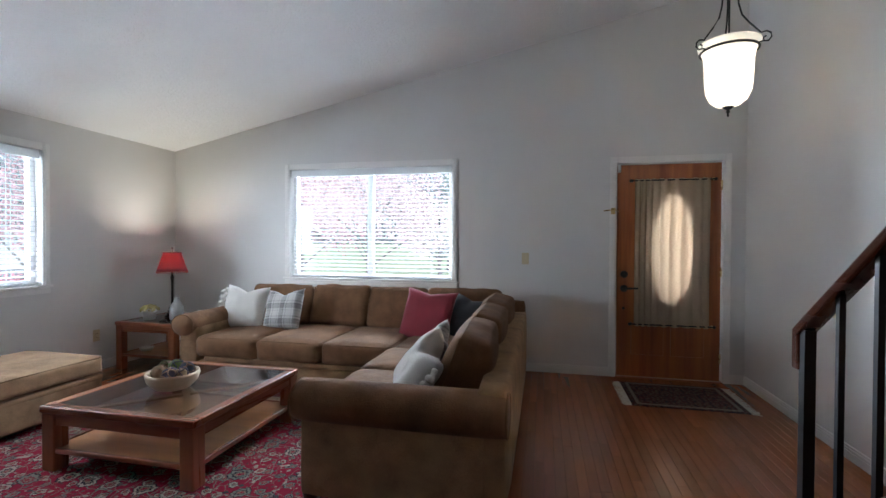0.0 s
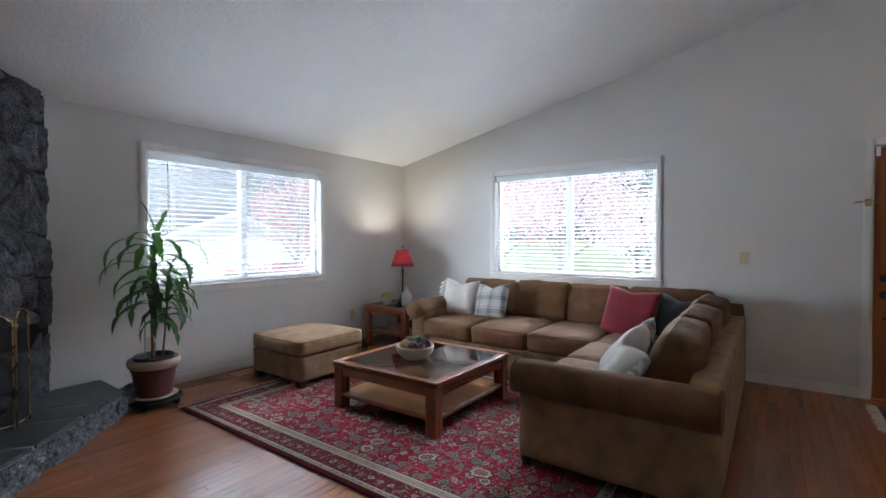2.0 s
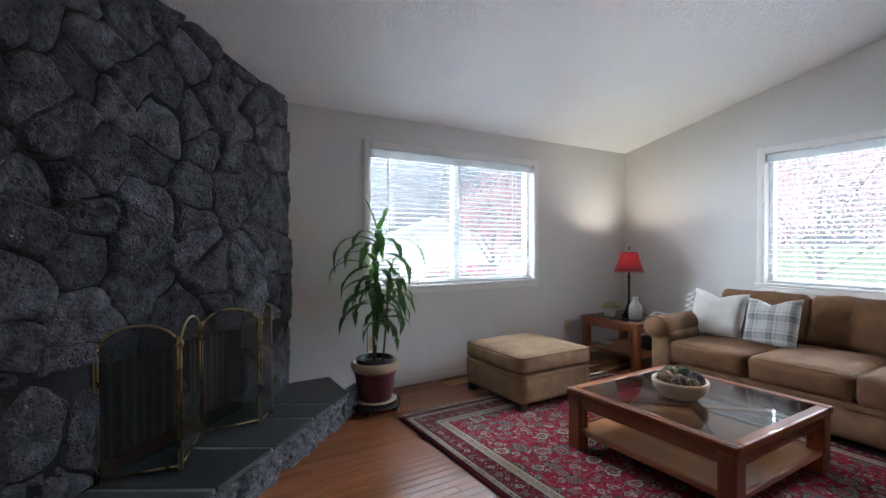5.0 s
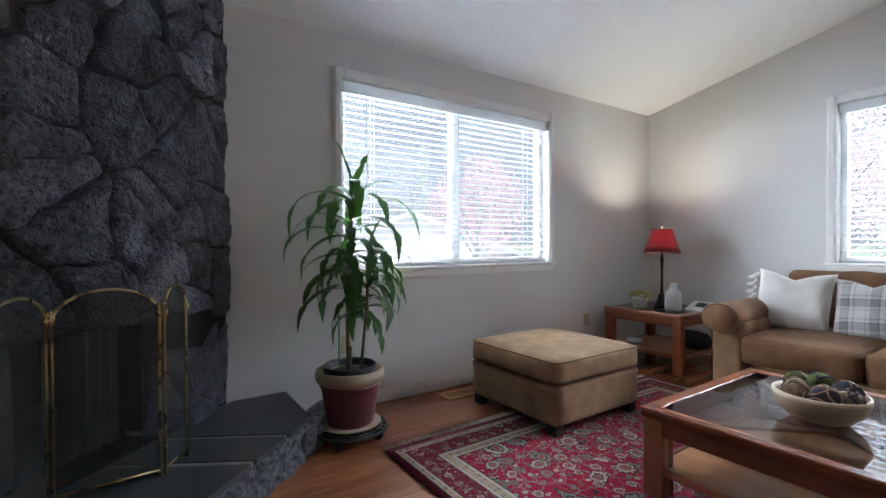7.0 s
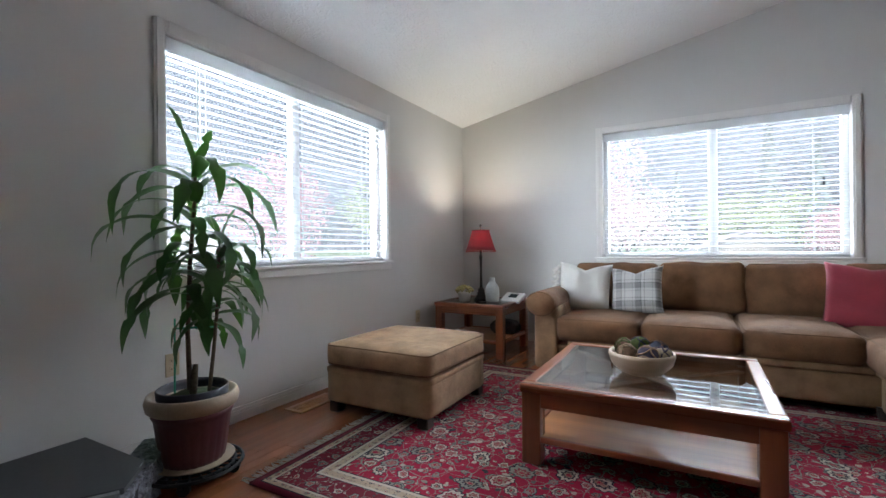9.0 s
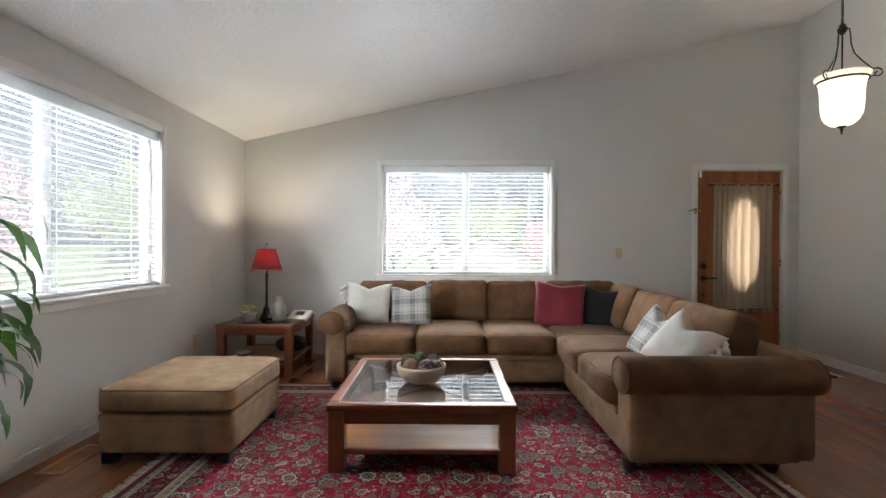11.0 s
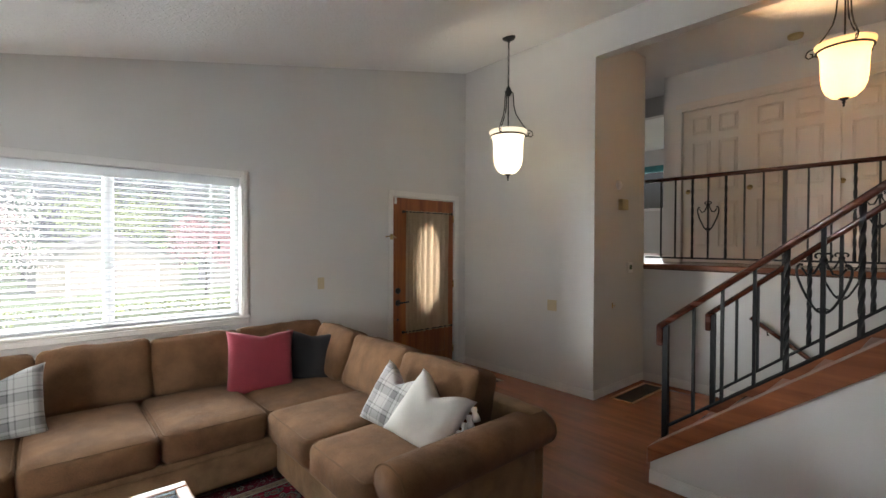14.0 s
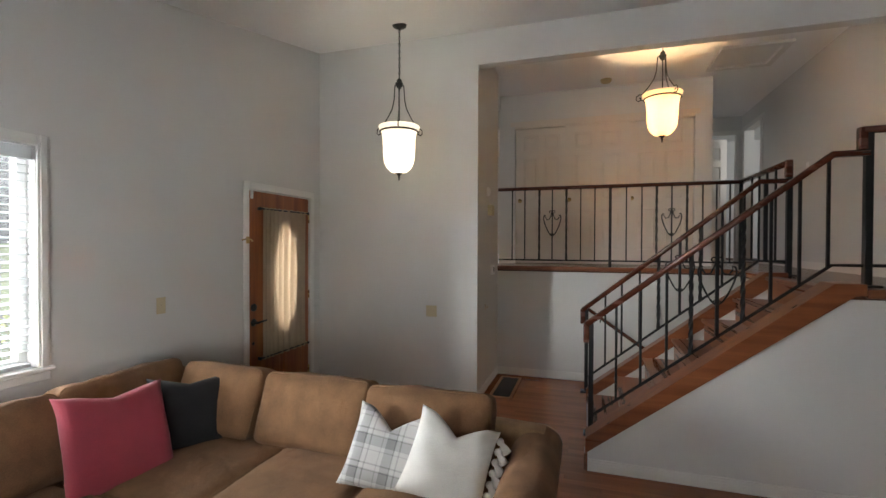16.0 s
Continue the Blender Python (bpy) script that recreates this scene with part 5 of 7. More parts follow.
def stone_mesh(poly, depth, seed, step=0.03):
    """A rough, flat-faced stone over an outline in (along, up), proud of its bed."""
    c = sum(poly, Vector((0, 0))) / len(poly)
    line = []
    for i in range(len(poly)):
        a, b = poly[i], poly[(i + 1) % len(poly)]
        k = max(1, int((b - a).length / step))
        line += [a + (b - a) * (j / k) for j in range(k)]
    n = len(line)
    line = [(line[i - 1] + line[i] * 4 + line[(i + 1) % n]) / 6 for i in range(n)]
    size = sum((p - c).length for p in line) / n
    bm = bmesh.new()
    rings = []
    tilt = Vector((noise.noise(Vector((seed, 1, 0))), noise.noise(Vector((seed, 5, 0))))) * 0.22
    for k, h in ((1 - 0.004 / size, -0.3), (1 - 0.005 / size, 0.62), (1 - 0.013 / size, 0.92), (1 - 0.03 / size, 1.0), (0.72, 1.02), (0.48, 1.04), (0.22, 1.03)):
        ring = []
        for p in line:
            q = c + (p - c) * k
            w = warp(q)
            top = clip_top(w)
            e = 0.5 * noise.noise(Vector((w.x * 6 + seed, w.y * 6, seed))) + 0.32 * noise.noise(Vector((w.x * 17, w.y * 17 + seed, 2))) + 0.42 * noise.noise(Vector((w.x * 38, w.y * 41, seed)))
            d = depth * h + (0.028 * e + tilt.dot(q - c) * 0.6) * (h > 0)
            ring.append(bm.verts.new(on_face(max(0.0, w.x), top, -0.06 + d)))
        rings.append(ring)
    for a, b in zip(rings, rings[1:]):
        for i in range(n):
            bm.faces.new((a[i], a[(i + 1) % n], b[(i + 1) % n], b[i]))
    bm.faces.new(rings[-1])
    return bm


def clip_top(w):
    return max(HEARTH - 0.01, min(w.y, face_top(max(0, w.x)) - 0.003))


rnd = random.Random(21)
seeds = []
for _ in range(4000):
    p = Vector((rnd.uniform(-0.1, ULEN + 0.1), rnd.uniform(0.15, 3.05)))
    gap = rnd.choice((0.11, 0.15, 0.24, 0.38))
    if all((p - q).length > gap for q in seeds):
        if not (BOX_U[0] - 0.03 < p.x < BOX_U[1] + 0.03 and p.y < BOX_Z + 0.03):
            seeds.append(p)
    if len(seeds) > 170:
        break
for i, s in enumerate(seeds):
    poly = [Vector(p) for p in ((0.0, HEARTH - 0.01), (ULEN, HEARTH - 0.01), (ULEN, 3.3), (0.0, 3.3))]
    poly = clip(poly, Vector((0, LOW - 0.004)), Vector((-SLOPE * 0.7071, 1)).normalized())
    for q in seeds:
        if q is not s and (q - s).length < 1.3:
            poly = clip(poly, (s + q) / 2, (q - s).normalized())
            if len(poly) < 3:
                break
    if len(poly) < 3:
        continue
    # keep the opening of the hearth free
    if min(p.x for p in poly) < BOX_U[1] and max(p.x for p in poly) > BOX_U[0] and min(p.y for p in poly) < BOX_Z:
        if s.y > BOX_Z:
            poly = clip(poly, Vector((0, BOX_Z)), Vector((0, -1)))
        elif s.x < BOX_U[0]:
            poly = clip(poly, Vector((BOX_U[0], 0)), Vector((1, 0)))
        else:
            poly = clip(poly, Vector((BOX_U[1], 0)), Vector((-1, 0)))
    if len(poly) < 3:
        continue
    area = 0.5 * abs(sum(a.x * b.y - b.x * a.y for a, b in zip(poly, poly[1:] + poly[:1])))
    if area < 0.004:
        continue
    part("stone", stone_mesh(poly, rnd.uniform(0.05, 0.115), i * 3.7), ROCK, fire, "", False)

# hearth: slate slabs on a rough stone kerb
hearth = thing("raised_hearth", (0, 0, 0), "low hearth of black slate slabs with a rough lava rock edge", "hearth")
HD = 0.545
bm = bmesh.new()
edge = [(-4.0, 1.33), (-3.555, 1.33)] + [tuple(on_face(u, 0, HD - 0.03)[:2]) for u in (0.60, 2.86)] + [tuple(on_face(u, 0, -0.06)[:2]) for u in (ULEN, 0.0)]
prism(bm, edge, 0.0, HEARTH - 0.02)
part("bed", bm, MORTAR, hearth)
tiles = [[(-3.992, 1.325), (-3.53, 1.325), tuple(on_face(0.335, 0, HD)[:2]), tuple(on_face(0.475, 0, 0.0)[:2]), (-3.992, 1.04)]]
for a, b in ((0.435, 0.66), (0.69, 1.08), (1.11, 1.50), (1.53, 1.93), (1.96, 2.35), (2.38, 2.80)):
    k = 0.07
    tiles.append([tuple(on_face(u, 0, d)[:2]) for u, d in ((a - k, HD), (b - k, HD), (b + k, 0.0), (a + k, 0.0))])
for t in tiles:
    bm = bmesh.new()
    prism(bm, t, HEARTH - 0.022, HEARTH)
    bmesh.ops.bevel(bm, geom=list(bm.edges), offset=0.003, segments=1, affect="EDGES")
    part("slate_slab", bm, SLATE, hearth)
bm = bmesh.new()
prism(bm, [(-3.99, 1.32), (-3.54, 1.32)] + [tuple(on_face(u, 0, d)[:2]) for u, d in ((0.6, HD - 0.01), (2.8, HD - 0.01), (2.9, 0.0), (0.0, 0.0))], HEARTH - 0.03, HEARTH - 0.004)
part("grout", bm, mat("grey_grout", (0.27, 0.28, 0.28), 0.9, vary=0.3, scale=25), hearth)


def kerb_stone(u0, u1, seed):
    bm = bmesh.new()
    nu, nz = max(4, int((u1 - u0) / 0.035)), 6
    rows = []
    for j in range(nz + 1):
        row = []
        for i in range(nu + 1):
            u, z = u0 + (u1 - u0) * i / nu, (HEARTH - 0.024) * j / nz
            e = min(i, nu - i, j + 1, nz - j + 1)
            d = HD - 0.015 + (0.022 if e > 0 else -0.03) + 0.026 * noise.noise(Vector((u * 16, z * 16, seed))) + 0.012 * noise.noise(Vector((u * 45, z * 45, seed)))
            p = on_face(u, z, d)
            row.append(bm.verts.new(p))
        rows.append(row)
    for a, b in zip(rows, rows[1:]):
        for i in range(nu):
            bm.faces.new((a[i], a[i + 1], b[i + 1], b[i]))
    back = [[bm.verts.new(on_face(u0 if i == 0 else u1, z, HD - 0.1)) for i in (0, 1)] for z in (0.0, HEARTH - 0.024)]
    bm.faces.new(rows[0] + [back[0][1], back[0][0]])
    bm.faces.new(rows[-1] + [back[1][1], back[1][0]])
    bm.faces.new([r[0] for r in rows] + [back[1][0], back[0][0]])
    bm.faces.new([r[-1] for r in rows] + [back[1][1], back[0][1]])
    return bm


ROCK_PALE = mat("grey_lava_rock", (0.21, 0.222, 0.25), 0.85, vary=0.95, scale=26, bump=1.0, fine=60, piece=0.2, spec=0.35)
pitted(ROCK_PALE, 34)
u = -0.17
k = 0
while u < 2.85:
    w = rnd.uniform(0.22, 0.42)
    part("kerb_stone", kerb_stone(u + 0.005, u + w - 0.005, k * 2.3), ROCK_PALE, hearth, "rough grey lava rock")
    u += w
    k += 1
bm = boxes(((-3.99, 1.30, 0), (-3.52, 1.345, HEARTH - 0.024)), bevel=0.006)
part("kerb_stone", bm, ROCK_PALE, hearth, "rough grey lava rock")

# ---- folding brass fire screen ----
MESH = bpy.data.materials.new("black_wire_mesh")
MESH.use_nodes = True
n_, l_, b_ = nodes_of(MESH)
b_.inputs["Base Color"].default_value = (0.05, 0.055, 0.055, 1)
b_.inputs["Roughness"].default_value = 0.6
tp_, mx_, tc_, wv_, wz_ = n_.new("ShaderNodeBsdfTransparent"), n_.new("ShaderNodeMixShader"), n_.new("ShaderNodeTexCoord"), n_.new("ShaderNodeTexNoise"), n_.new("ShaderNodeMapRange")
wv_.inputs["Scale"].default_value = 30
l_.new(tc_.outputs["Object"], wv_.inputs["Vector"])
wz_.inputs["To Min"].default_value, wz_.inputs["To Max"].default_value = 0.28, 0.42
l_.new(wv_.outputs["Fac"], wz_.inputs["Value"])
l_.new(wz_.outputs["Result"], mx_.inputs[0])
l_.new(tp_.outputs[0], mx_.inputs[1])
l_.new(b_.outputs[0], mx_.inputs[2])
l_.new(mx_.outputs[0], n_["Material Output"].inputs["Surface"])
screen = thing("fire_screen", (0, 0, HEARTH), "folding four-panel brass fire screen with arched tops", "fire screen")
feet = [(-3.06, -0.14), (-2.90, -0.06), (-2.86, 0.27), (-3.24, 0.37), (-3.265, 0.69), (-3.40, 0.78)]
for (x0, y0), (x1, y1) in zip(feet, feet[1:]):
    a, b = Vector((x0, y0, 0)), Vector((x1, y1, 0))
    d = (b - a).normalized()
    a, b = a + d * 0.010, b - d * 0.010
    post, rise = 0.60, 0.10
    arch = [a + (b - a) * (0.5 - 0.5 * math.cos(math.pi * i / 16)) + Vector((0, 0, post + rise * math.sin(math.pi * i / 16))) for i in range(17)]
    fr = tube(bmesh.new(), [a + Vector((0, 0, 0.002)), a + Vector((0, 0, post))] + arch[1:-1] + [b + Vector((0, 0, post)), b + Vector((0, 0, 0.002))], 0.0054, 8)
    tube(fr, [a + Vector((0, 0, 0.025)), b + Vector((0, 0, 0.025))], 0.005, 6)
    panel = part("panel_frame", fr, BRASS, screen, "", True)
    bm = bmesh.new()
    low = [a + Vector((0, 0, 0.025)), b + Vector((0, 0, 0.025))]
    poly = low + [p for p in arch[::-1]]
    nrm = d.cross(Vector((0, 0, 1))) * 0.001
    f1 = [bm.verts.new(p + nrm) for p in poly]
    f2 = [bm.verts.new(p - nrm) for p in poly]
    bm.faces.new(f1)
    bm.faces.new(f2[::-1])
    for i in range(len(poly)):
        bm.faces.new((f1[i], f1[(i + 1) % len(poly)], f2[(i + 1) % len(poly)], f2[i]))
    part("wire_mesh", bm, MESH, panel, "black wire mesh")
    for p in (a, b):
        part("post_cap", lathe(bmesh.new(), [(0.009, 0.59), (0.013, 0.60), (0.013, 0.612), (0.007, 0.62), (0.009, 0.632), (0.001, 0.642)], 10, p), BRASS, panel, "", True)
logs = thing("log_grate", tuple(on_face(1.03, 0, -0.3)[:2]) + (HEARTH - 0.02,), "black iron grate with charred logs inside the fireplace", "grate", rz=-45)
part("grate", boxes(*[((x, -0.12, 0.0), (x + 0.02, 0.12, 0.08)) for x in (-0.25, -0.1, 0.08, 0.23)]), IRON, logs)
for y, z, r in ((-0.06, 0.12, 0.045), (0.06, 0.125, 0.05), (0.0, 0.20, 0.045)):
    part("log", tube(bmesh.new(), [(-0.28, y, z), (0.0, y + 0.01, z + 0.008), (0.28, y, z)], [r, r * 1.05, r * 0.9], 10), mat("charred_log", (0.05, 0.042, 0.036), 0.95, vary=0.5, scale=20, bump=0.8), logs)

# ---- potted dracaena ----
PX, PY = -3.60, 1.56
stand = thing("plant_caddy", (PX, PY, 0), "black cast iron plant caddy on wheels", "plant stand")
bm = bmesh.new()
for r0 in (0.075, 0.12, 0.165, 0.195):
    tube(bm, [(r0 * math.cos(2 * math.pi * i / 36), r0 * math.sin(2 * math.pi * i / 36), 0.06) for i in range(36)], 0.008, 6, True)
for i in range(24):
    a = 2 * math.pi * i / 24
    tube(bm, [(0.07 * math.cos(a), 0.07 * math.sin(a), 0.06), (0.195 * math.cos(a + 0.15), 0.195 * math.sin(a + 0.15), 0.06)], 0.006, 5)
part("ring_plate", bm, IRON, stand)
for i in range(4):
    a = math.pi / 4 + i * math.pi / 2
    part("caster", lathe(bmesh.new(), [(0.001, -0.011), (0.025, -0.011), (0.025, 0.011), (0.001, 0.011)], 14), IRON, stand).matrix_basis = pose(0.16 * math.cos(a), 0.16 * math.sin(a), 0.025, 90, 0, 40)
    part("caster_fork", boxes(((-0.014, -0.014, 0.03), (0.014, 0.014, 0.056))), IRON, stand).location = (0.16 * math.cos(a), 0.16 * math.sin(a), 0)
plant = thing("potted_dracaena", (PX, PY, 0.068), "tall dracaena with drooping strap leaves in a fluted maroon pot", "potted plant")
POT = mat("maroon_ceramic", (0.12, 0.034, 0.04), 0.4, vary=0.25, scale=8)
BAND = mat("beige_ceramic", (0.42, 0.33, 0.23), 0.5, vary=0.1, scale=10)
NAVYG = mat("navy_plastic", (0.012, 0.012, 0.025), 0.35)
part("saucer", lathe(bmesh.new(), [(0.001, 0), (0.13, 0), (0.165, 0.018), (0.16, 0.02), (0.001, 0.012)], 36), BAND, plant, "", True)
part("pot", lathe(bmesh.new(), [(0.118, 0.014), (0.126, 0.04), (0.150, 0.20), (0.155, 0.215), (0.16, 0.222), (0.16, 0.24), (0.15, 0.24)], 72, (0, 0, 0), lambda a, z: 1 + (0.02 * math.cos(24 * a) if z < 0.2 else 0)), POT, plant, "", True)
part("rim_band", lathe(bmesh.new(), [(0.155, 0.235), (0.178, 0.25), (0.184, 0.28), (0.176, 0.305), (0.165, 0.308), (0.15, 0.29)], 48), BAND, plant, "beige glazed rim", True)
part("liner", lathe(bmesh.new(), [(0.135, 0.24), (0.142, 0.325), (0.136, 0.33), (0.128, 0.31), (0.12, 0.29), (0.001, 0.285)], 40), NAVYG, plant, "navy inner pot", True)
SOILZ = 0.285
STEM = mat("cane_bark", (0.13, 0.10, 0.065), 0.85, vary=0.4, scale=40, bump=0.6)
LEAF = mat("dracaena_leaf", (0.028, 0.085, 0.026), 0.38, vary=0.4, scale=9, piece=0.35)
ln, ll, lb = nodes_of(LEAF)
tl_, ml_ = ln.new("ShaderNodeBsdfTranslucent"), ln.new("ShaderNodeMixShader")
tl_.inputs["Color"].default_value = (0.10, 0.28, 0.03, 1)
ml_.inputs[0].default_value = 0.22
ll.new(lb.outputs[0], ml_.inputs[1])
ll.new(tl_.outputs[0], ml_.inputs[2])
ll.new(ml_.outputs[0], ln["Material Output"].inputs["Surface"])


def leaf_mesh(length, width, up, droop, seed):
    """A strap leaf that rises from the cane and arches over."""
    bm = bmesh.new()
    n = 14
    x = z = 0.0
    ang = up
    rows = []
    for i in range(n + 1):
        t = i / n
        w = width * (0.25 + 0.75 * math.sin(math.pi * min(1, t * 1.35 + 0.08)) ** 0.7 if t < 0.7 else max(0.02, ((1 - t) / 0.3) ** 0.8)) * 0.5
        wav = 0.006 * math.sin(9 * t + seed)
        rows.append([bm.verts.new((x, s * w + wav, z + (0.16 * w if s else 0) * abs(s))) for s in (-1, 0, 1)])
        x += length / n * math.cos(ang)
        z += length / n * math.sin(ang)
        ang -= droop / n * (0.6 + 1.2 * t)
        ang = max(ang, -1.5)
    for a, b in zip(rows, rows[1:]):
        for j in range(2):
            bm.faces.new((a[j], a[j + 1], b[j + 1], b[j]))
    me = bpy.data.meshes.new("leaf")
    bm.to_mesh(me)
    bm.free()
    me.polygons.foreach_set("use_smooth", [True] * len(me.polygons))
    me.materials.append(LEAF)
    return me


shapes = [leaf_mesh(l, w, u, d, s) for s, (l, w, u, d) in enumerate(((0.45, 0.062, 0.75, 2.45), (0.50, 0.060, 0.6, 2.5), (0.42, 0.066, 0.4, 2.25), (0.38, 0.064, 0.15, 1.9), (0.48, 0.056, 0.9, 2.7), (0.34, 0.058, -0.1, 1.6), (0.30, 0.06, 1.38, 0.5)))]
canes = [([(-0.03, 0.005, SOILZ), (-0.035, 0.0, 0.55), (-0.03, 0.01, 0.85), (-0.01, 0.02, 1.12), (0.0, 0.02, 1.27)], 0.69, 1.27, 42, 0.0095, 1.0),
         ([(0.05, 0.04, SOILZ), (0.075, 0.05, 0.50), (0.085, 0.065, 0.72), (0.085, 0.07, 0.92)], 0.60, 0.92, 30, 0.0075, 0.78)]
rnd = random.Random(8)
for pts, z0, z1, count, r, sc in canes:
    part("cane", tube(bmesh.new(), pts, [r * 1.15, r, r, r * 0.9, r * 0.6][:len(pts)], 10), STEM, plant, "", True)
    for i in range(count):
        t = (i + 0.5) / count
        z = z0 + (z1 - z0) * t
        for p, q in zip(pts, pts[1:]):
            if p[2] <= z <= q[2]:
                k = (z - p[2]) / (q[2] - p[2])
                bx, by = p[0] + (q[0] - p[0]) * k, p[1] + (q[1] - p[1]) * k
        o = new("leaf", shapes[rnd.choice((5, 3, 2)) if t < 0.35 else rnd.choice((2, 0, 1, 3)) if t < 0.75 else rnd.choice((0, 1, 4))] if i < count - 2 else shapes[6])
        o.parent = plant
        o.matrix_basis = pose(bx, by, z, rnd.uniform(-14, 14), rnd.uniform(-10, 10), i * 137.5 + rnd.uniform(-20, 20)) @ Matrix.Scale(sc * rnd.uniform(0.82, 1.12), 4)
part("broken_stub", tube(bmesh.new(), [(0.03, -0.02, SOILZ), (0.04, -0.02, 0.38), (0.045, -0.015, 0.43)], [0.014, 0.016, 0.01], 9), STEM, plant, "", True)
part("moss", lathe(bmesh.new(), [(0.001, 0.31), (0.06, 0.305), (0.11, 0.288)], 20, (0, 0, 0), lambda a, z: 1 + 0.15 * math.sin(5 * a)), mat("potting_moss", (0.04, 0.06, 0.02), 0.95, vary=0.5, scale=40, bump=0.8), plant, "", True)
GREENP = mat("green_stake", (0.03, 0.30, 0.17), 0.4)
part("stake", tube(bmesh.new(), [(-0.085, -0.03, 0.29), (-0.08, -0.03, 0.62)], 0.0045, 6), GREENP, plant, "green plastic stake")
part("tie", tube(bmesh.new(), [(-0.085, -0.035, 0.575), (-0.02, -0.025, 0.58), (0.08, 0.03, 0.585), (0.075, 0.07, 0.582), (-0.03, 0.025, 0.578), (-0.085, -0.02, 0.575)], 0.003, 5), GREENP, plant, "green tie")

# ---- wrought iron railings ----
def bar(bm, x, y, z0, z1, half):
    box(bm, (x - half, y - half, z0), (x + half, y + half, z1))


def twisted(bm, x, y, z0, z1, half, turns=7):
    n = 56
    rings = []
    for i in range(n + 1):
        t = i / n
        a = 2 * math.pi * turns * max(0, min(1, (t - 0.06) / 0.88)) / 4
        z = z0 + (z1 - z0) * t
        rings.append([bm.verts.new((x + half * 1.45 * math.cos(a + k * math.pi / 2), y + half * 1.45 * math.sin(a + k * math.pi / 2), z)) for k in range(4)])
    for p, q in zip(rings, rings[1:]):
        for k in range(4):
            bm.faces.new((p[k], p[(k + 1) % 4], q[(k + 1) % 4], q[k]))
    bm.faces.new(rings[0])
    bm.faces.new(rings[-1])


def spiral(cx, cz, r, a0, a1, n=18):
    return [(cx + r * (1 - 0.72 * i / n) * math.cos(a0 + (a1 - a0) * i / n), cz + r * (1 - 0.72 * i / n) * math.sin(a0 + (a1 - a0) * i / n)) for i in range(n + 1)]


def scroll(x, y, z, w, h):
    """A shield of scrolled bars round a baluster, in the plane of a railing along y."""
    bm = bmesh.new()
    for s in (-1, 1):
        side = [(0.02, -0.5), (0.17, -0.40), (0.36, -0.12), (0.47, 0.12), (0.49, 0.27), (0.44, 0.36), (0.36, 0.34)]
        pts = []
        for i in range(len(side) - 1):
            for k in range(4):
                t = k / 4
                p0, p1, p2, p3 = side[max(i - 1, 0)], side[i], side[i + 1], side[min(i + 2, len(side) - 1)]
                pts.append(tuple(0.5 * (2 * p1[j] + (p2[j] - p0[j]) * t + (2 * p0[j] - 5 * p1[j] + 4 * p2[j] - p3[j]) * t * t + (3 * p1[j] - p0[j] - 3 * p2[j] + p3[j]) * t ** 3) for j in (0, 1)))
        tube(bm, [(x, y + s * p[0] * w, z + p[1] * h) for p in pts], 0.0065, 6)
        brow = [(0.40, 0.30), (0.30, 0.18), (0.17, 0.20), (0.07, 0.36), (0.02, 0.44)]
        tube(bm, [(x, y + s * p[0] * w, z + p[1] * h) for p in brow], 0.006, 6)
        tube(bm, [(x, y + s * p[0], z + p[1]) for p in spiral(0.10 * w, 0.50 * h, 0.10 * w, math.pi, -1.2)], 0.0055, 6)
        tube(bm, [(x, y + s * p[0], z + p[1]) for p in spiral(0.07 * w, -0.46 * h, 0.08 * w, math.pi, -1.0)], 0.005, 6)
    bmesh.ops.create_icosphere(bm, subdivisions=2, radius=0.019, matrix=Matrix.Translation((x, y, z + 0.44 * h)))
    bmesh.ops.create_icosphere(bm, subdivisions=2, radius=0.017, matrix=Matrix.Translation((x, y, z - 0.46 * h)))
    return bm


def handrail(points, half_w=0.026, half_h=0.02):
    """A moulded wooden rail along points."""
    bm = bmesh.new()
    pts = [Vector(p) for p in points]
    prof = [(-1, -1), (-1, 0.3), (-0.7, 0.85), (0, 1), (0.7, 0.85), (1, 0.3), (1, -1), (0.55, -1.05), (-0.55, -1.05)]
    rings = []
    for i, p in enumerate(pts):
        d0 = (p - pts[i - 1]).normalized() if i else (pts[1] - p).normalized()
        d1 = (pts[i + 1] - p).normalized() if i < len(pts) - 1 else d0
        d = (d0 + d1).normalized()
        flat = Vector((d.x, d.y, 0)).normalized()
        side = flat.cross(Vector((0, 0, 1)))
        upv = side.cross(d).normalized()
        if upv.z < 0:
            upv = -upv
        k = 1 / max(0.4, d.dot(d1))
        rings.append([bm.verts.new(p + side * a * half_w + upv * b * half_h * k) for a, b in prof])
    for p, q in zip(rings, rings[1:]):
        for j in range(len(prof)):
            bm.faces.new((p[j], p[(j + 1) % len(prof)], q[(j + 1) % len(prof)], q[j]))
    bm.faces.new(rings[0])
    bm.faces.new(rings[-1])
    return bm


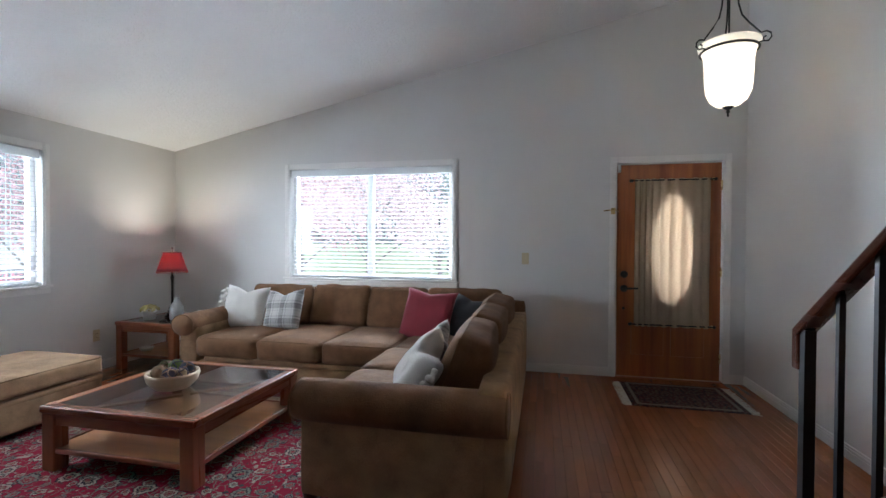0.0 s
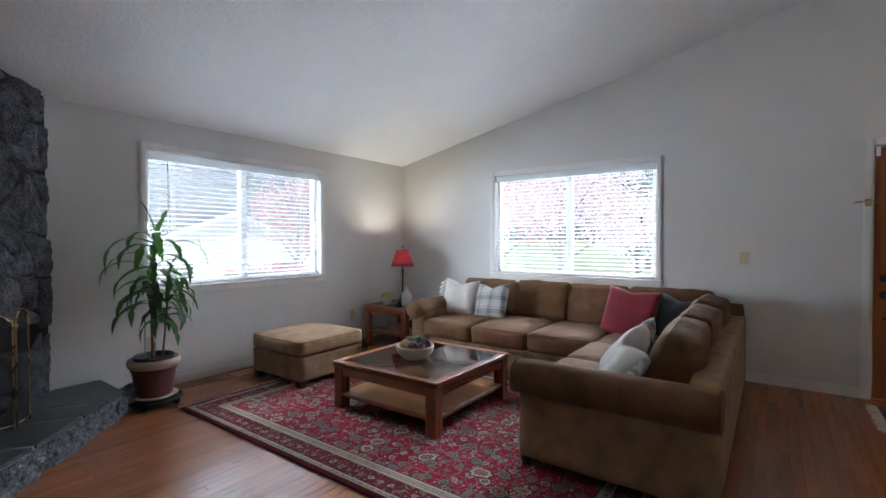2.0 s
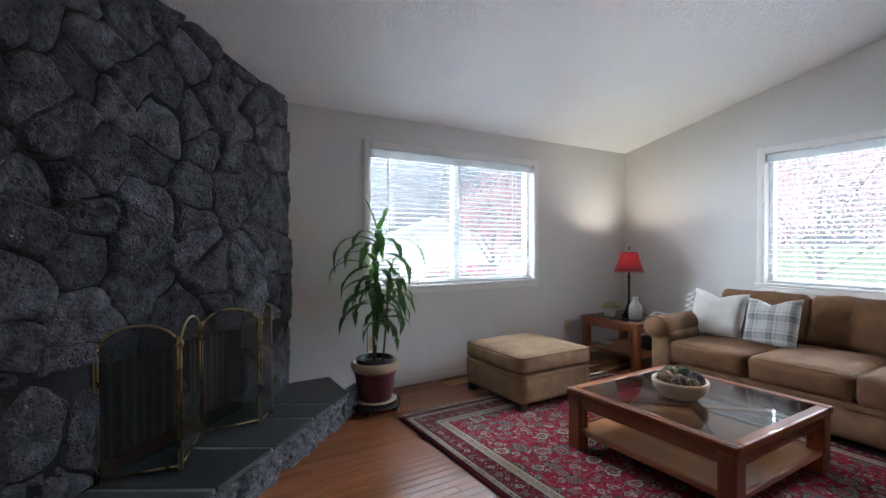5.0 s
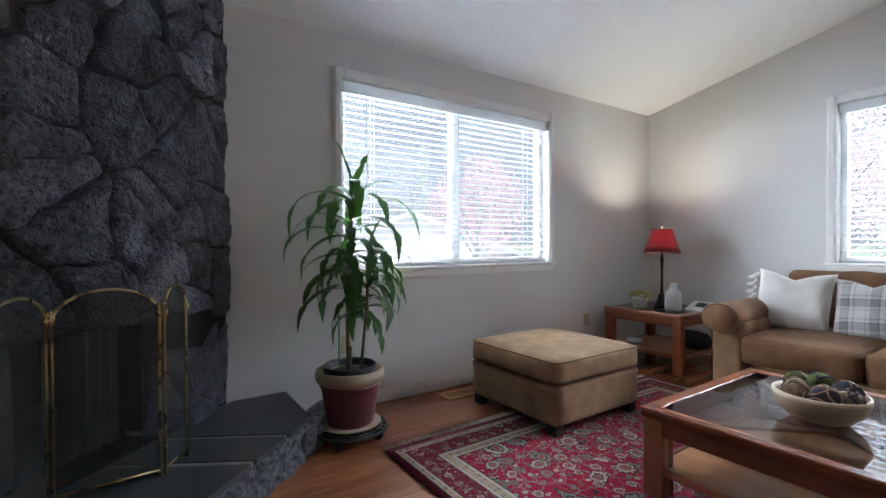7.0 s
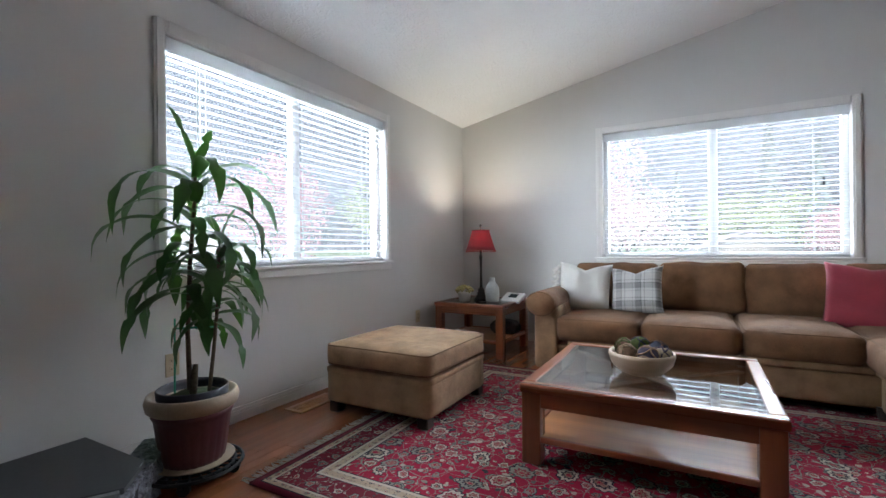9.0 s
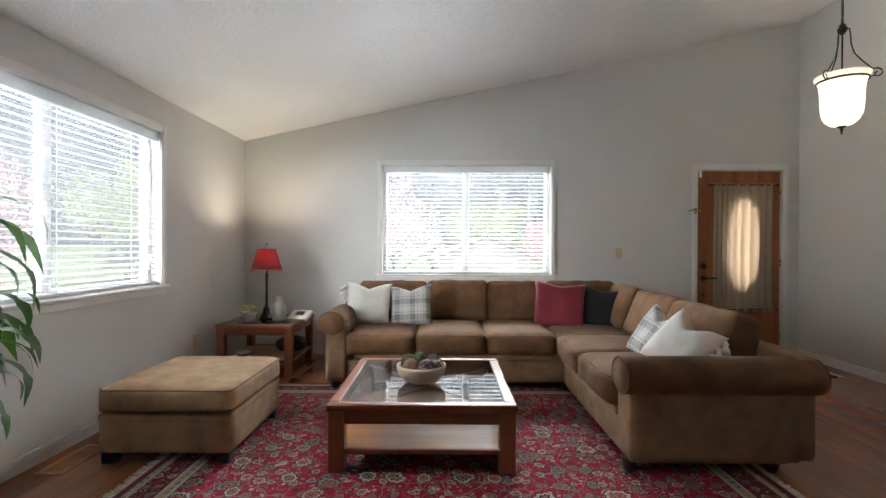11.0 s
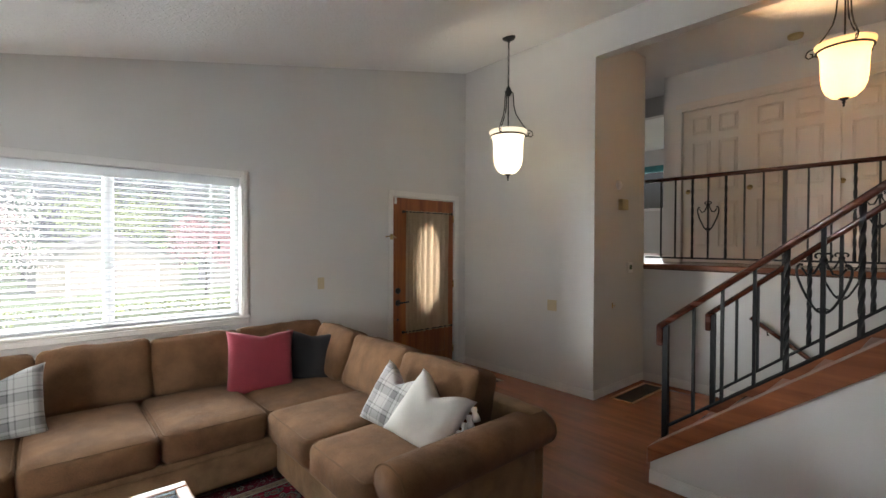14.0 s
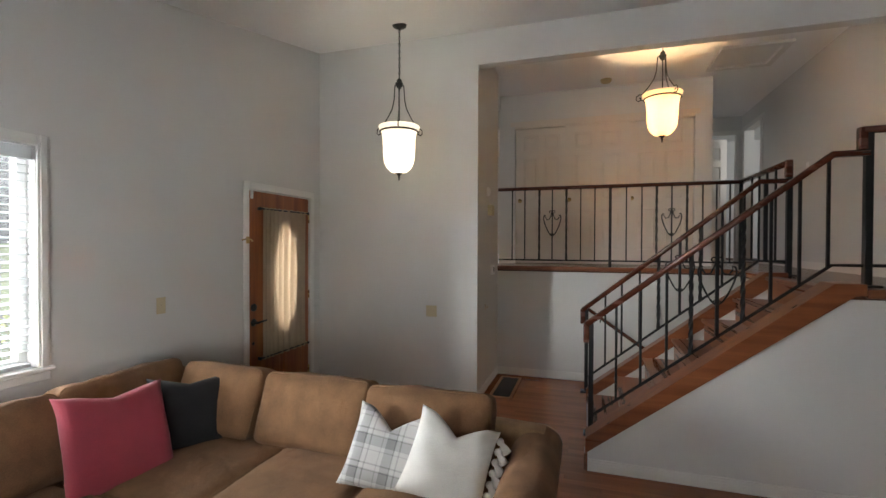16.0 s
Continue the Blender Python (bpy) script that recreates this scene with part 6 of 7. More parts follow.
def stair_rail(name, x, y0, ytop, yend, rail_z0, foot_z0, slope, bars, twist, centre, label, tall):
    """The railing of the flight. bars: where the balusters stand along y."""
    root = thing(name, (0, 0, 0), label, "railing", "stair railings")
    rz = lambda y: rail_z0 + slope * max(0, min(y0 - y, y0 - ytop))
    bz = lambda y: foot_z0 + slope * max(0, min(y0 - y, y0 - ytop))
    part("handrail", handrail([(x, y0 + 0.035, rz(y0) - 0.028), (x, ytop, rz(ytop)), (x, yend, rz(ytop))]), RAIL_WOOD, root, "dark polished wooden handrail", True)
    part("rail_drop", boxes(((x - 0.024, y0 + 0.012, rz(y0) - 0.16), (x + 0.024, y0 + 0.055, rz(y0) - 0.02)), bevel=0.008, seg=2), RAIL_WOOD, root)
    part("newel", boxes(((x - 0.017, y0 - 0.017, bz(y0) - 0.12), (x + 0.017, y0 + 0.017, rz(y0) - 0.02))), IRON, root)
    part("foot_plate", boxes(((x - 0.04, y0 - 0.05, bz(y0) - 0.135), (x + 0.04, y0 + 0.05, bz(y0) - 0.118)), bevel=0.003), IRON, root)
    part("newel", boxes(((x - 0.02, yend - 0.02, UP + 0.0), (x + 0.02, yend + 0.02, tall)), bevel=0.002), IRON, root)
    part("foot_plate", boxes(((x - 0.05, yend - 0.06, UP + 0.006), (x + 0.05, yend + 0.06, UP + 0.018)), bevel=0.003), IRON, root)
    bm = bmesh.new()
    tube(bm, [(x, y0, bz(y0)), (x, ytop, bz(ytop)), (x, yend, bz(ytop))], 0.010, 4)
    part("bottom_bar", bm, IRON, root)
    for y in bars:
        bm = bmesh.new()
        if y in twist:
            twisted(bm, x, y, bz(y), rz(y) - 0.015, 0.0105)
        else:
            bar(bm, x, y, bz(y), rz(y) - 0.015, 0.0105 if y == centre else 0.0085)
        part("baluster", bm, IRON, root, "twisted baluster" if y in twist else "")
    part("scroll", scroll(x, centre, (rz(centre) + bz(centre)) / 2 + 0.02, 0.23, 0.30), IRON, root, "scrolled iron shield", True)
    return root


NX, FX, LX = 1.17, 2.15, 3.19
near = stair_rail("stair_railing", NX, 2.13, 0.70, 0.52, 1.01, 0.315, 0.785, (1.96, 1.80, 1.635, 1.485, 1.33, 1.18, 1.025, 0.87, 0.72), (1.485, 1.18), 1.33, "black wrought iron stair railing with dark wooden handrail", 2.27)
part("handrail", handrail([(NX, 0.55, 2.275), (NX, 0.2, 2.275), (NX, HY, 2.275)]), RAIL_WOOD, near, "dark polished wooden handrail", True)
part("rail_drop", boxes(((NX - 0.024, 0.53, 2.15), (NX + 0.024, 0.575, 2.29)), bevel=0.008, seg=2), RAIL_WOOD, near)
part("bottom_bar", boxes(((NX - 0.01, HY, 1.428), (NX + 0.01, 0.50, 1.448))), IRON, near)
for y in (0.36, 0.20, 0.04):
    part("baluster", boxes(((NX - 0.0085, y - 0.0085, 1.44), (NX + 0.0085, y + 0.0085, 2.26))), IRON, near)
far = stair_rail("stair_railing", FX, 2.165, 0.79, 0.58, 0.98, 0.315, 0.81, (2.0, 1.86, 1.71, 1.555, 1.385, 1.225, 1.06, 0.90, 0.75), (1.555, 1.225), 1.385, "black wrought iron stair railing beside the lower stairs", 2.23)
part("rail_drop", boxes(((FX - 0.024, 0.56, 2.12), (FX + 0.024, 0.61, 2.265)), bevel=0.008, seg=2), RAIL_WOOD, far)

landing = thing("landing_railing", (0, 0, 0), "black wrought iron railing along the upper hall with scrolled shields", "railing", "stair railings")
part("handrail", handrail([(FX, 0.585, 2.245), (2.6, 0.61, 2.235), (LX - 0.03, 0.635, 2.225)]), RAIL_WOOD, landing, "dark polished wooden handrail", True)
part("handrail", handrail([(LX, 0.61, 2.222), (LX, 1.9, 2.222), (LX, 3.199, 2.222)]), RAIL_WOOD, landing, "dark polished wooden handrail", True)
part("bottom_bar", boxes(((LX - 0.009, 0.63, 1.365), (LX + 0.009, 3.199, 1.383))), IRON, landing)
part("bottom_bar", boxes(((FX, 0.60, 1.405), (LX, 0.618, 1.423))), IRON, landing)
for y in (1.92, 0.635):
    part("post", boxes(((LX - 0.015, y - 0.015, UP), (LX + 0.015, y + 0.015, 2.21))), IRON, landing)
for y in (3.03, 2.88, 2.71, 2.56, 2.40, 2.24, 2.085, 1.75, 1.59, 1.44, 1.29, 1.14, 0.99, 0.86, 0.735):
    bm = bmesh.new()
    if y in (2.71, 2.40, 1.44, 1.14):
        twisted(bm, LX, y, 1.375, 2.205, 0.009)
    else:
        bar(bm, LX, y, 1.375, 2.205, 0.007)
    part("baluster", bm, IRON, landing)
for x in (2.35, 2.55, 2.75, 2.95):
    part("baluster", boxes(((x - 0.008, 0.60, 1.41), (x + 0.008, 0.616, 2.22))), IRON, landing)
for y in (2.56, 1.29):
    part("scroll", scroll(LX, y, 1.80, 0.20, 0.28), IRON, landing, "scrolled iron shield", True)
low = thing("wall_handrail", (0, 0, 0), "brown wooden handrail on brackets going down to the lower level", "handrail")
part("rail", tube(bmesh.new(), [(3.09, 2.15, 0.83), (3.09, 1.62, 0.46), (3.09, 0.9, -0.04)], 0.02, 10), RAIL_WOOD, low, "", True)
for y, z in ((2.02, 0.74), (1.2, 0.165)):
    part("bracket", tube(bmesh.new(), [(3.15, y, z - 0.06), (3.11, y, z - 0.06), (3.09, y, z - 0.015)], 0.006, 6), IRON, low)

# ---- pendant lamps ----
def pendant(place, ceiling, hub, rim, label, shade_mat, swing):
    """A bell-shaped glass pendant in a scrolled iron frame, hung by a chain."""
    x, y = place
    root = thing("pendant_lamp", (x, y, ceiling), label, "pendant lamp", "pendant lamps")
    top, h, r0 = rim - ceiling, hub - ceiling, 0.185
    prof = [(0.025, -0.425), (0.075, -0.41), (0.112, -0.375), (0.135, -0.32), (0.142, -0.25), (0.145, -0.15), (0.150, -0.09), (0.160, -0.055), (0.178, -0.03), (0.186, -0.008), (0.184, 0.0), (0.176, -0.004), (0.168, -0.03), (0.150, -0.06), (0.142, -0.1), (0.137, -0.2), (0.13, -0.31), (0.10, -0.375), (0.03, -0.41)]
    part("glass_shade", lathe(bmesh.new(), [(r, top + z) for r, z in prof], 40), shade_mat, root, "frosted white glass bell, lit", True)
    part("canopy", lathe(bmesh.new(), [(0.001, -0.045), (0.012, -0.045), (0.02, -0.03), (0.055, -0.018), (0.065, -0.004), (0.065, 0.012), (0.001, 0.012)], 28), IRON, root, "", True)
    part("finial", lathe(bmesh.new(), [(0.001, top - 0.49), (0.008, top - 0.48), (0.006, top - 0.465), (0.014, top - 0.455), (0.008, top - 0.445), (0.034, top - 0.425), (0.036, top - 0.412), (0.001, top - 0.41)], 16), IRON, root, "", True)
    part("hub", lathe(bmesh.new(), [(0.006, h - 0.055), (0.02, h - 0.04), (0.032, h - 0.02), (0.036, h), (0.022, h + 0.012), (0.026, h + 0.024), (0.008, h + 0.045), (0.005, h + 0.06)], 20), IRON, root, "", True)
    part("stem", tube(bmesh.new(), [(0, 0, h - 0.03), (0, 0, top - 0.05)], 0.006, 8), IRON, root)
    z, k = h + 0.05, 0
    while z < -0.05:
        a = (k % 2) * math.pi / 2
        ring = [(0.0095 * math.cos(2 * math.pi * i / 12) * math.cos(a), 0.0095 * math.cos(2 * math.pi * i / 12) * math.sin(a), z + 0.016 + 0.02 * math.sin(2 * math.pi * i / 12)) for i in range(12)]
        part("chain_link", tube(bmesh.new(), ring, 0.0026, 5, True), IRON, root)
        z += 0.031
        k += 1
    part("cord", tube(bmesh.new(), [(0.002, 0.001, h + 0.04), (0.003, -0.002, h / 2), (0.001, 0.0, -0.03)], 0.003, 5), IRON, root)
    part("rim_ring", tube(bmesh.new(), [(0.171 * math.cos(2 * math.pi * i / 40), 0.171 * math.sin(2 * math.pi * i / 40), top - 0.05) for i in range(40)], 0.008, 6, True), IRON, root, "", True)
    for k in range(3):
        a = k * 2 * math.pi / 3 + swing
        c, s = math.cos(a), math.sin(a)
        line = [(0.02, h + 0.0), (0.045, h - 0.012), (0.05, h - 0.06), (0.055, h - 0.14), (0.075, h - 0.22), (0.12, h - 0.29), (0.185, top + 0.012), (0.215, top + 0.012), (0.238, top - 0.006), (0.243, top - 0.034), (0.224, top - 0.054), (0.200, top - 0.046), (0.198, top - 0.024), (0.214, top - 0.018)]
        part("arm", tube(bmesh.new(), [(r * c, r * s, z) for r, z in line], 0.0055, 6), IRON, root, "", True)
        part("arm_clip", tube(bmesh.new(), [(0.166 * c, 0.166 * s, top - 0.048), (0.195 * c, 0.195 * s, top - 0.045)], 0.005, 5), IRON, root)
    return root


def lit_glass(name, colour, strength):
    m = glow(name, colour, strength)
    n, l, b = nodes_of(m)
    tc, no, mr = n.new("ShaderNodeTexCoord"), n.new("ShaderNodeTexNoise"), n.new("ShaderNodeMapRange")
    no.inputs["Scale"].default_value, no.inputs["Detail"].default_value = 7, 3
    mr.inputs["From Min"].default_value, mr.inputs["From Max"].default_value = 0.35, 0.65
    mr.inputs["To Min"].default_value, mr.inputs["To Max"].default_value = strength * 0.6, strength * 1.15
    l.new(tc.outputs["Object"], no.inputs["Vector"])
    l.new(no.outputs["Fac"], mr.inputs["Value"])
    l.new(mr.outputs["Result"], b.inputs["Emission Strength"])
    tr, mx = n.new("ShaderNodeBsdfTranslucent"), n.new("ShaderNodeMixShader")
    tr.inputs["Color"].default_value = (*(0.5 + 0.5 * c for c in colour), 1)
    mx.inputs[0].default_value = 0.5
    l.new(b.outputs[0], mx.inputs[1])
    l.new(tr.outputs[0], mx.inputs[2])
    l.new(mx.outputs[0], n["Material Output"].inputs["Surface"])
    return m


pendant((1.51, 3.79), roof(1.51) - 0.002, 3.01, 2.622, "white glass bell pendant in a black iron frame, lit", lit_glass("lit_opal_glass", (1.0, 0.95, 0.85), 0.16), -0.68)
pendant((2.71, 1.46), LOFT_CEIL - 0.002, 3.45, 3.07, "warm white glass bell pendant in a black iron frame, lit", lit_glass("lit_amber_glass", (1.0, 0.78, 0.48), 0.13), 1.48)

# ---- upper hall doors ----
DOOR_PAINT = mat("cream_door_paint", (0.66, 0.60, 0.54), 0.5, vary=0.04, scale=4)


def six_panel(name, place, w, h, rz, label, category="door", group="", t=0.034):
    root = thing(name, place, label, category, group, rz)
    part("leaf", boxes(((0, 0, 0), (w, t, h))), DOOR_PAINT, root)
    s, gap = 0.11 * w / 0.7, 0.09 * w / 0.7
    pw = (w - 2 * s - gap) / 2
    for i in (0, 1):
        x0 = s + i * (pw + gap)
        for z0, z1 in ((0.20, 0.78), (0.92, 1.56), (1.66, 1.88)):
            z0, z1 = z0 * h / 2.02, z1 * h / 2.02
            bm = bmesh.new()
            box(bm, (x0 + 0.024, -0.012, z0 + 0.024), (x0 + pw - 0.024, 0.001, z1 - 0.024), 0.010)
            for a, b in (((x0, -0.014, z0), (x0 + pw, 0.001, z0 + 0.010)), ((x0, -0.014, z1 - 0.010), (x0 + pw, 0.001, z1)), ((x0, -0.014, z0 + 0.010), (x0 + 0.010, 0.001, z1 - 0.010)), ((x0 + pw - 0.010, -0.014, z0 + 0.010), (x0 + pw, 0.001, z1 - 0.010))):
                box(bm, a, b, 0.003)
            part("raised_panel", bm, DOOR_PAINT, root)
    return root


for i, (ya, yb, dx) in enumerate(((3.115, 2.42, 0.0), (2.46, 1.64, -0.036), (1.68, 0.925, 0.0))):
    d = six_panel("sliding_closet_door", (4.0 + dx, ya, UP + 0.004), ya - yb, 1.86, -90, "cream painted six-panel sliding closet door, closed", "closet door", "closet doors")
    for yk in ((0.06,) if i < 2 else (0.05,)):
        part("finger_pull", lathe(bmesh.new(), [(0.001, -0.004), (0.024, -0.004), (0.028, 0.0), (0.028, 0.002), (0.001, 0.002)], 18), BRASS, d, "brass finger pull", True).matrix_basis = pose(yk, -0.002, 0.85, 90, 0, 0)
tagged(finish("trim", boxes(((3.936, 0.86, 3.165), (3.949, 3.18, 3.225)), ((3.945, 0.92, 3.13), (4.06, 3.12, 3.2)), bevel=0.002), DOOR_PAINT), "painted head trim of the closet", "trim", kind="structure")
six_panel("hall_door", (6.14, 0.62, UP + 0.004), 0.70, 2.01, -70, "white six-panel door at the hall end, ajar", "door")
part_root = tagged(new("door_2"), "white painted door casing at the hall end", "door frame", kind="structure")
part("casing", boxes(((5.982, 0.62, UP), (5.999, 0.70, 3.37)), ((5.982, -0.148, UP), (5.999, -0.08, 3.37)), ((5.982, -0.08, 3.30), (5.999, 0.62, 3.37)), bevel=0.002), TRIM, part_root)
part_root = tagged(new("door_3"), "white painted casing of an open doorway", "door frame", kind="structure")
part("casing", boxes(((5.08, -0.149, UP), (5.15, -0.132, 3.39)), ((5.85, -0.149, UP), (5.92, -0.132, 3.39)), ((5.15, -0.149, 3.32), (5.85, -0.132, 3.39)), bevel=0.002), TRIM, part_root)
shell("far_room_floor", boxes(((2.3, -2.9, UP - 0.06), (9.0, -0.15, UP))), SUBFLOOR, "floor of the room past the doorway", "floor")
cab = thing("wooden_cabinet", (5.7, -0.75, UP), "red-brown wooden cabinet in the room past the doorway", "cabinet")
part("carcass", boxes(((-0.35, -0.25, 0.05), (0.35, 0.25, 1.25)), bevel=0.01), CHERRY_Z, cab)
part("plinth", boxes(((-0.33, -0.23, 0), (0.33, 0.23, 0.05))), CHERRY, cab)
tagged(finish("attic_hatch", boxes(((3.05, 0.22, 3.57), (3.12, 0.86, 3.6)), ((3.63, 0.22, 3.57), (3.70, 0.86, 3.6)), ((3.12, 0.22, 3.57), (3.63, 0.29, 3.6)), ((3.12, 0.79, 3.57), (3.63, 0.86, 3.6)), ((3.12, 0.29, 3.59), (3.63, 0.79, 3.6)), bevel=0.004), TRIM), "white framed attic hatch in the ceiling", "hatch", kind="structure")
smoke = thing("smoke_detector", (3.70, 1.96, 3.6), "round cream smoke detector on the ceiling", "smoke detector")
part("case", lathe(bmesh.new(), [(0.001, -0.04), (0.04, -0.04), (0.058, -0.032), (0.066, -0.012), (0.066, 0), (0.001, 0)], 28), mat("aged_plastic", (0.55, 0.44, 0.24), 0.5), smoke, "", True)

# bedroom seen through its doorway
bw = tagged(new("window_3"), "small white bedroom window with a teal valance", "window", kind="structure")
part("frame", boxes(((8.285, 4.50, 2.25), (8.32, 4.56, 3.2)), ((8.285, 6.24, 2.25), (8.32, 6.30, 3.2)), ((8.285, 4.56, 2.25), (8.32, 6.24, 2.31)), ((8.285, 4.56, 3.14), (8.32, 6.24, 3.2))), WHITE, bw)
part("valance", boxes(((8.20, 4.48, 3.10), (8.28, 6.32, 3.24)), bevel=0.01), mat("teal_cloth", (0.05, 0.20, 0.22), 0.9, vary=0.2, scale=12), bw, "teal cloth valance")
cl = thing("flush_ceiling_light", (6.5, 5.07, 3.6), "small ceiling light with a glass shade, lit", "ceiling light")
part("base", lathe(bmesh.new(), [(0.001, -0.03), (0.05, -0.03), (0.06, 0), (0.001, 0)], 20), BRASS, cl, "", True)
part("globe", lathe(bmesh.new(), [(0.001, -0.15), (0.05, -0.145), (0.085, -0.11), (0.09, -0.07), (0.05, -0.03)], 24), glow("lit_globe", (1, 0.9, 0.75), 1.5), cl, "", True)

# ---- fixtures on the walls ----
ALMOND = mat("almond_plastic", (0.55, 0.46, 0.30), 0.45, vary=0.03)


def plate(name, m, w, h, label, kind, material=None):
    """A wall plate facing -y of its pose, with rocker, toggles or sockets."""
    root = thing(name, (0, 0, 0), label, name.replace("_", " "), "wall plates")
    root.matrix_world = m
    mt = material or ALMOND
    part("plate", boxes(((-w / 2, -0.006, -h / 2), (w / 2, 0.0, h / 2)), bevel=0.003, seg=2), mt, root)
    if kind == "outlet":
        for z in (-0.02, 0.02):
            s = part("socket", boxes(((-0.016, -0.008, z - 0.013), (0.016, -0.006, z + 0.013)), bevel=0.003), mt, root)
            # Black strips on the socket face paint the shade of its holes.
            part("slot_shade", boxes(((-0.008, -0.0086, z - 0.005), (-0.005, -0.0082, z + 0.005)), ((0.005, -0.0086, z - 0.005), (0.008, -0.0082, z + 0.005))), DARK, s)
    else:
        for i in range(kind):
            x = (i - (kind - 1) / 2) * 0.046
            part("toggle", boxes(((x - 0.006, -0.016, -0.005), (x + 0.006, -0.006, 0.014)), bevel=0.002), mt, root)
    return root


plate("light_switch", pose(0.13, 4.9995, 1.124), 0.07, 0.115, "almond single light switch on the wall", 1)
plate("light_switch", pose(2.0995, 3.68, 0.873, 0, 0, -90), 0.115, 0.115, "almond double light switch on the wall", 2)
plate("wall_outlet", pose(-3.9995, 4.01, 0.345, 0, 0, 90), 0.07, 0.115, "almond wall outlet above the skirting", "outlet")
plate("wall_outlet", pose(-3.9995, 1.70, 0.41, 0, 0, 90), 0.07, 0.115, "almond wall outlet behind the plant", "outlet", ALMOND)
plate("light_switch", pose(3.72, HY + 0.0005, 2.42, 0, 0, 180), 0.07, 0.115, "white light switch in the upper hall", 1, WHITE)
th = thing("thermostat", (2.80, 3.2, 1.27), "white wall thermostat with a small green display", "thermostat")
part("case", boxes(((-0.055, -0.025, -0.055), (0.055, 0, 0.055)), bevel=0.008, seg=2), WHITE, th)
part("display", boxes(((-0.028, -0.0265, -0.022), (0.028, -0.0252, 0.028))), mat("green_lcd", (0.05, 0.11, 0.06), 0.3), th, "green display")
dm = thing("door_chime", (2.63, 3.2, 1.93), "almond chime box on the wall", "door chime")
part("box", boxes(((-0.07, -0.05, -0.055), (0.06, 0, 0.055)), bevel=0.005), mat("yellowed_plastic", (0.50, 0.42, 0.25), 0.5), dm)
sd = thing("wall_sensor", (2.57, 3.2, 2.13), "round white sensor on the wall", "sensor")
part("dome", lathe(bmesh.new(), [(0.001, 0.03), (0.03, 0.026), (0.048, 0.01), (0.05, 0), (0.001, 0)], 24), WHITE, sd, "", True).matrix_basis = pose(0, 0, 0, 90, 0, 0)
hk = thing("wall_hook", (2.46, 3.2, 0.89), "small brass hook on the wall", "hook")
part("plate", boxes(((-0.012, -0.004, -0.03), (0.012, 0, 0.03)), bevel=0.002), BRASS, hk)
part("peg", tube(bmesh.new(), [(0, -0.004, 0.0), (0, -0.025, -0.005), (0, -0.03, 0.012)], 0.004, 6), BRASS, hk)


def floor_vent(place, w, d, n, label, frame_mat, slat_mat):
    root = thing("floor_vent", place, label, "floor vent")
    part("frame", boxes(((-w / 2, -d / 2, 0.0005), (w / 2, -d / 2 + 0.03, 0.007)), ((-w / 2, d / 2 - 0.03, 0.0005), (w / 2, d / 2, 0.007)), ((-w / 2, -d / 2 + 0.03, 0.0005), (-w / 2 + 0.03, d / 2 - 0.03, 0.007)), ((w / 2 - 0.03, -d / 2 + 0.03, 0.0005), (w / 2, d / 2 - 0.03, 0.007)), bevel=0.002), frame_mat, root)
    # No hole here: a flat black sheet paints the shade below the slats.
    part("shade_sheet", boxes(((-w / 2 + 0.03, -d / 2 + 0.03, 0.0003), (w / 2 - 0.03, d / 2 - 0.03, 0.0012))), DARK, root, "flat black sheet painted as the shaded opening")
    for i in range(n):
        y = -d / 2 + 0.036 + (d - 0.072) * i / (n - 1)
        part("slat", boxes(((-w / 2 + 0.03, y - 0.003, 0.0014), (w / 2 - 0.03, y + 0.003, 0.0055))), slat_mat, root)
    return root


floor_vent((2.64, 3.0, 0), 0.74, 0.24, 14, "large floor return grille with a wooden frame", SHELF_WOOD, IRON)
floor_vent((-3.83, 2.50, 0), 0.15, 0.36, 26, "wooden floor vent near the skirting", SHELF_WOOD, SHELF_WOOD)

# ---- curtain on the front door ----
curt = thing("door_curtain", (1.47, 4.985, 0.5), "beige sheer cotton curtain gathered between two rods", "curtain")
CLOTH = bpy.data.materials.new("beige_sheer_cotton")
CLOTH.use_nodes = True
n_, l_, b_ = nodes_of(CLOTH)
tc_, wv_, cr_ = n_.new("ShaderNodeTexCoord"), n_.new("ShaderNodeTexNoise"), n_.new("ShaderNodeValToRGB")
wv_.inputs["Scale"].default_value, wv_.inputs["Detail"].default_value = 90, 3
l_.new(tc_.outputs["Object"], wv_.inputs["Vector"])
cr_.color_ramp.elements[0].color, cr_.color_ramp.elements[1].color = (0.27, 0.215, 0.155, 1), (0.38, 0.31, 0.23, 1)
l_.new(wv_.outputs["Fac"], cr_.inputs["Fac"])
l_.new(cr_.outputs["Color"], b_.inputs["Base Color"])
b_.inputs["Roughness"].default_value = 0.95
tl_, ml_ = n_.new("ShaderNodeBsdfTranslucent"), n_.new("ShaderNodeMixShader")
tl_.inputs["Color"].default_value = (0.72, 0.50, 0.32, 1)
ml_.inputs[0].default_value = 0.165
l_.new(b_.outputs[0], ml_.inputs[1])
l_.new(tl_.outputs[0], ml_.inputs[2])
l_.new(ml_.outputs[0], n_["Material Output"].inputs["Surface"])
bm = bmesh.new()
nx, nz = 110, 14
rows = []
for j in range(nz + 1):
    z = 1.39 * j / nz
    row = []
    for i in range(nx + 1):
        t = i / nx
        x = -0.325 + 0.65 * t
        ph = 62 * t + 5 * math.sin(5 * t) + 0.5 * math.sin(3 * z)
        amp = 0.004 + 0.005 * abs(math.sin(7 * t + 1))
        row.append(bm.verts.new((x + 0.004 * math.cos(ph), -0.012 + amp * math.sin(ph), z + 0.004 * math.sin(ph) * (j in (0, nz)))))
    rows.append(row)
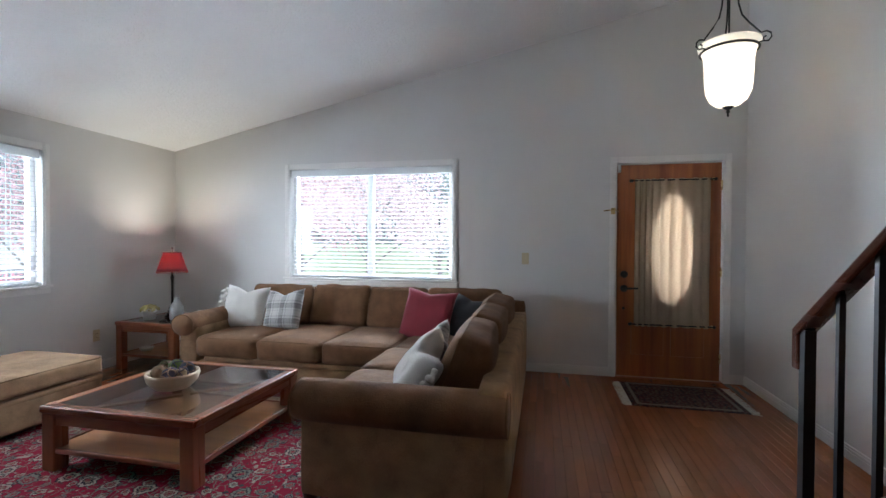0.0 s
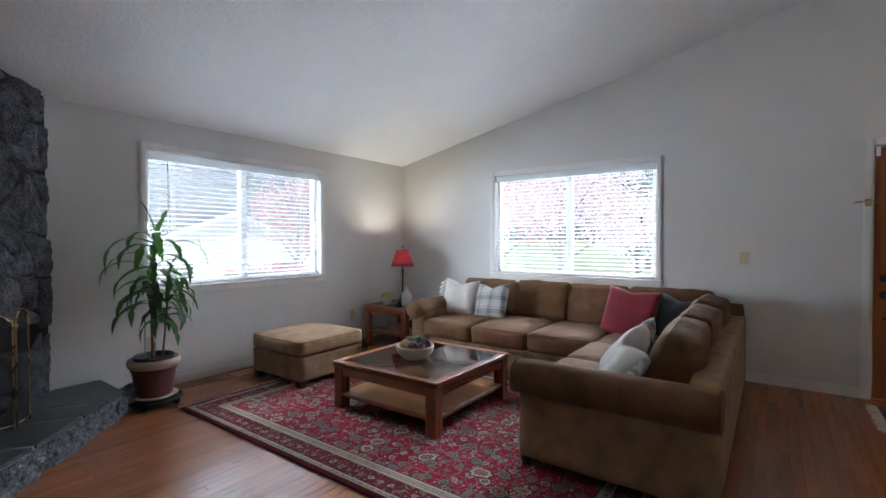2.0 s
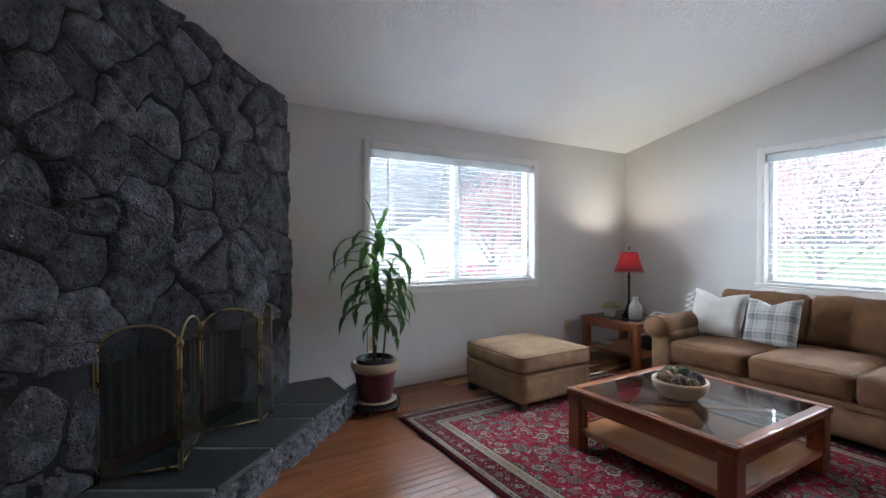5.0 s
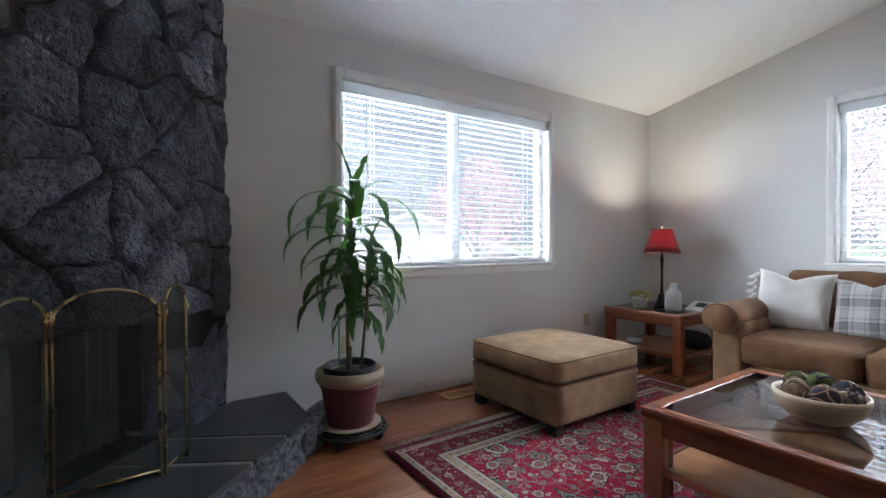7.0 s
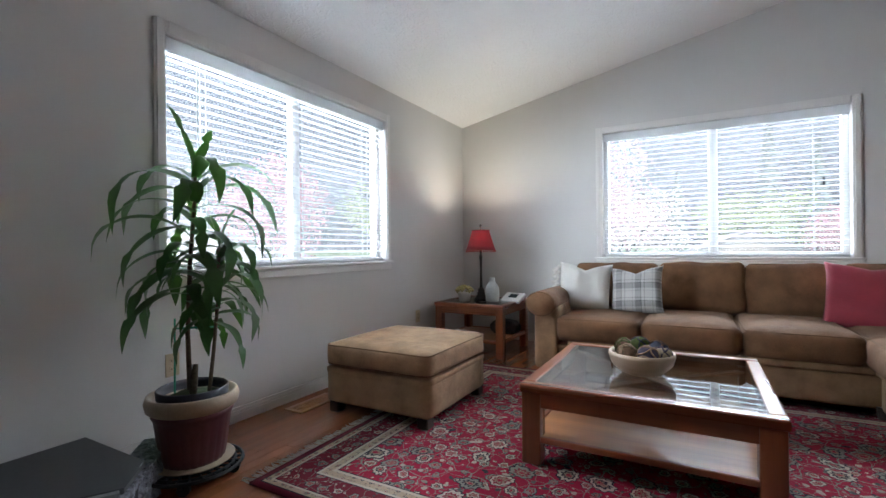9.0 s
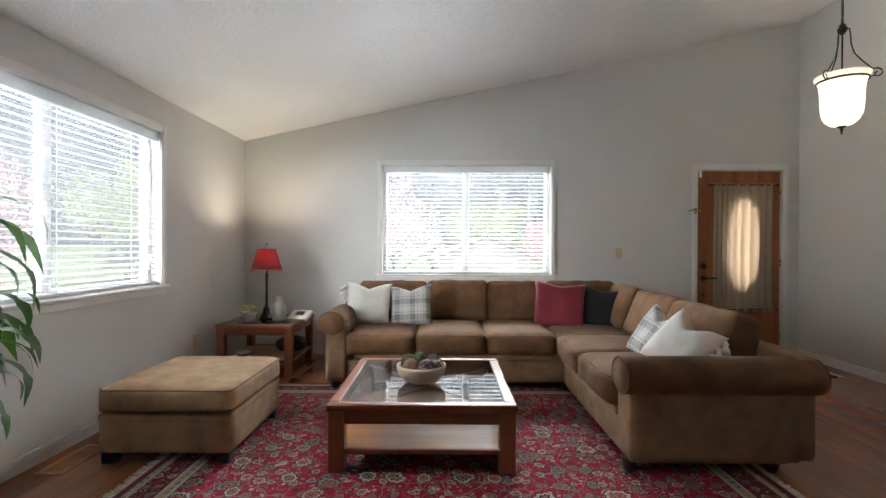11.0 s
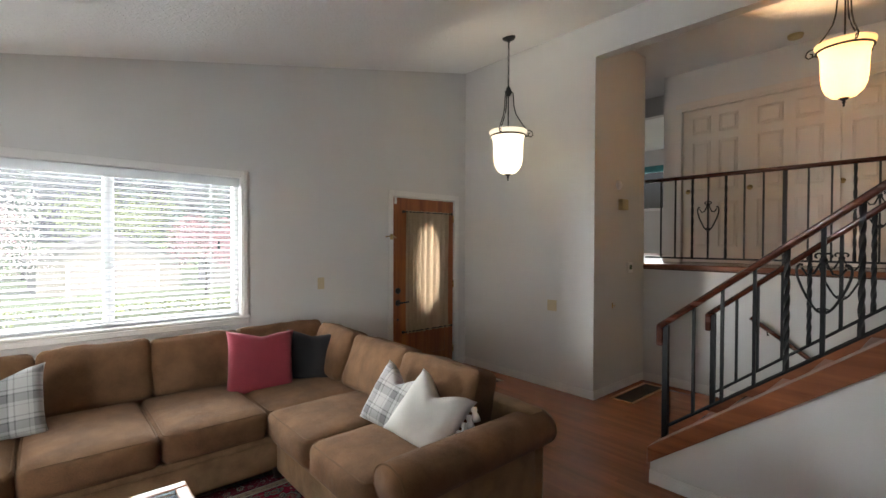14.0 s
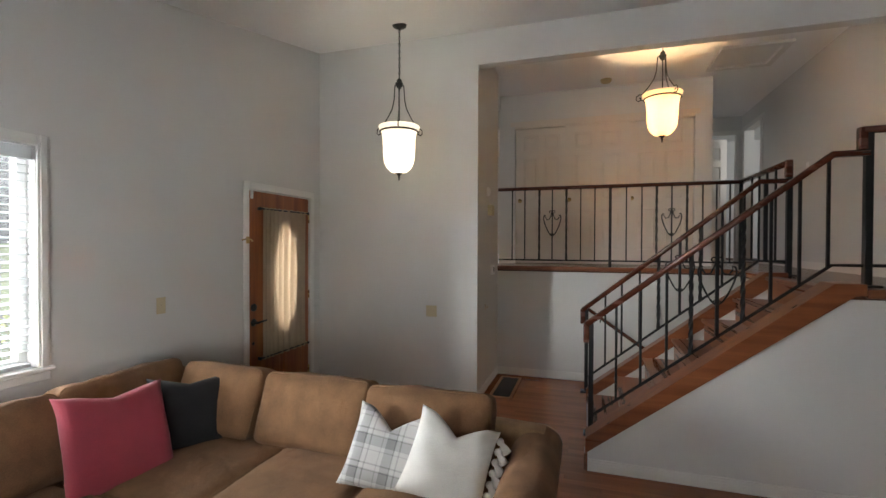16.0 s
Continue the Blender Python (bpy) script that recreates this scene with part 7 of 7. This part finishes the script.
for a, b in zip(rows, rows[1:]):
    for i in range(nx):
        bm.faces.new((a[i], a[i + 1], b[i + 1], b[i]))
part("cloth", bm, CLOTH, curt, "", True)
for z in (0.015, 1.375):
    part("rod", tube(bmesh.new(), [(-0.36, -0.012, z), (0.37, -0.012, z)], 0.007, 8), IRON, curt, "black curtain rod")
    for x in (-0.36, 0.37):
        part("finial", lathe(bmesh.new(), [(0.001, -0.014), (0.012, -0.01), (0.016, 0), (0.012, 0.01), (0.001, 0.014)], 12), IRON, curt, "", True).matrix_basis = pose(x, -0.012, z, 0, 90, 0)
    for x in (-0.345, 0.352):
        part("rod_bracket", boxes(((x - 0.008, -0.014, z - 0.012), (x + 0.008, 0.026, z + 0.012)), bevel=0.002), BRASS if x > 0 else IRON, curt)

# ---- outdoors ----
GRASS = mat("lawn", (0.10, 0.15, 0.035), 0.95, vary=0.35, scale=1.2, bump=0.4, fine=60)
ASPHALT = mat("asphalt", (0.10, 0.10, 0.10), 0.9, vary=0.15, scale=3)


def land(x, y):
    d = max(0.0, math.hypot(x + 1, y - 2) - 8)
    return -0.55 - 1.6 * min(1.0, d / 28)


bm = bmesh.new()
rings = []
for r in (4.9, 7, 9, 12, 16, 22, 30, 42, 60, 120, 400, 2500):
    rings.append([bm.verts.new((2 + r * 1.25 * math.cos(2 * math.pi * i / 64), 2 + r * math.sin(2 * math.pi * i / 64), land(2 + r * 1.25 * math.cos(2 * math.pi * i / 64), 2 + r * math.sin(2 * math.pi * i / 64)) - 0.001 * r)) for i in range(64)])
for a, b in zip(rings, rings[1:]):
    for i in range(64):
        bm.faces.new((a[i], a[(i + 1) % 64], b[(i + 1) % 64], b[i]))
shell("ground", bm, GRASS, "green lawn sloping away from the house", "ground")
shell("road", boxes(((-60, 21, -2.0), (60, 27, -1.55))), ASPHALT, "grey residential street", "road")
shell("driveway", boxes(((-1.4, 27, -2.2), (4.2, 40, -2.08))), mat("concrete", (0.45, 0.44, 0.42), 0.9), "pale concrete driveway", "driveway")
shell("porch", boxes(((0.4, 5.15, -0.6), (2.6, 7.0, -0.06))), mat("porch_concrete", (0.45, 0.44, 0.42), 0.9), "concrete front porch slab", "porch")


def house(place, w, d, eave, ridge, rz, wallc, roofc, garage, label):
    root = thing("neighbour_house", place, label, "house", "neighbour houses", rz)
    wm, rm = mat("siding", wallc, 0.8, vary=0.06), mat("roof_shingle", roofc, 0.9, vary=0.2, scale=3)
    bm = bmesh.new()
    box(bm, (-w / 2, -d / 2, 0), (w / 2, d / 2, eave))
    part("wall", bm, wm, root)
    bm = bmesh.new()
    for y0, y1 in ((-d / 2 - 0.4, d / 2 + 0.4),):
        a = [bm.verts.new(p) for p in ((-w / 2 - 0.5, y0, eave - 0.1), (0, y0, ridge), (w / 2 + 0.5, y0, eave - 0.1), (w / 2 + 0.5, y0, eave - 0.3), (0, y0, ridge - 0.2), (-w / 2 - 0.5, y0, eave - 0.3))]
        b = [bm.verts.new(v.co + Vector((0, y1 - y0, 0))) for v in a]
        bm.faces.new(a)
        bm.faces.new(b[::-1])
        for i in range(6):
            bm.faces.new((a[i], a[(i + 1) % 6], b[(i + 1) % 6], b[i]))
    part("roof", bm, rm, root)
    bm = bmesh.new()
    v = [bm.verts.new(p) for p in ((-w / 2, -d / 2 - 0.01, eave), (w / 2, -d / 2 - 0.01, eave), (0, -d / 2 - 0.01, ridge - 0.2))]
    u = [bm.verts.new(p.co + Vector((0, 0.2, 0))) for p in v]
    bm.faces.new(v)
    bm.faces.new(u[::-1])
    for i in range(3):
        bm.faces.new((v[i], v[(i + 1) % 3], u[(i + 1) % 3], u[i]))
    part("gable", bm, wm, root)
    if garage:
        g = part("garage_door", boxes(((-2.45, -d / 2 - 0.06, 0.02), (2.45, -d / 2 - 0.02, 2.15)), *[((-2.4, -d / 2 - 0.09, 0.06 + 0.53 * k), (2.4, -d / 2 - 0.06, 0.52 + 0.53 * k)) for k in range(4)]), mat("garage_paint", (0.42, 0.38, 0.36), 0.6), root, "pale panelled garage door")
        part("door_trim", boxes(((-2.65, -d / 2 - 0.08, 0), (-2.46, -d / 2 - 0.01, 2.35)), ((2.46, -d / 2 - 0.08, 0), (2.65, -d / 2 - 0.01, 2.35)), ((-2.46, -d / 2 - 0.08, 2.16), (2.46, -d / 2 - 0.01, 2.35))), WHITE, root)
    else:
        for x in (-w / 4, w / 4):
            win = part("window", boxes(((x - 0.8, -d / 2 - 0.05, 0.9), (x + 0.8, -d / 2 - 0.01, 2.0))), WHITE, root)
            part("pane", boxes(((x - 0.7, -d / 2 - 0.06, 1.0), (x + 0.7, -d / 2 - 0.051, 1.9))), mat("dark_pane", (0.05, 0.06, 0.07), 0.1), win)
    return root


house((1.4, 44, -2.2), 8.2, 9, 2.5, 4.3, 4, (0.34, 0.31, 0.27), (0.17, 0.16, 0.15), True, "beige neighbour house with a gable and double garage")
house((14, 46, -2.2), 10, 8, 2.5, 4.0, -6, (0.27, 0.26, 0.25), (0.20, 0.19, 0.18), False, "grey neighbour house across the street")
house((-24, 13.5, -1.6), 9, 12, 2.3, 4.1, 62, (0.36, 0.36, 0.35), (0.36, 0.37, 0.38), False, "pale neighbour house with a grey shingle roof")


def foliage(bm, rnd, centre, size, count, leaf):
    """Many small leaf clumps inside an uneven cloud."""
    for _ in range(count):
        d = Vector((rnd.gauss(0, 1), rnd.gauss(0, 1), rnd.gauss(0, 1))).normalized()
        k = rnd.random() ** 0.45
        lump = 1 + 0.35 * noise.noise(d * 2.2 + Vector(centre))
        p = Vector(centre) + Vector((d.x * size[0], d.y * size[1], d.z * size[2])) * k * lump
        s = leaf * rnd.uniform(0.6, 1.4)
        a, b = Vector((rnd.gauss(0, 1), rnd.gauss(0, 1), rnd.gauss(0, 1))).normalized(), Vector((rnd.gauss(0, 1), rnd.gauss(0, 1), rnd.gauss(0, 1)))
        b = a.cross(b).normalized()
        bm.faces.new([bm.verts.new(p + a * s), bm.verts.new(p + b * s * 0.6), bm.verts.new(p - a * s), bm.verts.new(p - b * s * 0.6)])


def broadleaf(place, height, spread, material, label, seed, count=1500):
    rnd = random.Random(seed)
    root = thing("tree", place, label, "tree", "garden trees")
    bm = bmesh.new()
    tube(bm, [(0, 0, -0.1), (0.05, 0.02, height * 0.3), (0.0, 0.05, height * 0.62)], [0.02 * height, 0.015 * height, 0.008 * height], 8)
    ends = []
    for k in range(7):
        a = k * 2.4
        e = (spread * 0.6 * math.cos(a), spread * 0.6 * math.sin(a), height * (0.5 + 0.06 * k))
        tube(bm, [(0.02, 0.02, height * (0.25 + 0.04 * k)), (e[0] * 0.5, e[1] * 0.5, height * (0.38 + 0.05 * k)), e], [0.008 * height, 0.005 * height, 0.002 * height], 6)
        ends.append(e)
    part("trunk", bm, mat("tree_bark", (0.07, 0.055, 0.045), 0.95, vary=0.3), root)
    bm = bmesh.new()
    for e in ends:
        foliage(bm, rnd, (e[0], e[1], e[2] + 0.05 * height), (spread * 0.5, spread * 0.5, height * 0.2), count * 8 // 7, 0.006 * height + 0.014)
    part("crown", bm, material, root)
    return root


def conifer(place, height, spread, material, label, seed):
    rnd = random.Random(seed)
    root = thing("conifer", place, label, "tree", "garden trees")
    part("trunk", tube(bmesh.new(), [(0, 0, -0.1), (0, 0, height * 0.98)], [0.018 * height, 0.002 * height], 8), mat("conifer_bark", (0.06, 0.045, 0.035), 0.95), root)
    bm = bmesh.new()
    for _ in range(1500):
        t = rnd.random() ** 0.75
        z = height * (0.12 + 0.87 * (1 - t))
        tier = 0.75 + 0.25 * math.sin(z * 22 / height * math.pi)
        a = rnd.random() * 6.283
        r = spread * t * tier * (0.35 + 0.65 * rnd.random()) * (1 + 0.25 * noise.noise(Vector((math.cos(a) * 2, math.sin(a) * 2, z))))
        p = Vector((r * math.cos(a), r * math.sin(a), z - 0.2 * r))
        d = Vector((math.cos(a), math.sin(a), -0.35)).normalized() * (0.035 * height)
        s = Vector((-math.sin(a), math.cos(a), 0.1)) * (0.012 * height)
        bm.faces.new([bm.verts.new(p - d), bm.verts.new(p + s), bm.verts.new(p + d), bm.verts.new(p - s)])
    part("crown", bm, material, root)
    return root


def sunlit(m, colour):
    """Thin petals and leaves that let light through."""
    n, l, b = nodes_of(m)
    tr, mx = n.new("ShaderNodeBsdfTranslucent"), n.new("ShaderNodeMixShader")
    tr.inputs["Color"].default_value = (*colour, 1)
    mx.inputs[0].default_value = 0.5
    l.new(b.outputs[0], mx.inputs[1])
    l.new(tr.outputs[0], mx.inputs[2])
    l.new(mx.outputs[0], n["Material Output"].inputs["Surface"])


PINK = mat("pink_blossom", (0.62, 0.40, 0.41), 0.9, vary=0.35, scale=1.5)
REDLEAF = mat("red_maple_leaf", (0.36, 0.14, 0.16), 0.9, vary=0.4, scale=1.5)
GREENLEAF = mat("spring_leaf", (0.16, 0.22, 0.05), 0.9, vary=0.4, scale=1.5)
FIR = mat("fir_needles", (0.055, 0.085, 0.06), 0.95, vary=0.4, scale=2)
BARE = mat("pale_blossom", (0.55, 0.46, 0.42), 0.9, vary=0.3, scale=2)
sunlit(PINK, (0.8, 0.5, 0.52))
sunlit(REDLEAF, (0.6, 0.22, 0.24))
sunlit(GREENLEAF, (0.4, 0.5, 0.12))
sunlit(BARE, (0.8, 0.7, 0.65))
broadleaf((-5.6, 15.0, land(-5.6, 15)), 5.0, 3.0, PINK, "pink blossoming garden tree", 1, 1700)
broadleaf((-9.5, 17.5, land(-9.5, 17.5)), 5.5, 3.0, REDLEAF, "red-leaved maple in the front garden", 2, 1500)
broadleaf((-4.0, 19.0, land(-4.0, 19)), 4.0, 2.2, BARE, "pale blossoming tree beside the street", 3, 900)
broadleaf((5.9, 33, -2.1), 5.0, 2.2, REDLEAF, "red-leaved maple across the street", 4, 1300)
broadleaf((-12, 9.0, land(-12, 9)), 4.2, 1.6, REDLEAF, "slim red-leaved maple beside the lawn", 5, 900)
broadleaf((-15.5, 20, land(-15.5, 20)), 6.0, 3.2, GREENLEAF, "fresh green garden tree", 6, 1300)
broadleaf((3.0, 52, -2.2), 8.0, 5.0, GREENLEAF, "large green tree behind the houses", 7, 1300)
for i, (x, y, h) in enumerate(((-38, 23, 13), (-34, 27, 9), (5.5, 62, 17), (9.0, 58, 14), (-3.5, 60, 12), (13.5, 60, 18), (-11, 55, 16), (-30, 40, 14), (-45, 17, 10), (20, 58, 15))):
    conifer((x, y, -2.2), h, h * 0.2, FIR, "dark green fir tree beyond the houses", 30 + i)


def hedge(name, a, b, material, label, seed, leaf=0.05):
    rnd = random.Random(seed)
    root = thing(name, ((a[0] + b[0]) / 2, (a[1] + b[1]) / 2, a[2]), label, "hedge")
    w, d, h = b[0] - a[0], b[1] - a[1], b[2] - a[2]
    # A solid core whose dark green paints in the shade between the leaves.
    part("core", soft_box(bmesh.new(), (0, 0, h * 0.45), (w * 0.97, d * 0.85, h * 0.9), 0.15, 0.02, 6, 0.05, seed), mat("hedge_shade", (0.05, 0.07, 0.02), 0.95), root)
    bm = bmesh.new()
    for _ in range(int(700 * max(1, w * h / 4))):
        p = Vector((rnd.uniform(-w / 2, w / 2), rnd.choice((-1, 1)) * d / 2 * rnd.uniform(0.6, 1.05), rnd.uniform(0, h))) if rnd.random() < 0.6 else Vector((rnd.uniform(-w / 2, w / 2), rnd.uniform(-d / 2, d / 2), h * rnd.uniform(0.9, 1.06)))
        u, v = Vector((rnd.gauss(0, 1), rnd.gauss(0, 1), rnd.gauss(0, 1))).normalized(), Vector((rnd.gauss(0, 1), rnd.gauss(0, 1), rnd.gauss(0, 1)))
        v = u.cross(v).normalized()
        s = leaf * rnd.uniform(0.6, 1.3)
        bm.faces.new([bm.verts.new(p + u * s), bm.verts.new(p + v * s * 0.6), bm.verts.new(p - u * s), bm.verts.new(p - v * s * 0.6)])
    part("leaves", bm, material, root)
    return root


hedge("hedge", (-7, 11.2, -0.75), (6, 12.2, 0.25), mat("hedge_leaf", (0.22, 0.27, 0.06), 0.9, vary=0.4), "clipped yellow-green hedge along the front lawn", 3)
hedge("azalea_bush", (-13.5, 7.2, -0.9), (-10.5, 9.0, 0.45), mat("azalea_bloom", (0.55, 0.13, 0.19), 0.9, vary=0.5, scale=6), "pink flowering azalea bush", 4)
hedge("azalea_bush", (-9.0, 9.6, -0.8), (-7.2, 11.0, 0.35), mat("azalea_bloom_red", (0.50, 0.08, 0.12), 0.9, vary=0.5, scale=6), "red flowering azalea bush", 5)
hedge("shrub", (-16, 4.0, -0.9), (-13.5, 6.5, 0.5), mat("shrub_leaf", (0.10, 0.16, 0.05), 0.9, vary=0.4), "dark green garden shrub", 6)

# ---- floor boards ----
def board_mesh(length, width=0.0565, thick=0.012):
    bm = bmesh.new()
    e = 0.001
    box(bm, (-width / 2 + 0.0005, -length / 2 + 0.0005, -thick), (width / 2 - 0.0005, length / 2 - 0.0005, -e))
    top = [bm.verts.new(p) for p in ((-width / 2 + 0.0016, -length / 2 + 0.0016, 0), (width / 2 - 0.0016, -length / 2 + 0.0016, 0), (width / 2 - 0.0016, length / 2 - 0.0016, 0), (-width / 2 + 0.0016, length / 2 - 0.0016, 0))]
    bm.faces.new(top)
    low = sorted((v for v in bm.verts if abs(v.co.z + e) < 1e-6), key=lambda v: math.atan2(v.co.y, v.co.x))
    tops = sorted(top, key=lambda v: math.atan2(v.co.y, v.co.x))
    for i in range(4):
        bm.faces.new((low[i], low[(i + 1) % 4], tops[(i + 1) % 4], tops[i]))
    me = bpy.data.meshes.new("plank")
    bmesh.ops.recalc_face_normals(bm, faces=bm.faces)
    bm.to_mesh(me)
    bm.free()
    me.materials.append(FLOOR_WOOD)
    return me


floor_ob = bpy.data.objects["floor"]
LENGTHS = (0.6, 0.9, 1.3, 1.7)
plank_meshes = {L: board_mesh(L) for L in LENGTHS}
rest = bmesh.new()
rnd = random.Random(5)
made = 0
PITCH = 0.057


def in_floor(x, y0, y1):
    return (x < 2.19 and y1 > BACK) or (x < 3.14 and y0 > 2.12 and y1 < 3.22)


x = -3.985
verts, faces = [], []
while x < 3.13:
    south, north = (BACK, 4.985) if x < 2.17 else (2.16, 3.195)
    y = south - rnd.random() * 0.5
    while y < north:
        L = rnd.choice(LENGTHS)
        a, b = max(y, south), min(y + L, north)
        cy = (a + b) / 2
        near_walk = (-3.5 < x < -0.9 and -0.2 < cy < 1.66)
        whole = b - a > L - 1e-6
        if near_walk and whole and made < 300:
            o = new("plank", plank_meshes[L])
            o.parent, o.location = floor_ob, (x, cy, 0)
            made += 1
        elif b - a > 0.03:
            w = PITCH / 2
            k = len(verts)
            for zz, g in ((-0.012, 0.0004), (-0.0006, 0.0004), (0.0, 0.0012)):
                verts += [(x - w + g, a + g, zz), (x + w - g, a + g, zz), (x + w - g, b - g, zz), (x - w + g, b - g, zz)]
            for q in (0, 4):
                for i in range(4):
                    faces.append((k + q + i, k + q + (i + 1) % 4, k + q + 4 + (i + 1) % 4, k + q + 4 + i))
            faces.append((k + 8, k + 9, k + 10, k + 11))
        y += L
    x += PITCH
me = bpy.data.meshes.new("plank_field")
me.from_pydata(verts, [], faces)
me.materials.append(FLOOR_WOOD_REST)
ob = new("plank_field", me)
ob.parent = floor_ob
tagged(ob, "red-brown oak strips", kind="stuff")

upper = bpy.data.objects["upper_floor"]
verts, faces = [], []
y = -0.12
while y < 3.3:
    x0 = 3.25 if y > 0.68 else 1.13
    x1 = 3.94 if y > 0.7 else 7.9
    x = x0 - rnd.random() * 0.5
    while x < x1:
        L = rnd.choice(LENGTHS)
        a, b = max(x, x0), min(x + L, x1)
        if b - a > 0.03:
            k = len(verts)
            for zz, g in ((UP - 0.012, 0.0008), (UP - 0.0012, 0.0008), (UP, 0.0022)):
                verts += [(a + g, y + g, zz), (b - g, y + g, zz), (b - g, y + PITCH - g, zz), (a + g, y + PITCH - g, zz)]
            for q in (0, 4):
                for i in range(4):
                    faces.append((k + q + i, k + q + (i + 1) % 4, k + q + 4 + (i + 1) % 4, k + q + 4 + i))
            faces.append((k + 8, k + 9, k + 10, k + 11))
        x += L
    y += PITCH
me = bpy.data.meshes.new("plank_field")
me.from_pydata(verts, [], faces)
me.materials.append(FLOOR_WOOD_REST)
ob = new("plank_field", me)
ob.parent = upper
tagged(ob, "red-brown oak strips", kind="stuff")
